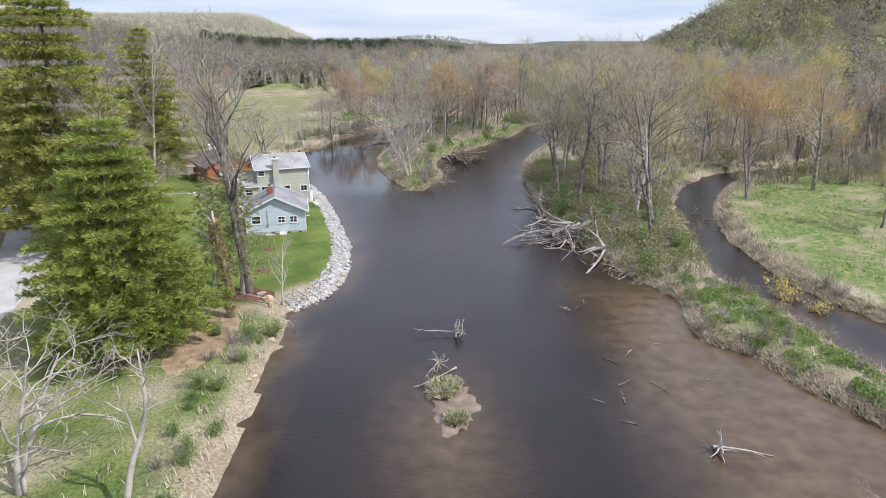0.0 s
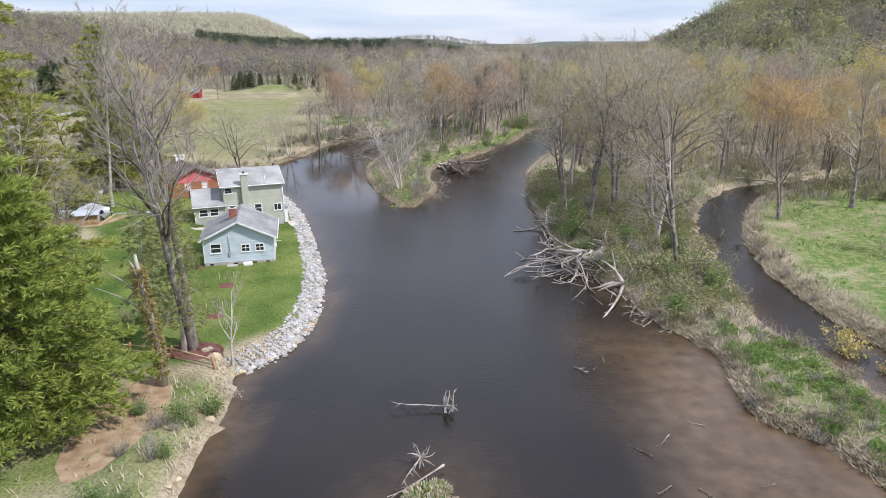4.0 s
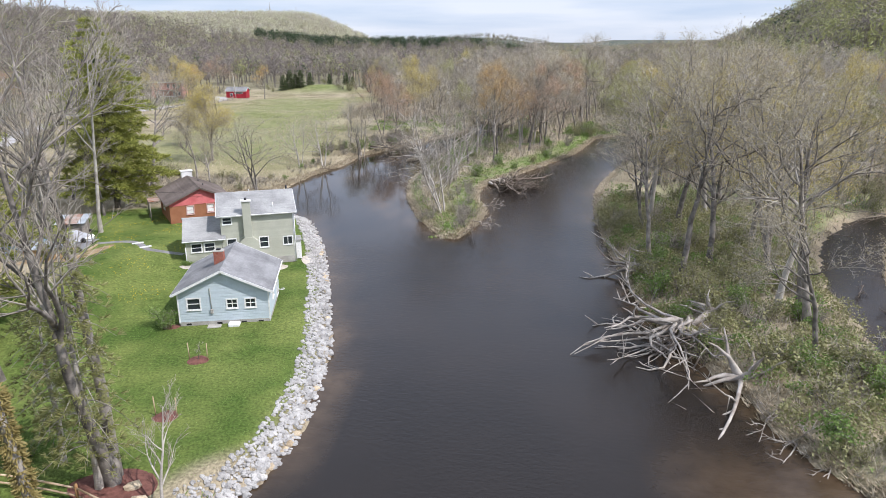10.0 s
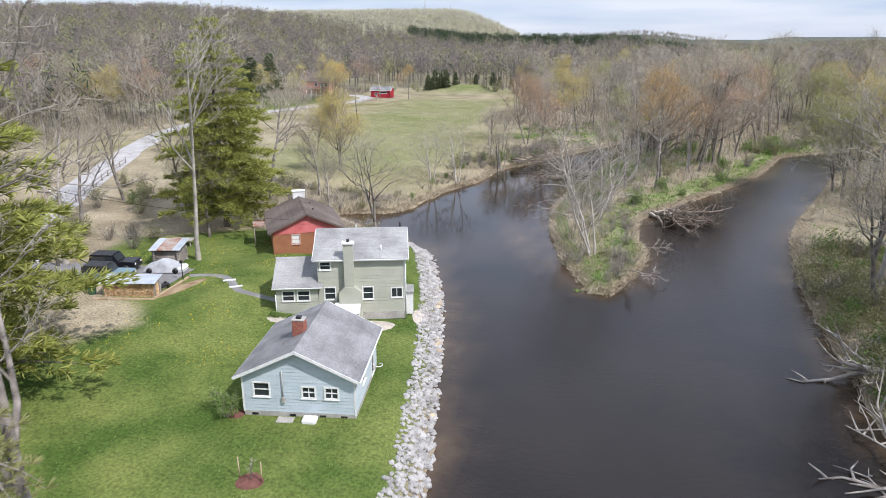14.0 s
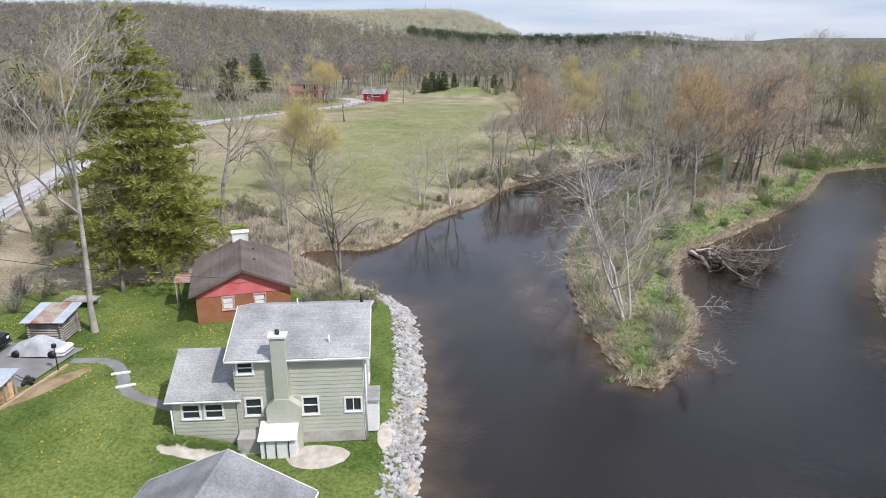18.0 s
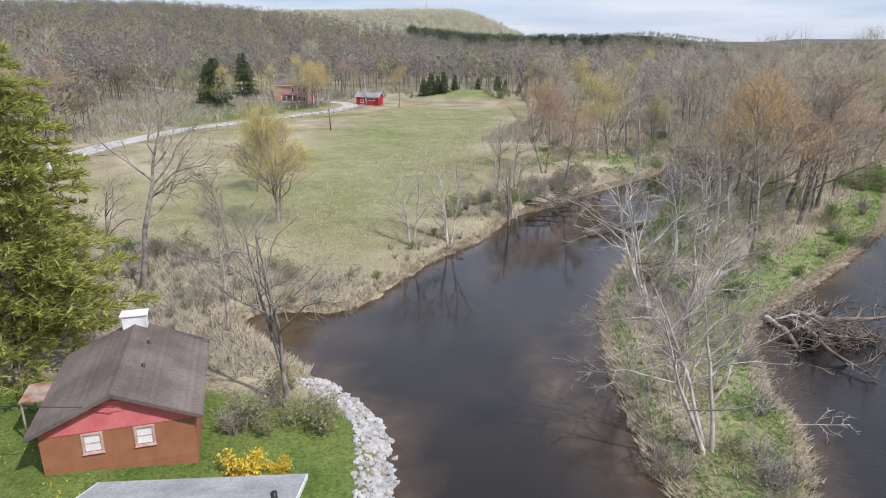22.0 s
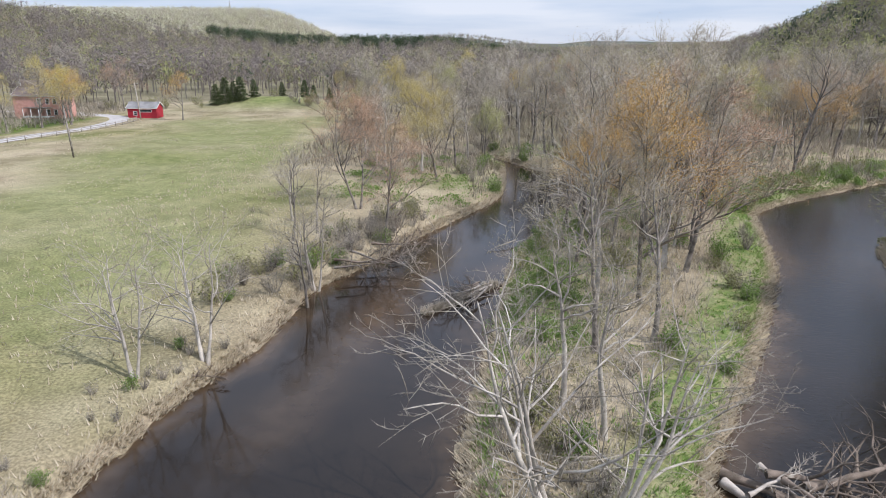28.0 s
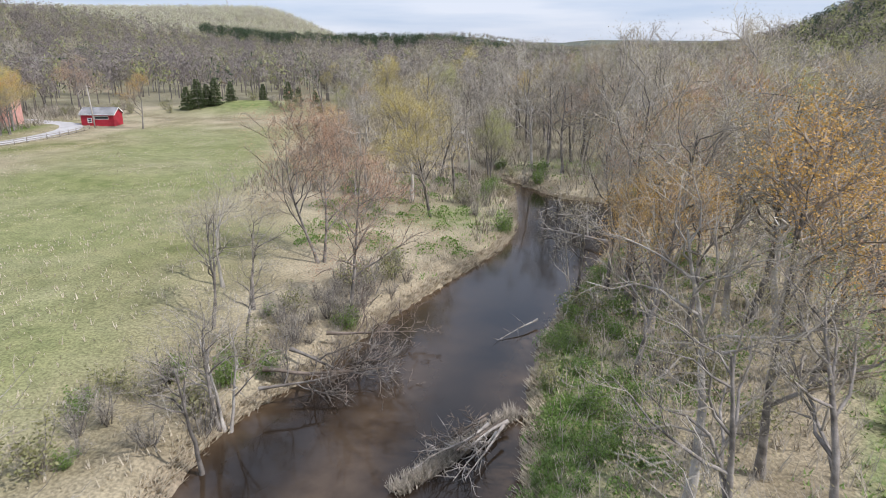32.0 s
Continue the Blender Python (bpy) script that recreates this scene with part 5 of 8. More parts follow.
# sage green two-storey house
house = thing("house", pose(-27.32, 95.4, 0.98, 0, 0, 21.9), "two-storey sage green clapboard house with a pale grey shingle roof", "house")
hW, hL, hH, hG = 7.44, 7.95, 5.65, 1.46
clad_wall(house, "wall", wall_matrix(0, 0, hW, 0), hW, hH, [(0.25, 4.72, 1.08, 5.38, "sash"), (0.55, 2.0, 1.42, 3.05, "sash"), (3.85, 1.95, 4.68, 3.03, "sash"), (6.32, 2.05, 7.2, 2.88, "slider")], 0.26, M_SAGE, foot=0.72)
clad_wall(house, "wall", wall_matrix(hW, 0.18, hW, hL - 0.18), hL - 0.36, hH, [(4.0, 1.6, 5.2, 2.8, "sash"), (2.6, 4.0, 3.6, 5.0, "sash"), (5.2, 4.0, 6.2, 5.0, "sash")], 0.26, M_SAGE, gable=hG, foot=0.72)
clad_wall(house, "wall", wall_matrix(hW, hL, 0, hL), hW, hH, [(1.5, 1.6, 2.5, 2.8, "sash"), (5, 1.6, 6, 2.8, "sash")], 0.26, M_SAGE, foot=0.72)
clad_wall(house, "wall", wall_matrix(0, hL - 0.18, 0, 0.18), hL - 0.36, hH, [], 0.26, M_SAGE, gable=hG, foot=0.72)
gable_roof(house, "x", 0, hW, 0, hL, hH + 0.05, hH + hG + 0.15, M_SHINGLE, M_WHITE, over=0.36, seed=8)
part("chimney", boxed(2.28, -0.55, 3.0, 3.13, -0.04, 7.1, bevel=0.02), M_SAGE, house, "sage painted chimney on the front wall")
shoulder = prism(bmesh.new(), [(1.8, 0), (3.75, 0), (3.75, 2.75), (3.15, 3.25), (2.3, 3.25), (1.8, 2.75)], -0.62, -0.045)
part("chimney_breast", shoulder, M_SAGE, house)
part("chimney_cap", boxed(2.18, -0.66, 7.102, 3.23, 0.06, 7.25, bevel=0.02), M_WHITE, house)
pipe("flue", house, [(2.7, -0.3, 7.25), (2.7, -0.3, 7.5)], 0.13, M_DARKM)
part("corner_board", boxed(hW - 0.05, -0.05, 0.72, hW + 0.05, -0.004, hH), M_WHITE, house)
pipe("downpipe", house, [(hW + 0.1, -0.1, 5.5), (hW + 0.1, -0.1, 0.1)], 0.05, M_WHITE)
pipe("roof_vent_pipe", house, [(5.45, 0.8, 5.9), (5.45, 0.8, 6.6)], 0.06, M_WHITE)
pipe("roof_vent_pipe", house, [(3.15, 4.8, 6.8), (3.15, 4.8, 7.35)], 0.05, M_WHITE)
pipe("stove_pipe", house, [(7.2, 4.8, 6.8), (7.2, 4.8, 7.55)], 0.12, M_DARKM)
bulk = thing("cellar_entry", pose(0, 0, 0), "", "")
bulk.parent = house
part("entry_body", prism(bmesh.new(), [(1.5, 0), (3.5, 0), (3.5, 1.3), (1.5, 1.3)], -1.55, -0.66), M_WHITE, bulk, "white metal cellar entry")
br = part("entry_roof", boxed(0, 0, 0, 2.2, 1.45, 0.05), M_WHITE, bulk)
br.matrix_local = Matrix.Translation((1.4, -1.75, 1.27)) @ Matrix.Rotation(radians(20), 4, "X")
for u in (1.8, 2.4, 3.1):
    pipe("railing_bar", bulk, [(u, -1.6, 0.05), (u, -1.6, 1.15)], 0.03, M_DARKM)
part("utility_box", boxed(0.1, -1.1, 0, 1.38, -0.12, 1.1, bevel=0.04), M_CONCRETE, house, "grey utility enclosure")
side = part("side_porch", boxed(hW + 0.06, 0.9, 0, hW + 0.75, 2.4, 2.1, bevel=0.02), M_WHITE, house, "white side entry porch")
part("porch_roof", boxed(hW + 0.03, 0.75, 2.12, hW + 0.85, 2.55, 2.22), M_SHINGLE, house)
for yy in np.arange(1.05, 2.4, 0.25):
    part("porch_slat", boxed(hW + 0.752, yy, 0.05, hW + 0.775, yy + 0.19, 2.05), M_WHITE, house)
annex = thing("annex", pose(0, 0, 0), "", "")
annex.parent = house
aX, aY, aL, aH = -3.6, -0.14, 6.0, 3.3
clad_wall(house, "annex_wall", wall_matrix(aX, aY, -0.04, aY), 3.56, aH, [(0.55, 2.0, 1.5, 2.85, "sash"), (1.85, 2.0, 2.8, 2.85, "sash")], 0.26, M_SAGE, foot=0.6)
clad_wall(house, "annex_wall", wall_matrix(aX, aY + aL, aX, aY + 0.18), aL - 0.18, aH, [(2.2, 0.1, 3.1, 2.1, "plain")], 0.26, M_SAGE, foot=0.1)
clad_wall(house, "annex_wall", wall_matrix(-0.02, aY + aL, aX, aY + aL), 3.68, aH, [], 0.26, M_SAGE, foot=0.1)
aslope = math.atan2(1.7, 3.4)
for k, (m, wd) in enumerate(((Matrix.Translation((aX - 0.3, aY - 0.35, aH)) @ Matrix.Rotation(aslope, 4, "X"), 4.3), (Matrix.Translation((-0.02, aY + aL + 0.45, aH)) @ Matrix.Rotation(math.pi, 4, "Z") @ Matrix.Rotation(aslope, 4, "X"), 4.0))):
    ln = math.hypot(1.7, 3.4)
    d = part("roof_deck", boxed(0, 0, -0.1, wd if k else 3.98, ln, 0), M_SHINGLE, annex)
    d.matrix_local = m
    if k == 0:
        d2 = part("roof_deck", boxed(3.985, 0, -0.1, 4.3, 0.72, 0), M_SHINGLE, annex)
        d2.matrix_local = m
    roof_slope(annex, m, wd if k else 3.98, ln, M_SHINGLE, seed=20 + k)
    g = part("gutter", boxed(-0.02, -0.1, -0.14, wd, -0.005, -0.01, bevel=0.02), M_WHITE, annex)
    g.matrix_local = m
pipe("downpipe", annex, [(aX - 0.05, aY - 0.12, 2.6), (aX - 0.05, aY - 0.12, 0.1)], 0.05, M_WHITE)

# russet block house with a red gable
M_PINKTRIM = surface("pinkish_window_paint", (0.52, 0.30, 0.27), (0.66, 0.45, 0.41), 3.0, 0.6, 0.1)
redhouse = thing("bungalow", pose(-38.75, 106.85, 2.35, 0, 0, 34.5), "low russet bungalow with a red gable and dark brown shingle roof", "house")
rW, rL, rH, rG = 7.3, 8.6, 2.6, 1.68
clad_wall(redhouse, "wall", wall_matrix(0, 0, rW, 0), rW, rH, [(2.0, 1.05, 2.8, 2.05, "sash"), (4.45, 1.05, 5.25, 2.05, "sash")], 0.5, M_BLOCK, gable=rG, foot=0.0, gable_material=M_REDBOARD, frame_material=M_PINKTRIM, boards=False)
clad_wall(redhouse, "wall", wall_matrix(rW, 0.18, rW, rL - 0.18), rL - 0.36, rH, [(3, 1.0, 4.2, 2.0, "sash")], 0.5, M_BLOCK, boards=False)
clad_wall(redhouse, "wall", wall_matrix(rW, rL, 0, rL), rW, rH, [], 0.5, M_BLOCK, gable=rG, gable_material=M_REDBOARD, boards=False)
clad_wall(redhouse, "wall", wall_matrix(0, rL - 0.18, 0, 0.18), rL - 0.36, rH, [(3, 1.0, 4.2, 2.0, "sash")], 0.5, M_BLOCK, boards=False)
gable_roof(redhouse, "y", 0, rW, 0, rL, rH - 0.05, rH + rG + 0.12, M_SHINGLE_DK, M_SHINGLE_DK, over=0.45, seed=31)
part("foundation", boxed(0.02, 0.02, -0.7, rW - 0.02, rL - 0.02, -0.002), M_BLOCK, redhouse)
part("gable_vent", boxed(3.4, -0.08, 3.2, 3.95, -0.036, 3.8), M_REDBOARD, redhouse)
part("chimney", boxed(2.95, rL - 0.3, 3.6, 4.35, rL + 0.5, 4.95, bevel=0.03), M_WHITE, redhouse, "white painted block chimney")
part("chimney_cap", boxed(2.85, rL - 0.4, 4.952, 4.45, rL + 0.6, 5.06, bevel=0.03), M_WHITE, redhouse)
for px, py in ((4.7, 3.2), (4.65, 6.2)):
    pipe("roof_vent", redhouse, [(px, py, 3.5), (px, py, 4.12)], 0.10, M_DARKM)
part("lean_to_roof", boxed(-1.9, 4.0, 2.2, -0.56, 6.2, 2.28), M_RUST, redhouse, "rusty tin lean-to roof")
for px, py in ((-1.8, 4.1), (-1.8, 6.1)):
    pipe("lean_to_post", redhouse, [(px, py, -0.3), (px, py, 2.2)], 0.06, M_WOODGREY)

# red barn, pink farmhouse, and far roofs
def shed(name, m, w, l, h, g, wall, roof, label, boards=0.3, openings=()):
    ob = thing(name, m, label, "building")
    clad_wall(ob, "wall", wall_matrix(0, 0, w, 0), w, h, list(openings), boards, wall, boards=boards > 0)
    clad_wall(ob, "wall", wall_matrix(w, 0.18, w, l - 0.18), l - 0.36, h, [], boards, wall, gable=g, boards=boards > 0)
    clad_wall(ob, "wall", wall_matrix(w, l, 0, l), w, h, [], boards, wall, boards=boards > 0)
    clad_wall(ob, "wall", wall_matrix(0, l - 0.18, 0, 0.18), l - 0.36, h, [], boards, wall, gable=g, boards=boards > 0)
    gable_roof(ob, "x", 0, w, 0, l, h, h + g + 0.1, roof, M_WHITE, over=0.35, seed=len(name))
    return ob


def gz(x, y, d=0.05):
    return ground_z(x, y) - d


M_BARNRED = surface("barn_red", (0.34, 0.02, 0.035), (0.44, 0.04, 0.055), 0.8, 0.6, 0.1, vary=0.06)
barn = shed("red_barn", pose(-113, 304.5, gz(-109, 306), 0, 0, 4), 8.2, 5.0, 2.9, 1.5, M_BARNRED, M_SHINGLE_MID, "small red barn with white trim beside the road", 0.4, [(1.7, 0.9, 2.6, 1.9, "sash"), (3.4, 1.8, 6.8, 2.4, "plain")])
farm = shed("farmhouse", pose(-142, 298, gz(-134, 298), 0, 0, 2), 13, 8, 6.4, 2.2, M_PINK, M_SHINGLE_DK, "pink brick farmhouse with a brown roof above the road", 0, [(9.2, 4.2, 10.1, 5.6, "sash"), (11.2, 4.2, 12.1, 5.6, "sash"), (6.8, 4.2, 7.7, 5.6, "sash"), (9.2, 1.2, 10.1, 2.6, "sash"), (11.2, 1.2, 12.1, 2.6, "sash")])
part("porch_roof", boxed(4, -3.2, 3.2, 11, -0.1, 3.35), M_SHINGLE_DK, farm)
part("porch_deck", boxed(4, -3.1, 0.7, 11, -0.1, 0.9), M_WHITE, farm)
for u in (4.2, 6.4, 8.6, 10.8):
    pipe("porch_post", farm, [(u, -3.0, 0), (u, -3.0, 3.2)], 0.09, M_WHITE)
part("chimney", boxed(11.5, 3.6, 7.6, 12.3, 4.5, 9.9), M_BRICK, farm)
shed("white_house", pose(-194, 336, gz(-190, 338, 0.2), 0, 0, 12), 9, 7, 4.5, 2, M_WHITE, M_SHINGLE_MID, "far white house among the trees", 0)
shed("brown_barn", pose(-152, 318, gz(-148, 322, 0.2), 0, 0, 35), 8, 7, 6.5, 3, M_BRICK, M_SHINGLE_DK, "tall brown-red barn behind the trees", 0)
for hx, hy in ((-230, 430), (-270, 520), (-150, 560)):
    shed("far_house", pose(hx, hy, gz(hx, hy, 0.3), 0, 0, 20), 9, 7, 4, 2, M_WHITE, M_SHINGLE_MID, "small pale house far off on the wooded slope", 0)


def mast(x, y, h):
    ob = thing("radio_mast", Matrix.Translation((x, y, gz(x, y, 0.5))), "thin steel lattice mast on the ridge", "mast", "masts on the ridge")
    for k in range(3):
        a = 2.094 * k
        v, f = [], []
        ring_tube(v, f, [Vector((2.6 * math.cos(a) * (1 - s), 2.6 * math.sin(a) * (1 - s), h * s)) for s in (0, 0.3, 0.6, 0.97)], [0.32, 0.3, 0.28, 0.22], 4)
        soup("leg", v, f, M_CONCRETE, ob)
        v, f = [], []
        for i in range(7):
            s0, s1, b = i / 7.5, (i + 1) / 7.5, a + 2.094 * (i % 2)
            c = a + 2.094 * ((i + 1) % 2)
            ring_tube(v, f, [Vector((2.6 * math.cos(b) * (1 - s0), 2.6 * math.sin(b) * (1 - s0), h * s0)), Vector((2.6 * math.cos(c) * (1 - s1), 2.6 * math.sin(c) * (1 - s1), h * s1))], [0.12, 0.12], 3)
        soup("bracing", v, f, M_CONCRETE, ob)


mast(-500, 1500, 46)
mast(-442, 1500, 36)

# ---- road, yard and vehicles ----
def strip(name, line, half, material, lift, label, kind="structure", category="road", rough=0.0):
    v, f = [], []
    n = len(line)
    for i in range(n):
        a = line[min(i + 1, n - 1)] - line[max(i - 1, 0)]
        a = a / (np.linalg.norm(a) + 1e-9)
        for k, o in enumerate((-1, -0.5, 0, 0.5, 1)):
            e = o * half * (1 + rough * random.uniform(-1, 1) * (abs(o) == 1))
            x, y = line[i][0] - a[1] * e, line[i][1] + a[0] * e
            v.append((x, y, max(ground_z(x, y), ground_z(*line[i])) + lift - (0.12 if abs(o) == 1 else 0)))
    for i in range(n - 1):
        for k in range(4):
            b = i * 5 + k
            f.append((b + 1, b, b + 5, b + 6))
    return tagged(soup(name, v, f, material), label, category, kind=kind)


M_ROAD = surface("worn_asphalt", (0.38, 0.365, 0.35), (0.48, 0.465, 0.45), 0.5, 0.9, 0.3, fine=30)
M_SLAB = surface("parking_asphalt", (0.19, 0.185, 0.18), (0.27, 0.265, 0.26), 0.6, 0.9, 0.3, fine=30)
strip("road", ROAD[::2], 2.7, M_ROAD, 0.10, "pale worn asphalt lane along the field")
strip("driveway", smooth_line([(-60, 94), (-54, 96), (-48.5, 97.2), (-44, 98)]), 3.2, M_SLAB, 0.09, "grey asphalt parking place in the yard", category="driveway")
strip("drive_lane", smooth_line([(-160, 240), (-146, 228), (-132, 222), (-119, 220)]), 1.8, M_SLAB, 0.12, "dark drive that joins the lane", category="driveway")
strip("drive_farm", smooth_line([(-160, 305), (-140, 309), (-124, 310)]), 1.8, M_ROAD, 0.12, "pale drive to the farmhouse", category="driveway")
strip("garden_path", smooth_line([(-43.8, 99.3), (-41.8, 99.9), (-39.6, 99.2), (-37.6, 97.6), (-36.0, 96.2), (-32.0, 96.0)], 0.8), 0.6, M_SLAB, 0.03, "winding grey concrete garden path", category="path", rough=0.05)
for x, y, a in ((-38.2, 98.0, -55), (-36.6, 96.7, -50)):
    st = part("path_step", boxed(-0.6, -0.09, 0, 0.6, 0.09, 0.14, bevel=0.02), M_WHITE)
    st.matrix_world = pose(x, y, ground_z(x, y) + 0.02, 0, 0, a + 90)
    tagged(st, "white-edged step in the concrete path", "step", "path steps")


def patch(name, cx, cy, rx, ry, material, label, category, lift=0.03, seed=1, turn=0.0):
    """A low, uneven bed of earth or gravel."""
    r = random.Random(seed)
    v, f = [(cx, cy, ground_z(cx, cy) + lift + 0.06)], []
    n = 26
    for ring in (0.6, 1.0):
        for i in range(n):
            a = 6.2832 * i / n
            q = ring * (1 + (0.06 * math.sin(3 * a + seed) + r.uniform(-0.03, 0.03)) * (ring == 1.0))
            ex, ey = rx * q * math.cos(a), ry * q * math.sin(a)
            x, y = cx + ex * math.cos(turn) - ey * math.sin(turn), cy + ex * math.sin(turn) + ey * math.cos(turn)
            v.append((x, y, ground_z(x, y) + (lift + 0.05 if ring < 1 else -0.02)))
    for i in range(n):
        j = (i + 1) % n
        f += [(0, 1 + i, 1 + j), (1 + i, 1 + n + i, 1 + n + j, 1 + j)]
    return tagged(soup(name, v, f, material), label, category, kind="structure")


M_MULCH = surface("bark_mulch", (0.12, 0.05, 0.04), (0.20, 0.09, 0.07), 3, 0.95, 0.6)
M_NEEDLE = surface("fallen_needles", (0.24, 0.16, 0.09), (0.36, 0.27, 0.17), 1.2, 0.95, 0.5)
patch("mulch_bed_1", -20.6, 74.2, 0.85, 0.8, M_MULCH, "round bed of dark red mulch in the lawn", "garden bed", seed=2)
patch("mulch_bed_2", -19.3, 66.6, 0.85, 0.8, M_MULCH, "round bed of dark red mulch in the lawn", "garden bed", seed=3)
patch("mulch_bed_3", -18.6, 59.6, 2.6, 1.7, M_MULCH, "corner bed of brown bark mulch beside the fence", "garden bed", seed=4)
patch("mulch_bed_4", -25.6, 80.0, 0.9, 0.6, M_MULCH, "strip of mulch at the cottage corner", "garden bed", seed=5)
patch("needle_litter", -19.8, 49.5, 2.6, 6.5, M_NEEDLE, "brown carpet of fallen pine needles under the pine", "ground litter", seed=6)
patch("gravel_terrace", -22.5, 95.8, 2.0, 1.25, M_GRAVEL, "pale gravel terrace in front of the sage house", "terrace", seed=7, turn=0.38)
patch("gravel_terrace_2", -19.4, 99.4, 0.8, 1.7, M_GRAVEL, "pale gravel strip beside the sage house", "terrace", seed=8, turn=0.25)
patch("gravel_bed", -28.7, 93.5, 2.7, 0.85, M_GRAVEL, "gravel planting bed with small round shrubs", "garden bed", seed=9, turn=0.38)
patch("dirt_edge", -42.2, 95.8, 1.0, 3.2, M_NEEDLE, "bare earth beside the parking place", "ground litter", seed=10, turn=-0.2)


def stake_tree(x, y):
    ob = thing("young_tree", Matrix.Translation((x, y, ground_z(x, y) + 0.05)), "small staked young tree in a mulch bed", "tree", "staked young trees")
    t = Tree(int(x * 10), 2.2, levels=3, kids=3, thin=0.008, up=0.5)
    soup("trunk", *t.wood, M_BARK, ob)
    soup("crown", *t.twig, M_TWIG, ob)
    for dx in (-0.7, 0.7):
        pipe("stake", ob, [(dx, 0.1, -0.1), (dx * 1.05, 0.1, 1.3)], 0.035, M_WOODNEW)


stake_tree(-20.6, 74.2)
stake_tree(-19.3, 66.6)


def rail_fence(posts, rails, height, material, post_material, label, group):
    """A fence of posts with split rails between them."""
    ob = thing("rail_fence", Matrix.Identity(4), label, "fence", group)
    tops = []
    for x, y in posts:
        z = ground_z(x, y)
        pipe("post", ob, [(x, y, z - 0.1), (x, y, z + height + 0.12)], 0.085, post_material, sides=6)
        tops.append((x, y, z))
    for (ax, ay, az), (bx, by, bz) in zip(tops, tops[1:]):
        for k in range(rails):
            h = height * (k + 1) / rails - 0.12
            v, f = [], []
            mid = Vector(((ax + bx) / 2, (ay + by) / 2, (az + bz) / 2 + h + random.uniform(-0.04, 0.03)))
            ring_tube(v, f, [Vector((ax, ay, az + h)), mid, Vector((bx, by, bz + h))], [0.05, 0.065, 0.05], 5, cap=True)
            soup("rail", v, f, material, ob)
    return ob


M_POST = surface("post_orange_brown", (0.34, 0.18, 0.08), (0.46, 0.27, 0.13), 1.5, 0.8, 0.3, vary=0.15)
rail_fence([(-36, 59.8), (-33, 59.5), (-30, 59.3), (-27.2, 59.1), (-23.2, 58.8), (-19.8, 58.3), (-16.2, 56.9)], 2, 0.95, M_WOODNEW, M_POST, "split-rail fence of pale rails and brown posts", "fences")
road_side = [tuple(p + np.array((5.0, 0.6))) for p in ROAD[(ROAD[:, 1] > 196) & (ROAD[:, 1] < 298)][::2]]
rail_fence(road_side, 3, 1.1, M_WOODGREY, M_WOODGREY, "long weathered rail fence beside the lane", "fences")
west_side = [tuple(p + np.array((4.2, -3.0))) for p in ROAD[(ROAD[:, 1] > 104) & (ROAD[:, 1] < 150)][::2]]
rail_fence(west_side, 2, 1.0, M_WOODGREY, M_WOODGREY, "weathered rail fence between lane and yard", "fences")


def pole(x, y, h, lean, material, label, wires=True):
    ob = thing("utility_pole", Matrix.Translation((x, y, gz(x, y, 0.2))) @ Matrix.Rotation(lean, 4, "Y"), label, "pole", "utility poles")
    v, f = [], []
    ring_tube(v, f, [Vector((0, 0, 0)), Vector((0, 0, h * 0.5)), Vector((0, 0, h))], [0.17, 0.15, 0.12], 8, cap=True)
    soup("shaft", v, f, material, ob)
    if wires:
        part("cross_arm", boxed(-0.9, -0.06, h - 0.6, 0.9, 0.06, h - 0.45), M_WOODGREY, ob)
        pipe("insulator", ob, [(0.7, 0, h - 0.45), (0.7, 0, h - 0.25)], 0.06, M_WHITE)
    return ob


pole(-86, 231.5, 9.5, -0.05, M_BARK, "brown wooden pole standing in the field", wires=False)
pole(-107.3, 300.5, 10.5, -0.06, M_PALE, "pale leaning wooden utility pole beside the barn")
pole(-128, 302, 9.5, -0.03, M_WOODGREY, "grey wooden utility pole by the farmhouse")
pole(-58, 97, 8.5, 0.0, M_WOODGREY, "grey wooden utility pole by the parking place")


def firewood_shelter():
    ob = thing("firewood_shelter", pose(-47.3, 91.8, gz(-45, 92.6), 0, 0, 17), "open firewood shelter with a pale metal roof and stacked logs", "shelter")
    for x in (0.05, 4.7):
        for y in (0.05, 1.1):
            part("post", boxed(x, y, 0, x + 0.1, y + 0.1, 1.35 + 0.25 * (y > 0.5)), M_WOODGREY, ob)
    for k in range(3):
        r = part("roof_sheet", boxed(0, 0, 0, 1.72, 1.9, 0.03), M_TIN, ob)
        r.matrix_local = Matrix.Translation((-0.15 + 1.7 * k, -0.3, 1.38 + 0.004 * k)) @ Matrix.Rotation(radians(9), 4, "X")
    r = random.Random(5)
    shapes = []
    for k in range(4):
        v, f = [], []
        n = 4 + k % 3
        ring_tube(v, f, [Vector((0, 0, 0)), Vector((0, 0.42, 0))], [0.085, 0.08], n, cap=True)
        shapes.append((v, f))
    meshes = []
    for v, f in shapes:
        me = bpy.data.meshes.new("log")
        me.from_pydata(v, [], f)
        me.materials.append(M_FIREWOOD)
        meshes.append(me)
    for i in range(29):
        for j in range(8):
            lg = new("log", r.choice(meshes))
            lg.parent = ob
            lg.matrix_local = pose(0.2 + 0.158 * i + r.uniform(-0.02, 0.02), 0.02 + r.uniform(-0.05, 0.06), 0.10 + 0.148 * j, 0, r.uniform(0, 360), 0)
    part("back_stack", boxed(0.2, 0.55, 0.02, 4.7, 1.0, 1.25), M_FIREWOOD, ob)


firewood_shelter()


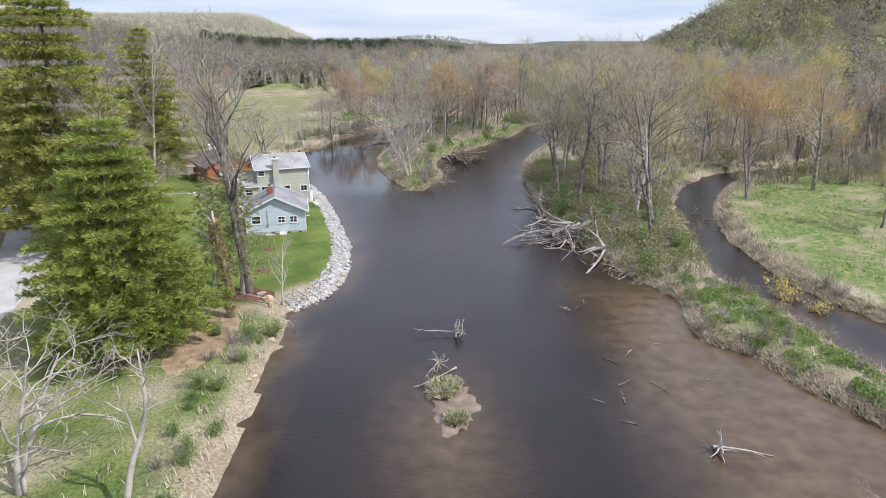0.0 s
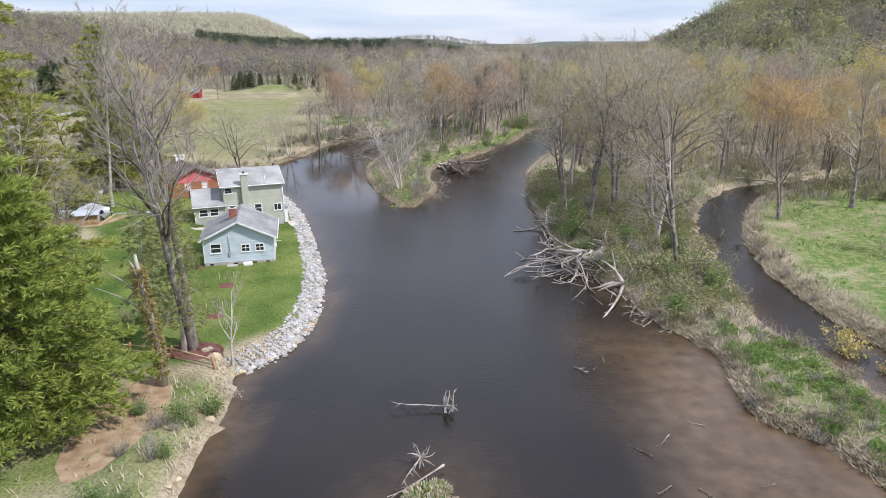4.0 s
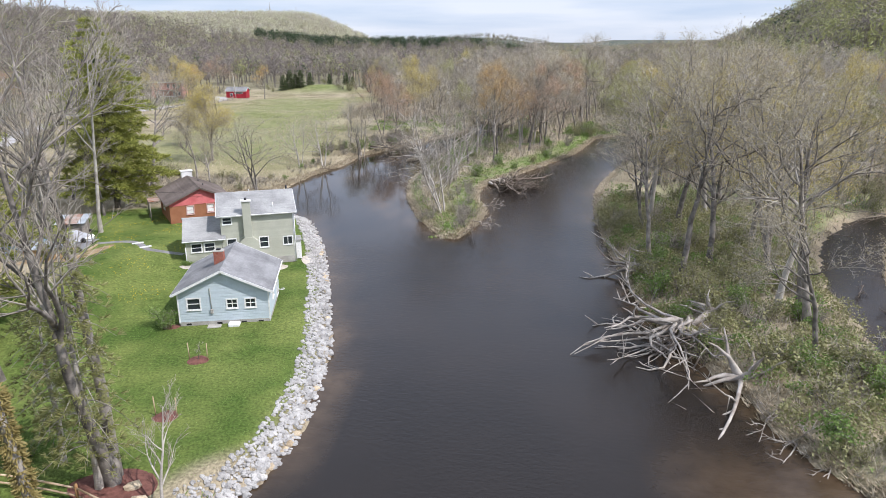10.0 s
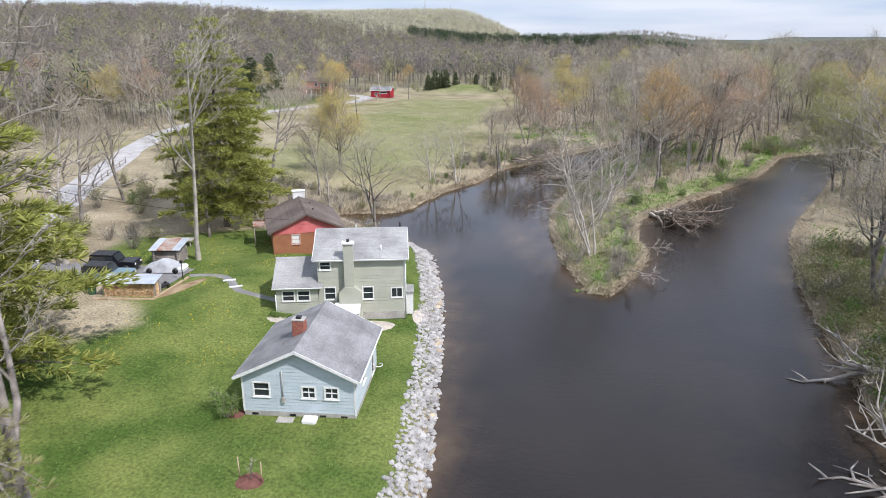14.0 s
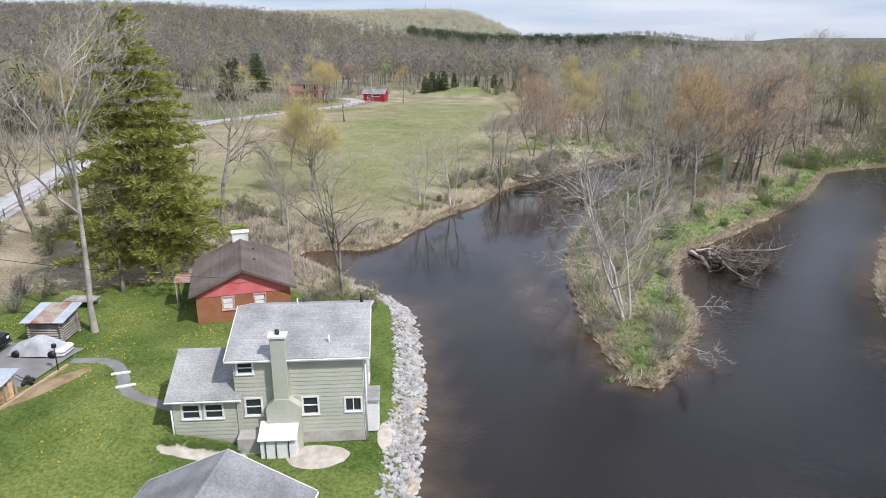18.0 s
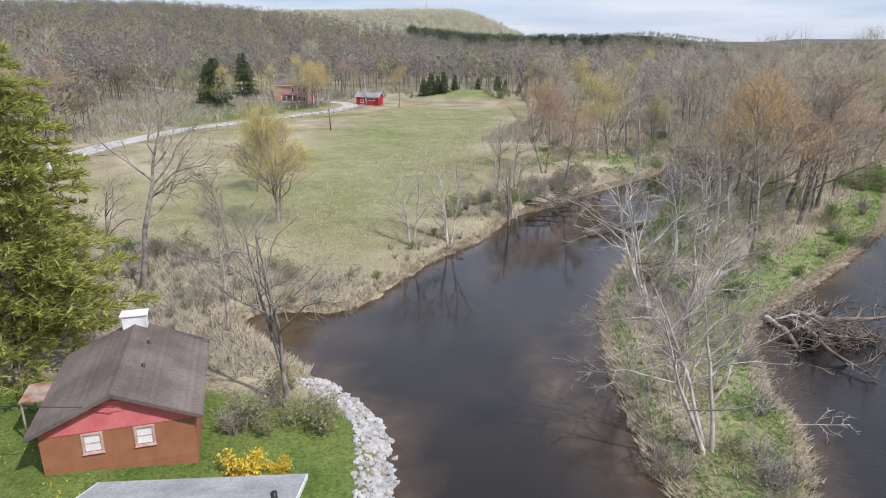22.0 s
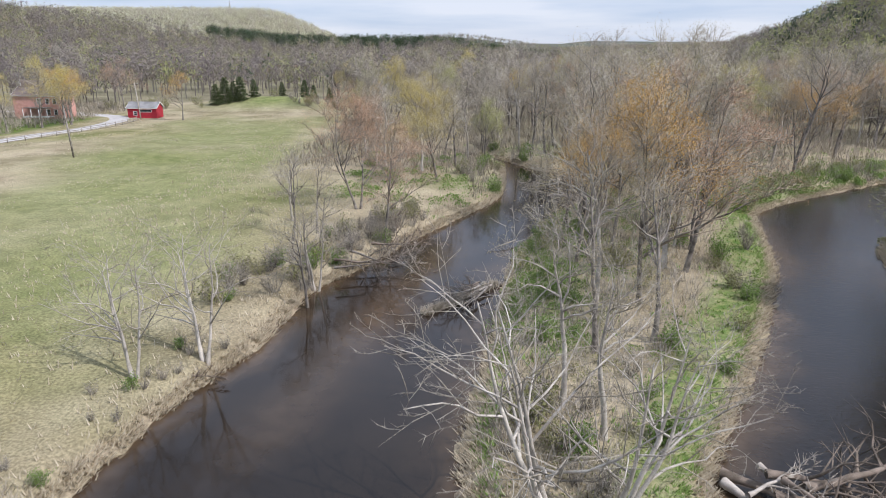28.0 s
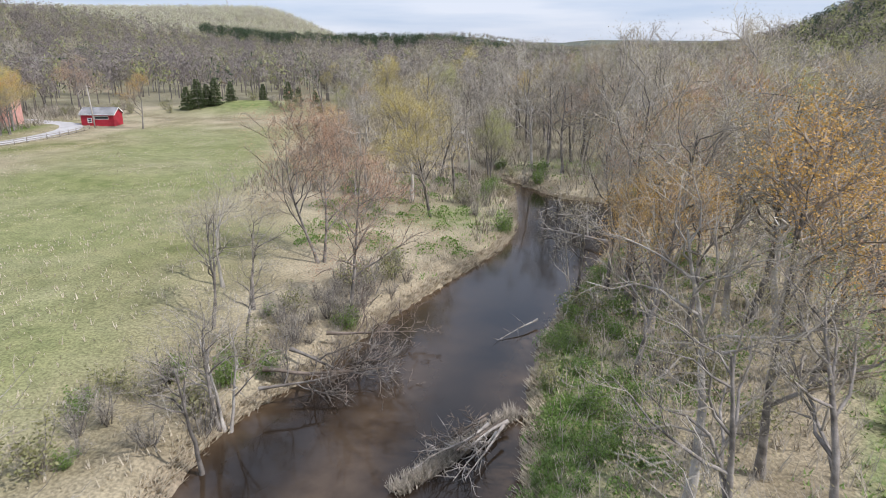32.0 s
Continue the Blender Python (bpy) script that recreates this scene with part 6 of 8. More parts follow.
def log_shed():
    ob = thing("log_shed", pose(-49.0, 100.6, gz(-47.8, 102), 0, 0, 18), "small grey log shed with a rusty tin roof", "shed")
    for k in range(8):
        z = 0.10 + 0.2 * k
        for y in (0, 2.2):
            pipe("log", ob, [(-0.2, y, z), (2.6, y, z)], 0.095, M_WOODGREY)
        for x in (0, 2.4):
            pipe("log", ob, [(x, -0.2, z + 0.1), (x, 2.4, z + 0.1)], 0.095, M_WOODGREY)
    for k, mat in enumerate((M_TIN, M_RUST, M_RUST, M_TIN)):
        r = part("roof_sheet", boxed(0, 0, 0, 0.82, 3.1, 0.03), mat, ob)
        r.matrix_local = Matrix.Translation((-0.4 + 0.81 * k, -0.4, 1.82 + 0.003 * k)) @ Matrix.Rotation(radians(8), 4, "X")


log_shed()


def car(name, m, paint, label, length=4.7, width=1.85, height=1.8, hood=0.36, dark_top=False):
    """An upright off-road car: body, cabin, glass, lamps and wheels."""
    ob = thing(name, m, label, "car", "parked cars")
    l2, w2 = length / 2, width / 2
    bm = prism(bmesh.new(), [(-l2, 0.45), (l2 - 0.1, 0.42), (l2, 0.6), (l2 - 0.02, 1.0), (l2 - 0.25, 1.06), (-l2 + 0.05, 1.1), (-l2, 0.9)], -w2, w2)
    bmesh.ops.bevel(bm, geom=list(bm.edges), offset=0.06, segments=2, affect="EDGES")
    part("body", bm, paint, ob)
    hx = l2 - length * hood
    bm = prism(bmesh.new(), [(-l2 + 0.15, 1.08), (hx, 1.05), (hx - 0.45, height - 0.06), (-l2 + 0.35, height)], -w2 + 0.08, w2 - 0.08)
    bmesh.ops.bevel(bm, geom=list(bm.edges), offset=0.05, segments=2, affect="EDGES")
    part("cabin", bm, M_DARKM if dark_top else paint, ob)
    ws = part("windscreen", boxed(0, -w2 + 0.18, 0, 0.02, w2 - 0.18, 0.68), M_GLASS, ob)
    ws.matrix_local = Matrix.Translation((hx + 0.015, 0, 1.12)) @ Matrix.Rotation(-0.55, 4, "Y")
    for s in (-1, 1):
        for a, b in ((-l2 + 0.45, -0.45), (-0.35, hx - 0.42)):
            part("side_window", boxed(a, s * (w2 - 0.075) - 0.012, 1.2, b, s * (w2 - 0.075) + 0.012, height - 0.2), M_GLASS, ob)
        part("headlight", boxed(l2 - 0.01, s * (w2 - 0.32) - 0.13, 0.72, l2 + 0.03, s * (w2 - 0.32) + 0.13, 0.92, bevel=0.03), M_WHITE, ob)
        for x in (-l2 + 0.85, l2 - 0.85):
            wheel = thing("wheel", Matrix.Identity(4), "", "")
            wheel.parent = ob
            pipe("tyre", wheel, [(x, s * (w2 + 0.03) - 0.12, 0.38), (x, s * (w2 + 0.03) + 0.06, 0.38)], 0.38, M_DARKM, sides=18)
            pipe("rim", wheel, [(x, s * (w2 + 0.03) - 0.1, 0.38), (x, s * (w2 + 0.03) + 0.075, 0.38)], 0.22, M_TIN, sides=12)
    part("grille", boxed(l2 - 0.005, -w2 + 0.5, 0.62, l2 + 0.025, w2 - 0.5, 0.95), M_DARKM, ob)
    part("bumper", boxed(l2 - 0.02, -w2 + 0.05, 0.4, l2 + 0.12, w2 - 0.05, 0.56, bevel=0.04), M_DARKM, ob)
    return ob


M_CARBLUE = surface("paint_faded_blue", (0.16, 0.25, 0.30), (0.19, 0.28, 0.33), 1, 0.35, 0.0)
M_CARBLACK = surface("paint_black", (0.012, 0.013, 0.016), (0.018, 0.019, 0.022), 1, 0.25, 0.0)
car("pickup_car", pose(-49.6, 95.0, gz(-49.6, 95.0, -0.09), 0, 0, 17), M_CARBLUE, "faded blue off-road car with a dark soft top", dark_top=True)
car("estate_car", pose(-51.6, 98.0, gz(-51.6, 98.0, -0.09), 0, 0, 17), M_CARBLACK, "black estate car parked on the asphalt")


def covered_car():
    """A low car under a grey tarpaulin on the parking place."""
    ob = thing("covered_car", pose(-46.7, 99.4, gz(-46.7, 99.4, -0.09), 0, 0, 17), "low car under a wrinkled silver-grey cover", "car")
    nx, ny = 30, 14
    v, f = [], []
    for i in range(nx + 1):
        s = i / nx * 2 - 1
        prof = 0.72 * (1 - abs(s) ** 4) ** 0.5 + 0.45 * math.exp(-(s * 2.2) ** 2)
        for j in range(ny + 1):
            u = j / ny * 2 - 1
            z = max(0.12, 0.12 + prof * (1 - abs(u) ** 5)) + 0.03 * noise.noise(Vector((s * 6, u * 5, 0)))
            v.append((s * 2.1, u * 0.9 * (1 - 0.25 * abs(s) ** 3), z))
    for i in range(nx):
        for j in range(ny):
            b = i * (ny + 1) + j
            f.append((b, b + ny + 1, b + ny + 2, b + 1))
    soup("cover", v, f, surface("tarpaulin_silver", (0.36, 0.37, 0.39), (0.55, 0.56, 0.58), 1.5, 0.45, 0.3), ob)
    part("nose", boxed(1.2, -0.75, 0.22, 2.16, 0.75, 0.62, bevel=0.18), M_WHITE, ob)
    for x in (-1.3, 1.3):
        for y in (-0.8, 0.8):
            pipe("wheel", ob, [(x, y - 0.1, 0.28), (x, y + 0.1, 0.28)], 0.28, M_DARKM, sides=14)


covered_car()


def mower(x, y):
    ob = thing("lawn_mower", pose(x, y, gz(x, y, -0.08), 0, 0, 40), "dark green push mower by the parking edge", "mower")
    part("deck", boxed(-0.3, -0.25, 0.12, 0.3, 0.25, 0.36, bevel=0.06), M_DARKM, ob)
    part("engine", boxed(-0.14, -0.14, 0.36, 0.14, 0.14, 0.55, bevel=0.04), M_DARKM, ob)
    for s in (-0.22, 0.22):
        pipe("handle_bar", ob, [(-0.25, s, 0.3), (-1.0, s, 0.95)], 0.02, M_DARKM)
        for q in (-0.25, 0.25):
            pipe("wheel", ob, [(q, s * 1.2 - 0.03, 0.13), (q, s * 1.2 + 0.03, 0.13)], 0.13, M_DARKM)


mower(-43.6, 95.6)


def yard_lamp(x, y):
    ob = thing("yard_lamp", Matrix.Translation((x, y, gz(x, y))), "black post lamp beside the parking place", "lamp")
    pipe("post", ob, [(0, 0, 0), (0, 0, 1.9)], 0.045, M_DARKM)
    part("lantern", boxed(-0.13, -0.13, 1.9, 0.13, 0.13, 2.2, bevel=0.04), M_DARKM, ob)


yard_lamp(-43.2, 97.6)


def bin_at(x, y, material, label):
    ob = thing("waste_bin", pose(x, y, gz(x, y), 0, 0, 20), label, "bin", "waste bins")
    bm = boxed(-0.3, -0.32, 0, 0.3, 0.32, 0.95, bevel=0.05)
    for v in bm.verts:
        if v.co.z < 0.3:
            v.co.x *= 0.82
            v.co.y *= 0.82
    part("body", bm, material, ob)
    part("lid", boxed(-0.33, -0.36, 0.955, 0.33, 0.36, 1.05, bevel=0.03), M_CARBLUE, ob)


bin_at(-48.6, 91.9, surface("bin_green", (0.05, 0.10, 0.05), (0.07, 0.13, 0.07), 2, 0.5, 0.0), "green wheeled bin with a blue lid")
for a, b in (((-42.4, 92.6), (-43.4, 98.6)), ((-47.6, 90.9), (-42.4, 92.6))):
    k = thing("timber_edging", Matrix.Identity(4), "pale sawn timber edging round the parking place", "edging", "timber edging")
    za, zb = ground_z(*a), ground_z(*b)
    v, f = [], []
    ring_tube(v, f, [Vector((*a, za + 0.08)), Vector((*b, zb + 0.08))], [0.12, 0.12], 4, cap=True)
    soup("beam", v, f, M_WOODNEW, k, smooth=False)
table = thing("low_table", pose(-51, 107.5, gz(-51, 107.5), 0, 0, 15), "grey wooden table in the shade of the pine", "table")
part("tabletop", boxed(-1.3, -0.7, 0.68, 1.3, 0.7, 0.74), M_WOODGREY, table)
for sx in (-1.1, 1.1):
    for sy in (-0.55, 0.55):
        part("leg", boxed(sx - 0.05, sy - 0.05, 0, sx + 0.05, sy + 0.05, 0.68), M_WOODGREY, table)

# overhead wire from the pole to the bungalow
wire = thing("overhead_wire", Matrix.Identity(4), "thin black overhead supply line", "cable")
pipe("span", wire, [(-58 + (-35.4 + 58) * s, 97 + (108.6 - 97) * s, 10.4 + (6.0 - 10.4) * s - 1.1 * 4 * s * (1 - s) * 0.5) for s in np.linspace(0, 1, 12)], 0.022, M_DARKM, sides=4)

# ---- shrubs, driftwood, stones ----
def shrub_kind(name, seed, height, leaf, label, group, stems=9, per_tip=3, size=0.10, twig=None, bare=False):
    """A bush: many stems from the ground, twigs, and small leaves."""
    r = random.Random(seed)
    wood, tw, tips = ([], []), ([], []), []
    for s in range(stems):
        a = r.uniform(0, 6.28)
        d = Vector((math.cos(a) * r.uniform(0.15, 0.8), math.sin(a) * r.uniform(0.15, 0.8), 1)).normalized()
        p = Vector((math.cos(a), math.sin(a), 0)) * r.uniform(0, 0.3) - Vector((0, 0, 0.1))
        pts = [p]
        ln = height * r.uniform(0.6, 1.05)
        for i in range(4):
            d = (d + Vector((r.gauss(0, 0.14), r.gauss(0, 0.14), 0.06))).normalized()
            pts.append(pts[-1] + d * ln / 4)
        ring_tube(*wood, pts, [0.03, 0.025, 0.02, 0.015, 0.008], 4)
        for k in range(14):
            t = r.uniform(0.2, 1.0) * 4
            i = min(int(t), 3)
            q = pts[i].lerp(pts[i + 1], t - i)
            e = (Vector((r.gauss(0, 1), r.gauss(0, 1), r.gauss(0.5, 0.7))).normalized()) * height * r.uniform(0.12, 0.3)
            ring_tube(*tw, [q, q + e], [0.014, 0.006], 3)
            tips += [q + e, q + e * 0.6]
    ob = thing(name, Matrix(), label, "shrub", group)
    soup("stem", *wood, M_BARK, ob)
    crown = soup("crown", *tw, twig or M_TWIG, ob)
    if not bare:
        v, f = [], []
        for tip in tips:
            for _ in range(per_tip):
                c = tip + Vector((r.gauss(0, 0.16), r.gauss(0, 0.16), r.gauss(0, 0.13)))
                a = Vector((r.gauss(0, 1), r.gauss(0, 1), r.gauss(0, 1))).normalized() * size * r.uniform(0.6, 1.4)
                b = a.cross(Vector((r.gauss(0, 1), r.gauss(0, 1), r.gauss(0, 1)))).normalized() * size * 0.6
                n = len(v)
                v += [c - a, c + b, c + a, c - b]
                f.append((n, n + 1, n + 2, n + 3))
        soup("leaves", v, f, leaf, crown, smooth=False)
    return ob


M_SHRUB_OL = leafy("shrub_leaves_olive", (0.19, 0.195, 0.085), (0.36, 0.345, 0.17))
M_FORS = leafy("yellow_blossom", (0.60, 0.42, 0.02), (0.75, 0.55, 0.06))
SH_GREEN = [shrub_kind("green_shrub", 700 + i, 2.4, M_SHRUB, "dense shrub with fresh green leaves on the river bank", "bank shrubs", per_tip=3) for i in range(3)]
SH_OLIVE = [shrub_kind("olive_shrub", 710 + i, 2.9, M_SHRUB_OL, "tall shrub with sparse olive leaves on the river bank", "bank shrubs", per_tip=2, size=0.11) for i in range(3)]
SH_BARE = [shrub_kind("bare_shrub", 720 + i, 2.6, None, "leafless grey thicket shrub", "bare shrubs", bare=True, stems=16) for i in range(3)]
SH_YEL = shrub_kind("yellow_shrub", 731, 2.6, M_BUD_YELLOW, "shrub in yellow-orange bud beside the side channel", "bank shrubs", per_tip=3)
SH_FORS = shrub_kind("forsythia", 732, 1.3, M_FORS, "yellow flowering forsythia beside the bungalow", "garden shrubs", per_tip=4, size=0.08)
SH_ROUND = shrub_kind("clipped_shrub", 733, 0.55, M_SHRUB, "small round clipped shrub in the gravel bed", "garden shrubs", stems=14, per_tip=5, size=0.06)
SHRUBS = [*SH_GREEN, *SH_OLIVE, *SH_BARE, SH_YEL, SH_FORS, SH_ROUND]
random.seed(23)


def thicket(count, kinds, xs, ys, test, s0, s1, bank=(0.2, 99)):
    n = 0
    for _ in range(count * 30):
        x, y = random.uniform(*xs), random.uniform(*ys)
        if n < count and bank[0] < near_bank(x, y) < bank[1] and test(x, y):
            set_tree(random.choice(kinds), x, y, random.uniform(s0, s1))
            n += 1


yes = lambda x, y: True
thicket(95, [*SH_OLIVE, *SH_OLIVE, *SH_GREEN, *SH_BARE], (15, 34), (66, 132), yes, 0.7, 1.25)
thicket(9, SH_BARE, (-4, 1), (113, 123), yes, 0.6, 0.95, (0.1, 3))
thicket(36, [*SH_OLIVE, *SH_BARE, SH_GREEN[0]], (22, 36), (44, 68), yes, 0.3, 0.6)
thicket(26, [*SH_BARE, *SH_BARE, SH_OLIVE[0]], (-12, 0), (112, 150), lambda x, y: x < -2.5, 0.5, 1.0)
thicket(44, [*SH_BARE, *SH_OLIVE, *SH_GREEN], (-13, 22), (146, 206), lambda x, y: x < 2 + 0.5 * (y - 150), 0.6, 1.15)
thicket(30, [*SH_GREEN, *SH_OLIVE, *SH_BARE], (20, 70), (206, 236), yes, 0.8, 1.4, (0.5, 9))
thicket(78, [*SH_BARE, *SH_BARE, *SH_OLIVE], (-70, -34), (124, 142), lambda x, y: x < -38, 0.35, 0.65)
thicket(60, [*SH_BARE, *SH_BARE, *SH_OLIVE, SH_GREEN[0]], (-42, -20), (168, 205), yes, 0.5, 1.2, (0.4, 8))
thicket(44, [*SH_GREEN, *SH_GREEN, SH_OLIVE[1]], (-12, 1), (166, 204), lambda x, y: x < -3 + 0.25 * (y - 170), 0.3, 0.75, (0.3, 7))
thicket(22, [*SH_BARE, SH_GREEN[1]], (-40, -28), (138, 165), yes, 0.3, 0.5, (0.5, 5))
thicket(16, [*SH_OLIVE, *SH_BARE], (-37, -28), (108, 124), lambda x, y: (x + 35.5) * 0.5 + (y - 117) > -2 and x > -33.5, 0.45, 0.9, (1.0, 12))
thicket(22, [*SH_GREEN, *SH_BARE], (-19, -14), (28, 52), yes, 0.35, 0.8, (0.4, 4))
thicket(18, [*SH_GREEN, SH_OLIVE[1]], (-36, -22), (56, 66), yes, 0.4, 0.7)
thicket(40, [*SH_BARE, *SH_OLIVE, SH_GREEN[2]], (-80, -55), (104, 150), yes, 0.6, 1.1)
thicket(36, [*SH_BARE, *SH_OLIVE], (46, 95), (100, 140), lambda x, y: y > 112 or x > 75, 0.7, 1.2)
thicket(50, [*SH_GREEN, *SH_OLIVE, *SH_BARE], (-16, 60), (206, 280), yes, 0.7, 1.3, (0.6, 8))
thicket(40, SH_OLIVE + SH_BARE, (-130, -40), (318, 345), lambda x, y: y > 330 or x < -112, 0.8, 1.4)
thicket(46, [*SH_BARE, *SH_BARE, *SH_OLIVE], (54, 90), (118, 146), yes, 0.8, 1.4)
thicket(16, [*SH_BARE, SH_OLIVE[0]], (30, 46), (60, 100), lambda x, y: near_bank(x, y) < 2.2, 0.4, 0.8)
set_tree(SH_YEL, 34.2, 61, 1.2)
set_tree(SH_YEL, 35.5, 58, 0.8)
set_tree(SH_GREEN[0], -26.1, 79.9, 0.85)
set_tree(SH_GREEN[1], -25.7, 79.5, 0.7)
set_tree(SH_FORS, -30.0, 111.0, 1.2)
set_tree(SH_FORS, -28.6, 112.2, 0.7)
for k in range(8):
    set_tree(SH_ROUND, -30.4 + 0.45 * k + 0.12 * (k % 3), 93.25 + 0.18 * k, random.uniform(0.55, 0.78))
for p in SHRUBS:
    for o in [*p.children_recursive, p]:
        bpy.data.objects.remove(o)


def fallen(name, seed, m, height, material, label, group="driftwood", roots=False, **kw):
    """A fallen tree: its trunk and limbs as they lie, with a flare of roots if it was torn out."""
    t = Tree(seed, height, **kw)
    ob = thing(name, m, label, "driftwood", group)
    for k, (pts, rad) in enumerate(t.limbs):
        v, f = [], []
        ring_tube(v, f, pts, rad, 7 if k == 0 else 5)
        soup("trunk" if k == 0 else "limb", v, f, material, ob)
    if t.twig[0]:
        tagged(soup("twig_spray", *t.twig, material, ob), kind="stuff")
    if roots:
        r = random.Random(seed)
        for k in range(11):
            a = 6.28 * k / 11 + r.uniform(-0.2, 0.2)
            p, d = Vector((0, 0, 0.1)), Vector((math.cos(a), math.sin(a), r.uniform(-0.5, 0.3)))
            pts = [p]
            for i in range(4):
                d = (d + Vector((r.gauss(0, 0.3), r.gauss(0, 0.3), r.gauss(-0.05, 0.25)))).normalized()
                pts.append(pts[-1] + d * height * r.uniform(0.045, 0.075))
            v, f = [], []
            q = height * 0.014
            ring_tube(v, f, pts, [q * 1.6, q, q * 0.7, q * 0.45, q * 0.2], 5)
            soup("root", v, f, material, ob)
    return ob


def lying(x, y, z, heading, pitch=90.0, spin=0.0):
    """The pose of a trunk that lies with its top towards heading (degrees from +x)."""
    return Matrix.Translation((x, y, z)) @ Matrix.Rotation(radians(heading), 4, "Z") @ Matrix.Rotation(radians(pitch), 4, "Y") @ Matrix.Rotation(radians(spin), 4, "Z")


# bleached crown that leans into the river from the right-hand island
def drift_fan(x, y, z, seed, limbs, lo, hi, length, material, label):
    """A stranded crown: thick bare limbs that fan out low over the water, each with a few forks."""
    r = random.Random(seed)
    ob = thing("fallen_tree", Matrix.Translation((x, y, z)), label, "driftwood", "driftwood")
    for k in range(limbs):
        a = radians(lo + (hi - lo) * (k + r.random()) / limbs)
        d = Vector((math.cos(a), math.sin(a), r.uniform(-0.12, 0.10)))
        ln = length * r.uniform(0.55, 1.0)
        pts = [Vector((r.uniform(-0.8, 0.8), r.uniform(-0.8, 0.8), r.uniform(-0.3, 0.6)))]
        for i in range(6):
            d = (d + Vector((r.gauss(0, 0.32), r.gauss(0, 0.32), r.gauss(-0.01, 0.16)))).normalized()
            nxt = pts[-1] + d * ln / 6
            nxt.z = max(nxt.z, 0.05 - z)
            pts.append(nxt)
        w = r.uniform(0.11, 0.26)
        v, f = [], []
        ring_tube(v, f, pts, [w, w * 0.85, w * 0.7, w * 0.55, w * 0.42, w * 0.3, w * 0.14], 6)
        limb = soup("limb", v, f, material, ob)
        for _ in range(6):
            t = r.uniform(1.5, 5.8)
            i = min(int(t), 5)
            p = pts[i].lerp(pts[i + 1], t - i)
            e = (d * 0.6 + Vector((r.gauss(0, 0.8), r.gauss(0, 0.8), r.gauss(0.15, 0.5)))).normalized()
            sl = ln * r.uniform(0.12, 0.32)
            q = [p, p + e * sl * 0.5 + Vector((r.gauss(0, 0.12), r.gauss(0, 0.12), r.gauss(0, 0.12))), p + e * sl]
            v, f = [], []
            ring_tube(v, f, q, [w * 0.38, w * 0.26, w * 0.10], 5)
            soup("fork", v, f, material, limb)
    return ob


drift_fan(17.3, 83.8, 1.2, 801, 21, 158, 292, 11.8, M_DRIFT, "bleached leafless tree crown fallen from the bank into the river")
drift_fan(17.0, 99.0, 1.0, 802, 7, 150, 230, 7.0, M_DRIFT, "grey fallen branches reaching over the water")
fallen("fallen_tree", 804, lying(20.2, 86.0, 1.5, 212, 95), 11, M_DRIFT, "thick bleached trunk that ends in the fallen crown", levels=3, kids=2, spread=0.5, thin=0.04, up=0, stout=2.4, roots=True)
drift_fan(18.6, 82.0, 0.8, 803, 9, 195, 285, 6.5, M_DRIFT_DARK, "dark tangle of roots and branches at the water's edge")
fallen("drift_log", 811, lying(19.5, 75.9, 0.6, 250, 91.5), 15.5, M_DRIFT, "long bleached log lying from the bank into the shallows", levels=3, kids=1, spread=0.16, thin=0.03, gnarl=0.22, up=0, stout=0.85, roots=True)
for sd, x, y, hd, h in ((812, 21.8, 70.4, 232, 7.5), (813, 22.4, 67.8, 240, 6), (814, 20.8, 72.0, 228, 5.5), (815, 22.0, 69.6, 215, 5)):
    fallen("drift_branch", sd, lying(x, y, 0.5, hd, 95), h, M_DRIFT, "bleached forked branch stranded at the bank", levels=3, kids=2, spread=0.6, thin=0.03, up=0)
fallen("root_log", 821, lying(17.0, 35.2, 0.35, -5, 92), 5.6, M_DRIFT, "pale log with a root flare lying in shallow water", levels=2, kids=0, thin=0.03, roots=True, spread=0.2, up=0)
fallen("root_log", 822, lying(1.2, 52.4, 0.35, 178, 92), 5.0, M_DRIFT, "pale root wad stranded in the river", levels=2, kids=1, thin=0.03, roots=True, spread=0.3, up=0)
fallen("root_log", 823, lying(1.6, 52.0, 0.45, 85, 60), 2.2, M_DRIFT, "small bleached stump stranded in the river", levels=2, kids=0, thin=0.03, roots=True, spread=0.3, up=0)
fallen("root_log", 824, lying(-0.3, 46.2, 0.6, 250, 96), 4.4, M_DRIFT, "bleached root wad at the head of the islet", levels=2, kids=1, thin=0.03, roots=True, spread=0.4, up=0)
fallen("drift_log", 825, lying(0.8, 45.6, 0.3, 222, 92), 5.2, M_DRIFT, "thin bleached pole lying on the islet", levels=2, kids=0, thin=0.03, spread=0.2, up=0)
# log jam on the peninsula's river side
for k in range(14):
    sd = 830 + k
    r = random.Random(sd)
    fallen("jam_log", sd, lying(0.8 + r.uniform(-1.2, 3.2), 144.6 + r.uniform(-3.0, 2.2), 0.35 + 0.09 * k, r.choice((r.uniform(-80, -30), r.uniform(-30, 30), r.uniform(-95, -60), r.uniform(-20, 50))), r.uniform(89, 97), r.uniform(0, 360)), r.uniform(5, 12), M_DRIFT if k % 5 == 0 else M_DRIFT_DARK,
           "grey driftwood log in a jam against the bank", "log jam", levels=3, kids=3, spread=0.8, thin=0.03, gnarl=0.4, up=0, stout=1.6)
fallen("drift_branch", 845, lying(-1.6, 118.6, 0.6, -30, 88), 5, M_DRIFT, "grey branch hanging over the water at the point", levels=3, kids=3, spread=0.6, thin=0.025, up=0)
fallen("drift_branch", 846, lying(-2.5, 114.5, 0.6, -70, 92), 4, M_DRIFT_DARK, "dark root hanging over the water at the point", levels=3, kids=2, spread=0.6, thin=0.03, up=0)
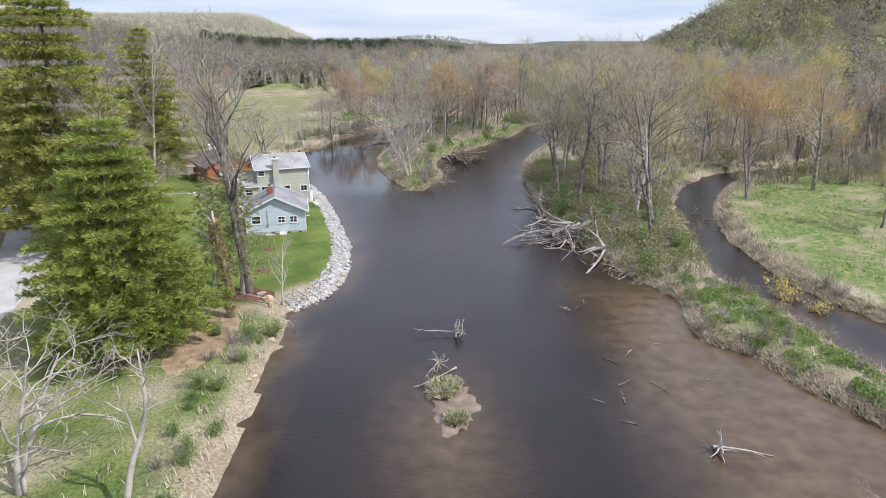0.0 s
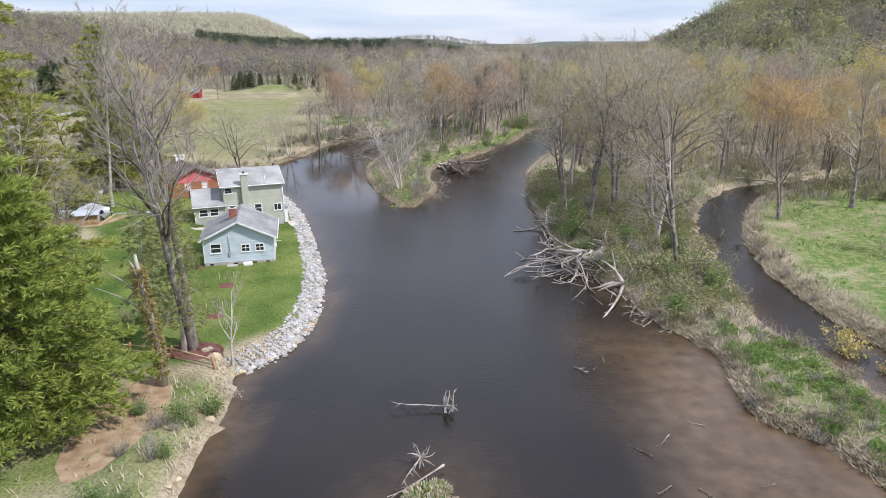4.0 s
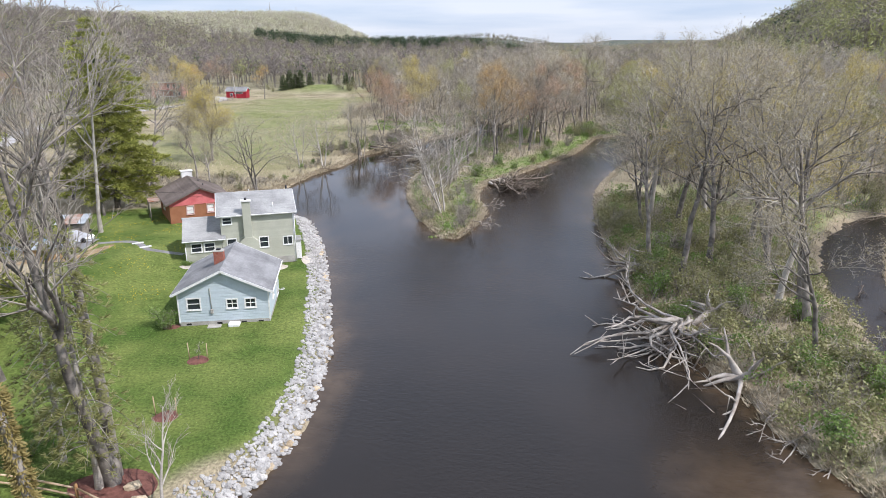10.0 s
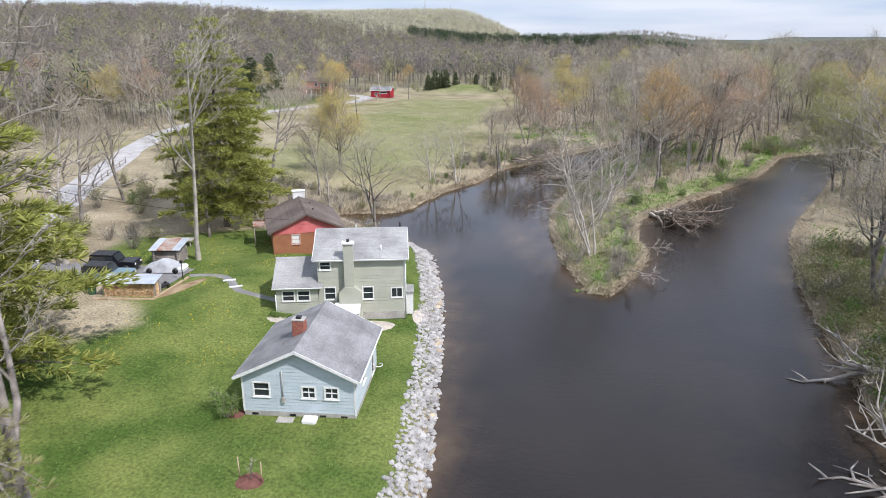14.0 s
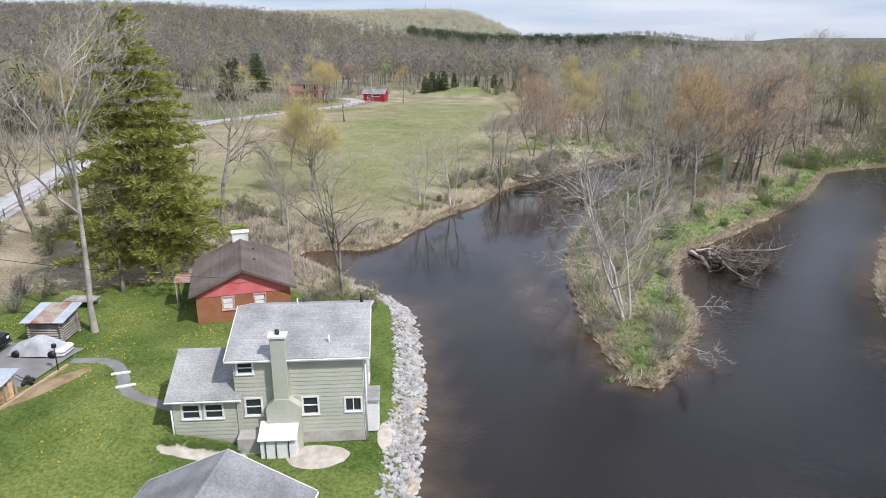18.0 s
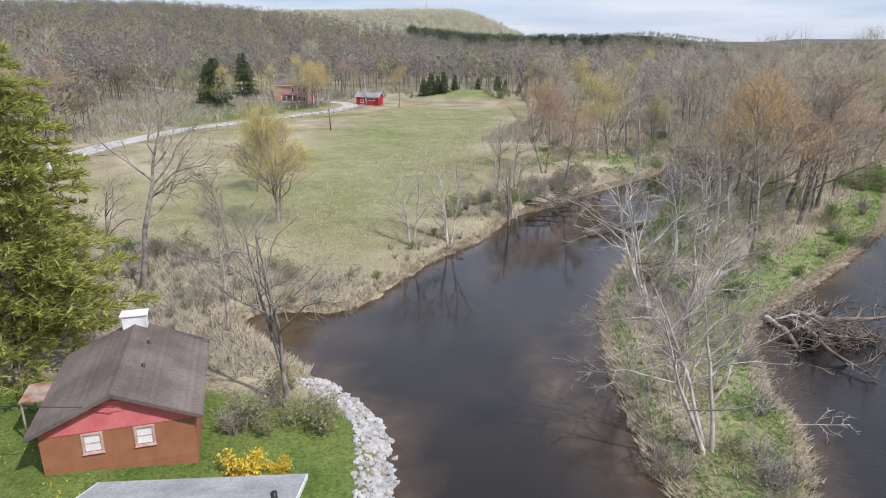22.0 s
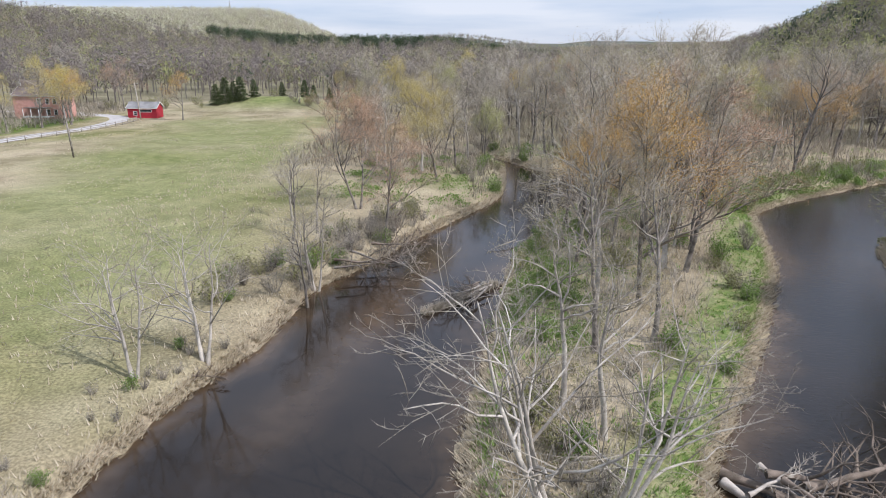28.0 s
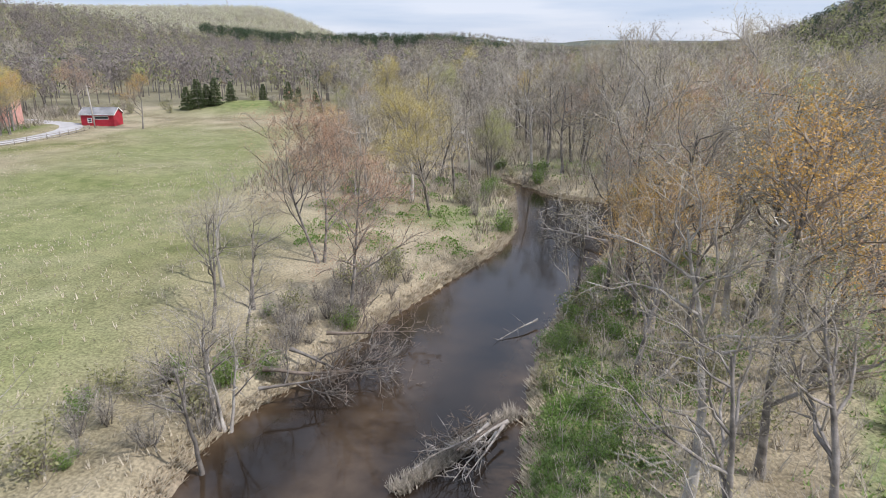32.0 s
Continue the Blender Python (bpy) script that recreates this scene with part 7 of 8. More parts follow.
fallen("drift_branch", 847, lying(-0.6, 127, 0.7, 5, 90), 4.2, M_DRIFT, "grey branch lying out over the river", levels=3, kids=2, spread=0.5, thin=0.03, up=0)
# side channel: fallen crown at the left bank, drift in mid-channel, poles across
for k, (sd, x, y, hd, h) in enumerate(((851, -27.5, 179, 5, 11), (852, -26.5, 182, -20, 10), (853, -24.5, 185, 10, 9), (854, -27, 176.5, 20, 8))):
    fallen("fallen_tree", sd, lying(x, y, 1.6, hd, 96, 60 * k), h, M_BARK if k % 2 else M_DRIFT_DARK, "fallen tree with tangled grey branches over the channel", levels=4, kids=4, spread=0.9, thin=0.02, gnarl=0.32, up=0)
fallen("drift_log", 861, lying(-8.6, 190.8, 0.5, 222, 92), 6.5, M_DRIFT, "pale log lying in the side channel", levels=2, kids=1, thin=0.03, spread=0.2, up=0)
fallen("drift_log", 862, lying(1.6, 213, 0.9, 128, 94), 15, M_DRIFT, "long pale trunk fallen across the side channel", levels=3, kids=2, thin=0.025, spread=0.5, up=0)
for k in range(8):
    r = random.Random(870 + k)
    fallen("jam_log", 870 + k, lying(-11.4 - r.uniform(0, 3.2), 177.0 - r.uniform(0, 3.6), 0.3 + 0.08 * k, 229 + r.uniform(-14, 14), r.uniform(89, 95), 50 * k), r.uniform(5, 9), M_DRIFT if k % 2 else M_DRIFT_DARK,
           "driftwood log in a bar of debris in mid-channel", "debris bar", levels=3, kids=2, thin=0.025, spread=0.4, up=0)
fallen("drift_branch", 880, lying(-33, 155.8, 0.5, -20, 92), 3.4, M_DRIFT_DARK, "dark stump washed up at the field bank", levels=3, kids=2, spread=0.6, thin=0.03, roots=True, up=0)
fallen("drift_branch", 881, lying(-15, 54.5, 0.6, -20, 92), 3.2, M_DRIFT, "bleached branch at the end of the stone bank", levels=3, kids=2, spread=0.5, thin=0.02, up=0)
fallen("drift_log", 882, lying(-18.5, 46.6, 0.95, -4, 91), 4.6, M_DRIFT, "bleached log lying on the needle-strewn bank", levels=2, kids=1, spread=0.3, thin=0.03, up=0)
random.seed(31)
for k in range(14):
    x, y = random.uniform(11, 24), random.uniform(38, 66)
    if near_bank(x, y) < -0.3:
        fallen("drift_stick", 890 + k, lying(x, y, 0.08, random.uniform(0, 360), 91), random.uniform(1.0, 2.6), M_DRIFT_DARK if k % 3 else M_DRIFT, "small branch stranded in the shallows", "stranded sticks", levels=2, kids=1, thin=0.03, spread=0.3, up=0)
for x, y in ((38.5, 97), (38.6, 90), (40, 63), (38.4, 108), (46, 116)):
    fallen("drift_branch", int(900 + x * 3 + y), lying(x, y, 0.4, random.uniform(120, 240), 92), random.uniform(2.5, 4.5), M_DRIFT_DARK, "dark driftwood in the side channel", levels=3, kids=2, thin=0.03, spread=0.5, up=0)

# dead trunk wrapped in brown ivy
snag = thing("dead_trunk", Matrix.Translation((-18.9, 54.2, ground_z(-18.9, 54.2) - 0.1)), "broken dead trunk wrapped in brown and green ivy", "tree")
v, f = [], []
spine = [Vector((0, 0, 0)), Vector((0.1, 0, 2.3)), Vector((-0.2, 0.1, 4.9)), Vector((-0.55, 0.1, 7.5)), Vector((-0.75, 0.15, 9.8))]
ring_tube(v, f, spine, [0.38, 0.25, 0.21, 0.18, 0.10], 9, cap=True)
soup("trunk", v, f, M_PALE, snag)
for a, b, q in (((-0.35, 0.1, 6.4), (-3.4, 0.6, 8.6), 0.08), ((-0.25, 0.1, 5.4), (-3.8, 0.2, 7.4), 0.06), ((-0.55, 0.1, 7.5), (-1.2, 0.1, 9.4), 0.13)):
    v, f = [], []
    a, b = Vector(a), Vector(b)
    ring_tube(v, f, [a, a.lerp(b, 0.5) + Vector((0, 0, 0.3)), b], [q, q * 0.7, q * 0.35], 6)
    soup("limb", v, f, M_DRIFT, snag)
r = random.Random(77)
v, f = [], []
for _ in range(900):
    t = r.uniform(0.35, 3.6)
    i = min(int(t), 3)
    c = spine[i].lerp(spine[i + 1], t - i)
    a = r.uniform(0, 6.28)
    c = c + Vector((math.cos(a), math.sin(a), 0)) * r.uniform(0.22, 0.36)
    tuft_at(v, f, c, Vector((math.cos(a), math.sin(a), r.uniform(-0.6, 0.3))), r.uniform(0.2, 0.38), r, 3)
soup("ivy", v, f, leafy("ivy_brown", (0.24, 0.20, 0.07), (0.42, 0.34, 0.14)), snag, smooth=False)

# islets
def tussock(x, y, s, seed, green=0.5):
    """A clump of grass on a low hummock."""
    r = random.Random(seed)
    ob = thing("grass_islet", Matrix.Translation((x, y, max(0.0, ground_z(x, y)))), "low muddy hummock with tan and green grass in the river", "islet", "islets")
    v, f = [], []
    n = 18
    v.append((0, 0, 0.5 * s))
    for q, z in ((0.5, 0.42), (0.85, 0.2), (1.15, -0.12)):
        for i in range(n):
            a = 6.2832 * i / n
            w = q * s * (1 + 0.16 * math.sin(2 * a + seed) + 0.08 * math.sin(5 * a + seed))
            v.append((w * math.cos(a), w * math.sin(a) * 1.25, z * s))
    for i in range(n):
        j = (i + 1) % n
        f.append((0, 1 + i, 1 + j))
        for k in range(2):
            f.append((1 + k * n + i, 1 + (k + 1) * n + i, 1 + (k + 1) * n + j, 1 + k * n + j))
    soup("hummock", v, f, M_MUD, ob)
    for name, leaf, count in (("dry_tuft", M_DRYGRASS, int(220 * s)), ("green_tuft", M_GREENGRASS, int(220 * s * green))):
        v, f = [], []
        for _ in range(count):
            a, q = r.uniform(0, 6.28), s * math.sqrt(r.random()) * 0.95
            c = Vector((q * math.cos(a), q * math.sin(a) * 1.2, 0.42 * s * (1 - (q / s) ** 2 * 0.6)))
            tuft_at(v, f, c, Vector((math.cos(a) * q / s, math.sin(a) * q / s, 0.9)), r.uniform(0.25, 0.5), r, 4)
        soup(name, v, f, leaf, ob, smooth=False)


M_MUD = surface("river_mud", (0.16, 0.12, 0.09), (0.27, 0.215, 0.165), 0.9, 0.85, 0.4)
tussock(0.0, 42.6, 1.15, 1)
tussock(0.9, 38.8, 0.7, 2)
tussock(0.6, 43.4, 0.7, 5)


M_MUDWET = surface("wet_gravel", (0.055, 0.042, 0.032), (0.125, 0.098, 0.075), 0.8, 0.6, 0.6, fine=8)


def mud_bar(name, cx, cy, rx, ry, turn, label, seed, material=None, lift=1.0):
    r = random.Random(seed)
    v, f = [(cx, cy, 0.10 * lift)], []
    n = 40
    for ring, z in ((0.55, 0.085 * lift), (0.85, 0.05 * lift), (1.0, -0.05)):
        for i in range(n):
            a = 6.2832 * i / n
            q = ring * (1 + 0.14 * math.sin(3 * a + seed) + 0.09 * math.sin(7 * a + 2 * seed) + 0.10 * math.sin(13 * a + 3 * seed) + r.uniform(-0.08, 0.08))
            ex, ey = rx * q * math.cos(a), ry * q * math.sin(a)
            v.append((cx + ex * math.cos(turn) - ey * math.sin(turn), cy + ex * math.sin(turn) + ey * math.cos(turn), z + r.uniform(-0.03, 0.03)))
    for i in range(n):
        j = (i + 1) % n
        f.append((0, 1 + i, 1 + j))
        for k in range(2):
            f.append((1 + k * n + i, 1 + (k + 1) * n + i, 1 + (k + 1) * n + j, 1 + k * n + j))
    return tagged(soup(name, v, f, material or M_MUD), label, "mud bar", kind="structure")


mud_bar("mud_bar_1", 0.7, 40.6, 1.7, 3.6, 0.05, "wet mud bar round the grass islets", 1)
mud_bar("mud_bar_2", -14.4, 172.9, 0.55, 5.4, -0.7, "debris-strewn mud bar in the side channel", 3, M_MUDWET, 0.6)

# ---- grass and stones ----
def blades(name, seed, count, xs, ys, weight, size, material, label, per=3, wide=0.06, bend=0.5):
    """Many grass blades over a patch; weight(x, y, d) gives how likely one stands there."""
    rg = np.random.default_rng(seed)
    x, y = rg.uniform(*xs, count), rg.uniform(*ys, count)
    i = np.clip(np.searchsorted(GX, x) - 1, 0, len(GX) - 2)
    j = np.clip(np.searchsorted(GY, y) - 1, 0, len(GY) - 2)
    u, w = (x - GX[i]) / (GX[i + 1] - GX[i]), (y - GY[j]) / (GY[j + 1] - GY[j])
    d = (MD[j, i] * (1 - u) + MD[j, i + 1] * u) * (1 - w) + (MD[j + 1, i] * (1 - u) + MD[j + 1, i + 1] * u) * w
    z = (MZ[j, i] * (1 - u) + MZ[j, i + 1] * u) * (1 - w) + (MZ[j + 1, i] * (1 - u) + MZ[j + 1, i + 1] * u) * w
    keep = rg.random(count) < weight(x, y, d)
    x, y, z = x[keep], y[keep], np.where(d < 0, 0.06, z)[keep]
    n = len(x)
    a = rg.uniform(0, 6.283, (n, per))
    ln = size * rg.uniform(0.5, 1.3, (n, per))
    base = np.stack([x, y, z - 0.03], -1)[:, None, :] + np.stack([rg.normal(0, 0.12, (n, per)), rg.normal(0, 0.12, (n, per)), np.zeros((n, per))], -1)
    tip = base + np.stack([ln * bend * np.cos(a), ln * bend * np.sin(a), ln * 0.9], -1)
    side = np.stack([-np.sin(a), np.cos(a), np.zeros_like(a)], -1) * wide
    co = np.stack([base - side, base + side, tip], 2).reshape(-1, 3).astype(np.float32)
    me = bpy.data.meshes.new(name)
    me.vertices.add(len(co))
    me.vertices.foreach_set("co", co.ravel())
    me.loops.add(len(co))
    me.loops.foreach_set("vertex_index", np.arange(len(co), dtype=np.int32))
    me.polygons.add(len(co) // 3)
    me.polygons.foreach_set("loop_start", np.arange(0, len(co), 3, dtype=np.int32))
    me.update(calc_edges=True)
    me.materials.append(material)
    return tagged(new(name, me), label, "grass", kind="stuff")


def edge_grass(name, seed, line, lo, hi, clumps, material, label, size=0.5, per=6, off=(-0.25, 0.9)):
    """Grass that hangs over the water's edge along a bank line; the land lies on the line's left or right, whichever is higher."""
    rg = np.random.default_rng(seed)
    pts = smooth_line(line, 0.6)
    pts = pts[(pts[:, 1] > lo) & (pts[:, 1] < hi)]
    k = rg.integers(1, len(pts) - 1, clumps)
    t = pts[k + 1] - pts[k - 1]
    t = t / (np.linalg.norm(t, axis=1, keepdims=True) + 1e-9)
    nrm = np.stack([-t[:, 1], t[:, 0]], -1)
    test = pts[k] + nrm * 2.5
    flip = np.array([1.0 if near_bank(a, b) > 0 else -1.0 for a, b in test])
    p = pts[k] + nrm * (flip * rg.uniform(*off, clumps))[:, None] + rg.normal(0, 0.12, (clumps, 2))
    z = np.array([max(ground_z(a, b), 0.02) for a, b in p])
    out = -nrm * flip[:, None]
    a = rg.uniform(0, 6.283, (clumps, per))
    ln = size * rg.uniform(0.5, 1.4, (clumps, per))
    base = np.concatenate([p, z[:, None] - 0.03], 1)[:, None, :] + np.stack([rg.normal(0, 0.14, (clumps, per)), rg.normal(0, 0.14, (clumps, per)), np.zeros((clumps, per))], -1)
    lean = np.stack([np.cos(a) * 0.5 + out[:, :1] * 0.5, np.sin(a) * 0.5 + out[:, 1:] * 0.5], -1)
    tip = base + np.concatenate([lean * ln[..., None], (ln * 0.7)[..., None]], -1)
    side = np.stack([-np.sin(a), np.cos(a), np.zeros_like(a)], -1) * 0.05
    co = np.stack([base - side, base + side, tip], 2).reshape(-1, 3).astype(np.float32)
    me = bpy.data.meshes.new(name)
    me.vertices.add(len(co))
    me.vertices.foreach_set("co", co.ravel())
    me.loops.add(len(co))
    me.loops.foreach_set("vertex_index", np.arange(len(co), dtype=np.int32))
    me.polygons.add(len(co) // 3)
    me.polygons.foreach_set("loop_start", np.arange(0, len(co), 3, dtype=np.int32))
    me.update(calc_edges=True)
    me.materials.append(material)
    return tagged(new(name, me), label, "grass", kind="stuff")


edge_grass("field_edge_grass", 1, LEFT_BANK, 124, 300, 4200, M_DRYGRASS, "dead grass hanging over the field bank")
edge_grass("peninsula_edge_grass", 2, PENINSULA, 110, 260, 6500, M_DRYGRASS, "dead grass hanging over the peninsula's bank")
edge_grass("island_edge_grass", 3, RIGHT_BANK, 30, 200, 3800, M_DRYGRASS, "dead grass along the island's shore", 0.45)
edge_grass("peninsula_edge_plants", 4, PENINSULA, 112, 230, 2600, M_GREENGRASS, "green plants at the peninsula's edge", 0.4, 5, (0.6, 2.0))
edge_grass("channel_edge_grass", 5, SIDE_RIGHT, 40, 126, 2600, M_DRYGRASS, "dead grass along the side channel", 0.5, 6, (-0.2, 1.6))
M_BRUSH = leafy("brush_twigs", (0.20, 0.17, 0.125), (0.46, 0.41, 0.33), through=0.1)


def not_yard(x, y):
    return step01(0.3, 1.5, inside_and_distance(x, y, YARD))


blades("dry_bank_grass", 1, 90000, (-60, 62), (26, 262), lambda x, y, d: (d > 0.15) * (0.10 + 0.8 * step01(5, 0.5, d)) * not_yard(x, y) * (1 - 0.85 * green_shore(x, y)), 0.55, M_DRYGRASS, "tan dead grass along the river banks", 3, 0.045)
blades("green_bank_plants", 2, 60000, (-20, 95), (40, 270), lambda x, y, d: (d > 0.5) * np.clip(0.15 + 0.8 * ripple(x, y, 11, 2.0) + 0.3 * ripple(x, y, 4.0) + green_shore(x, y) + np.exp(-((x + 8) / 4) ** 2 - ((y - 182) / 16) ** 2), 0, 1) * not_yard(x, y), 0.34, M_GREENGRASS, "fresh green plants on the river banks", 3, 0.07, 0.8)
blades("lawn_grass", 3, 16000, (-58, -10), (55, 121), lambda x, y, d: (d > 1.8) * (1 - not_yard(x, y)), 0.09, M_GREENGRASS, "mown lawn grass", 3, 0.03, 0.9)
blades("meadow_tufts", 4, 36000, (-120, -30), (132, 330), lambda x, y, d: (d > 3) * np.clip(0.3 + 0.9 * ripple(x, y, 17, 4.0), 0, 1), 0.22, M_DRYGRASS, "dry tufts in the meadow", 2, 0.06)
blades("wood_brush", 6, 16000, (-14, 150), (206, 430), lambda x, y, d: (d > 1.0) * 0.9, 2.6, M_BRUSH, "leafless brush and saplings under the trees", 5, 0.05, 0.55)
blades("east_brush", 7, 6500, (28, 125), (112, 206), lambda x, y, d: (d > 1.0) * step01(30, 36, x + 0.3 * (y - 112)) * 0.9, 2.2, M_BRUSH, "leafless brush under the riverside trees", 5, 0.05, 0.55)
blades("west_brush", 8, 9000, (-200, -122), (120, 345), lambda x, y, d: 0.9 + 0 * x, 2.4, M_BRUSH, "leafless brush along the wood's edge", 5, 0.05, 0.55)
blades("bank_brush", 9, 7000, (-64, -36), (121, 143), lambda x, y, d: (d > 0.8) * 0.5, 0.9, M_BRUSH, "tangled dry brush beside the field", 4, 0.03, 0.7)
blades("grove_brush", 10, 4000, (-48, -8), (230, 335), lambda x, y, d: (d > 1.0) * 0.8, 2.2, M_BRUSH, "leafless brush beside the side channel", 5, 0.05, 0.55)
blades("peninsula_brush", 11, 5200, (-13, 22), (124, 206), lambda x, y, d: (d > 1.2) * (x < 0 + 0.5 * (y - 130)) * (1 - green_shore(x, y)) * 0.8, 1.5, M_BRUSH, "leafless brush under the peninsula's trees", 5, 0.03, 0.6)
blades("island_brush", 12, 4200, (13, 40), (60, 134), lambda x, y, d: (d > 0.6) * 0.8, 1.3, M_BRUSH, "dry stalks among the island's shrubs", 5, 0.025, 0.6)


def leaf_mounds(name, seed, count, xs, ys, test, material, label, high=(0.8, 1.9), wide=(0.8, 1.7), per=230, size=0.11, bank=0.4):
    """Undergrowth: leaves spread over the crowns of many low bushes."""
    rg = np.random.default_rng(seed)
    rn = random.Random(seed)
    spots = []
    for _ in range(count * 30):
        x, y = rn.uniform(*xs), rn.uniform(*ys)
        if len(spots) < count and near_bank(x, y) > bank and test(x, y):
            spots.append((x, y, ground_z(x, y)))
    c = np.array(spots)[:, None, :]
    n = len(spots)
    h, w = rg.uniform(*high, (n, 1)), rg.uniform(*wide, (n, 1))
    a, q = rg.uniform(0, 6.283, (n, per)), np.sqrt(rg.random((n, per)))
    lump = 1 + 0.25 * np.sin(3 * a + rg.uniform(0, 6, (n, 1)))
    z = h * np.sqrt(np.clip(1 - q ** 2, 0, 1)) * (1 - 0.75 * rg.random((n, per)) ** 2.2)
    p = c + np.stack([w * lump * q * np.cos(a), w * lump * q * np.sin(a), z + 0.05], -1)
    u = rg.normal(0, 1, (n, per, 3))
    u = u / np.linalg.norm(u, axis=-1, keepdims=True) * size * rg.uniform(0.6, 1.5, (n, per, 1))
    v = np.cross(u, rg.normal(0, 1, (n, per, 3)))
    v = v / np.linalg.norm(v, axis=-1, keepdims=True) * size * 0.6
    co = np.stack([p - u, p + v, p + u, p - v], 2).reshape(-1, 3).astype(np.float32)
    me = bpy.data.meshes.new(name)
    me.vertices.add(len(co))
    me.vertices.foreach_set("co", co.ravel())
    me.loops.add(len(co))
    me.loops.foreach_set("vertex_index", np.arange(len(co), dtype=np.int32))
    me.polygons.add(len(co) // 4)
    me.polygons.foreach_set("loop_start", np.arange(0, len(co), 4, dtype=np.int32))
    me.update(calc_edges=True)
    me.materials.append(material)
    return tagged(new(name, me), label, "undergrowth", kind="stuff")


leaf_mounds("island_undergrowth", 1, 260, (14, 35), (66, 132), lambda x, y: True, M_SHRUB_OL, "olive-green leafy undergrowth on the river island")
leaf_mounds("island_greenery", 2, 70, (14, 35), (66, 132), lambda x, y: True, M_SHRUB, "fresh green leafy undergrowth on the river island", (0.6, 1.6))
leaf_mounds("peninsula_greenery", 3, 110, (-13, 14), (160, 206), lambda x, y: x < -2 + 0.45 * (y - 165), M_SHRUB, "fresh green undergrowth below the peninsula's trees", (0.3, 1.0), per=150, size=0.09)
leaf_mounds("tip_greenery", 4, 40, (-9, 4), (112, 160), lambda x, y: True, M_SHRUB_OL, "olive undergrowth on the peninsula", (0.3, 0.9), per=130, size=0.08, bank=0.8)
leaf_mounds("far_bank_greenery", 5, 120, (18, 75), (204, 246), lambda x, y: near_bank(x, y) < 9, M_SHRUB, "green undergrowth along the far bank", (0.6, 1.8), per=130, size=0.14)
leaf_mounds("east_undergrowth", 6, 150, (34, 110), (112, 200), lambda x, y: True, M_SHRUB_OL, "olive undergrowth below the riverside trees", (0.6, 1.8), (0.9, 2.2), per=150, size=0.14)
leaf_mounds("channel_greenery", 7, 70, (-34, -6), (205, 250), lambda x, y: True, M_SHRUB, "green undergrowth beside the side channel", (0.4, 1.3), per=130, size=0.12)
blades("debris_twigs", 13, 9000, (-20, -9), (166, 180), lambda x, y, d: (np.abs((x + 14.4) * 0.765 - (y - 172.9) * 0.645) < 0.5) * (np.abs((x + 14.4) * 0.645 + (y - 172.9) * 0.765) < 5.4) * 1.0, 0.55, M_BRUSH, "matted dry twigs on the debris bar", 4, 0.03, 0.9)
leaf_mounds("bank_greenery", 8, 85, (-13, 2), (158, 200), lambda x, y: near_bank(x, y) < 8, M_SHRUB, "low fresh green plants along the side channel", (0.2, 0.6), (0.5, 1.1), per=110, size=0.08)
leaf_mounds("strip_plants", 9, 120, (22, 35), (36, 64), lambda x, y: True, M_SHRUB, "bright green low plants on the muddy spit", (0.15, 0.5), (0.4, 1.1), per=110, size=0.10, bank=1.6)
M_DANDELION = leafy("dandelion_yellow", (0.60, 0.45, 0.02), (0.70, 0.56, 0.04))
blades("dandelions", 5, 5200, (-56, -30), (84, 112), lambda x, y, d: (d > 2) * (1 - not_yard(x, y)) * np.clip(0.2 + ripple(x, y, 7, 1.0), 0, 1), 0.10, M_DANDELION, "yellow dandelions in the lawn", 2, 0.05, 1.0)

M_STONE = surface("riprap_limestone", (0.29, 0.28, 0.265), (0.49, 0.475, 0.45), 1.5, 0.9, 0.4, vary=0.18)
M_STONE_TAN = surface("boulder_tan", (0.40, 0.31, 0.20), (0.58, 0.48, 0.34), 1.2, 0.9, 0.4, vary=0.2)


def stone_shape(seed, s=1.0):
    r = random.Random(seed)
    bm = bmesh.new()
    bmesh.ops.create_icosphere(bm, subdivisions=1, radius=0.5)
    for v in bm.verts:
        v.co *= r.uniform(0.72, 1.12)
        v.co.x *= 1.25
        v.co.z *= 0.72
    return bm


def stone_mesh(seed, material):
    me = bpy.data.meshes.new("stone")
    bm = stone_shape(seed)
    bm.to_mesh(me)
    bm.free()
    me.materials.append(material)
    return me


STONES = [stone_mesh(40 + i, M_STONE) for i in range(6)]
BOULDERS = [stone_mesh(60 + i, M_STONE_TAN) for i in range(3)]
riprap = thing("riprap_bank", Matrix.Identity(4), "bank revetment of broken pale limestone at the water's edge", "stone bank", kind="structure")
rr = random.Random(9)
edge = smooth_line(LEFT_BANK, 0.5)
edge = edge[(edge[:, 1] > 57) & (edge[:, 1] < 124) & (edge[:, 0] > -33)]
near_stones, far_v, far_f = 0, [], []
shapes = []
for s in range(5):
    b = stone_shape(90 + s)
    shapes.append((np.array([v.co[:] for v in b.verts]), [[v.index for v in q.verts] for q in b.faces]))
    b.free()
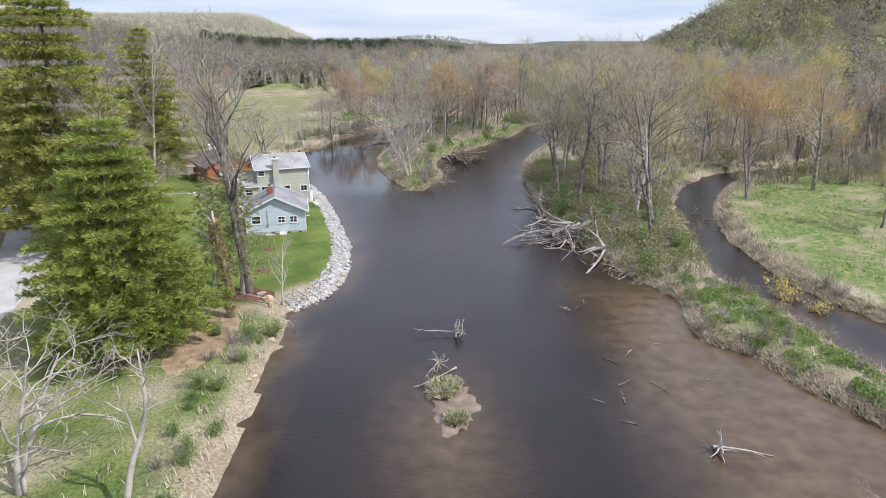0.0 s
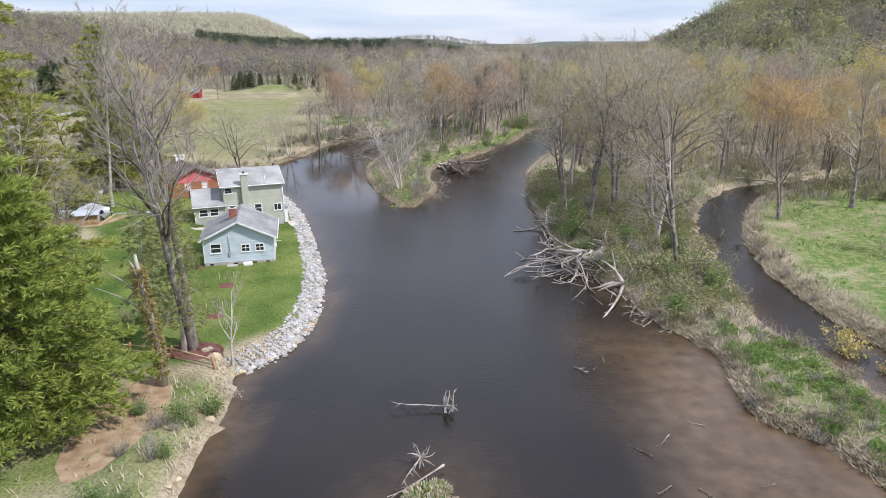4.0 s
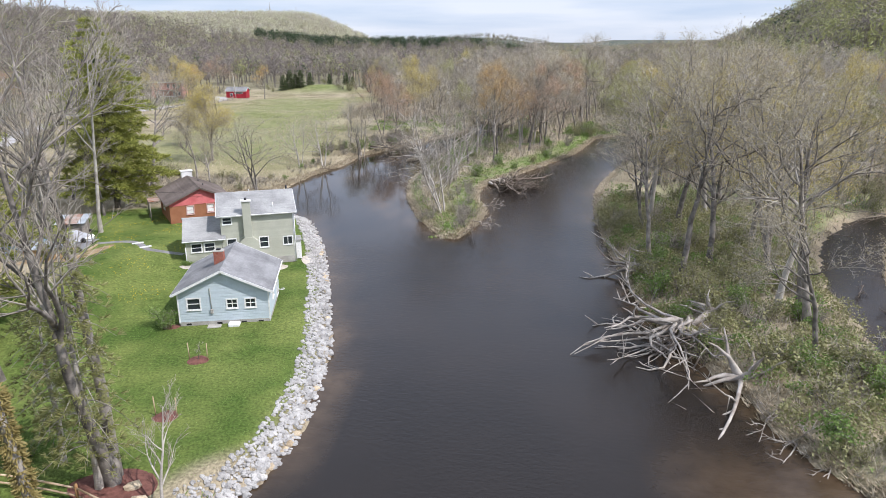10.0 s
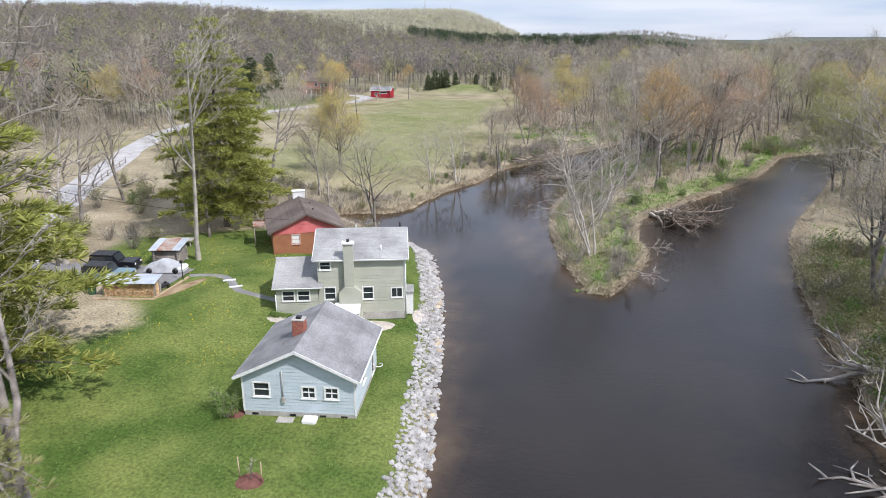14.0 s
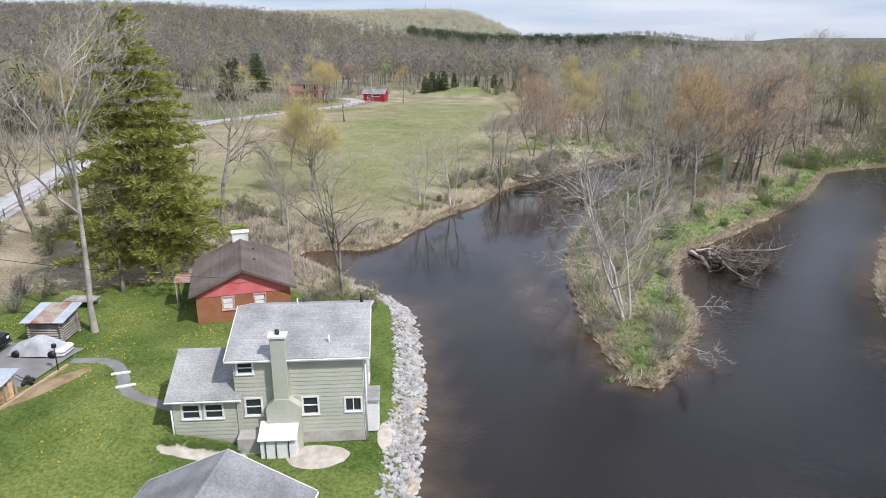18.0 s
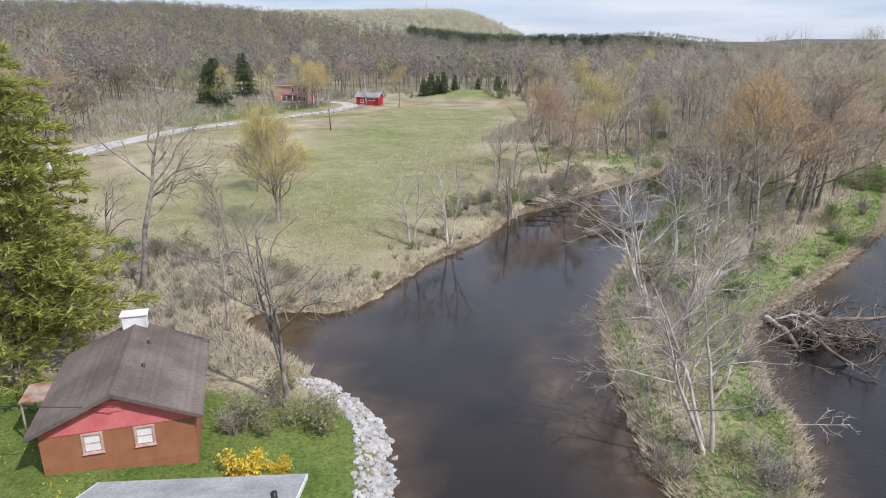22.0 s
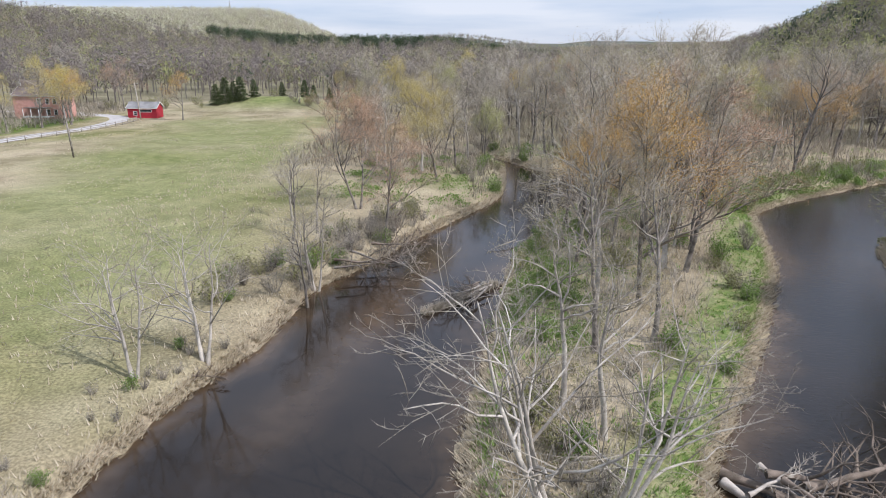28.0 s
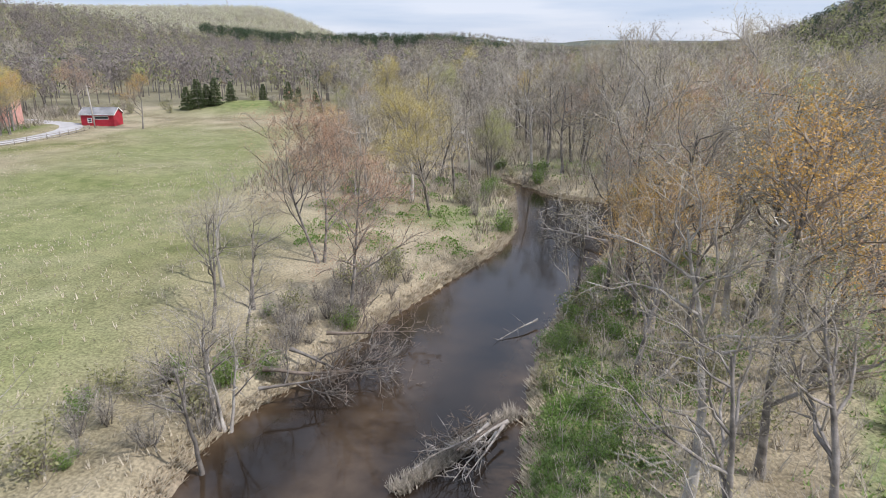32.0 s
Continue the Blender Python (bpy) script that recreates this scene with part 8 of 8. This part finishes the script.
for k in range(3900):
    e = rr.randrange(1, len(edge) - 1)
    t = edge[e + 1] - edge[e - 1]
    t = t / (np.linalg.norm(t) + 1e-9)
    o = rr.uniform(-0.4, 1.7)
    x, y = edge[e][0] - t[1] * o + rr.uniform(-0.2, 0.2), edge[e][1] + t[0] * o + rr.uniform(-0.2, 0.2)
    sz = rr.uniform(0.16, 0.42) * (1.3 if o < 0.6 else 1)
    z = max(ground_z(x, y), -0.06) + 0.1 * sz
    m = Matrix.Translation((x, y, z)) @ Euler((rr.uniform(-0.5, 0.5), rr.uniform(-0.5, 0.5), rr.uniform(0, 6.28))).to_matrix().to_4x4() @ Matrix.Scale(sz, 4)
    if near_stones < 290 and (y < 72 or (y > 90 and rr.random() < 0.04)):
        st = new("stone", rr.choice(STONES))
        st.parent = riprap
        st.matrix_local = m
        near_stones += 1
    else:
        sv, sf = rr.choice(shapes)
        mm = np.array(m)
        n = len(far_v)
        far_v += [tuple(q) for q in (sv @ mm[:3, :3].T + mm[:3, 3])]
        far_f += [tuple(i + n for i in q) for q in sf]
rest = soup("broken_stones", far_v, far_f, M_STONE, riprap, "further broken limestone", smooth=False)
tagged(rest, kind="stuff")
for k in range(46):
    e = rr.randrange(1, len(edge) - 1)
    t = edge[e + 1] - edge[e - 1]
    t = t / (np.linalg.norm(t) + 1e-9)
    o = rr.uniform(-0.15, 0.25)
    x, y = edge[e][0] - t[1] * o, edge[e][1] + t[0] * o
    b = new("boulder", rr.choice(BOULDERS))
    b.parent = riprap
    b.matrix_local = Matrix.Translation((x, y, 0.0)) @ Matrix.Rotation(rr.uniform(0, 6.28), 4, "Z") @ Matrix.Scale(rr.uniform(0.45, 0.85), 4)
for x, y, s in ((-17.6, 59.6, 0.9), (-16.6, 58.4, 1.2), (-14.4, 50.6, 0.8), (-14.2, 44.4, 0.5), (-14.3, 43.6, 0.5), (-14.8, 51.4, 0.5)):
    b = tagged(new("boulder", rr.choice(BOULDERS)), "rounded tan boulder near the water", "stone", "boulders")
    b.matrix_world = Matrix.Translation((x, y, ground_z(x, y) + 0.1 * s)) @ Matrix.Scale(s, 4)
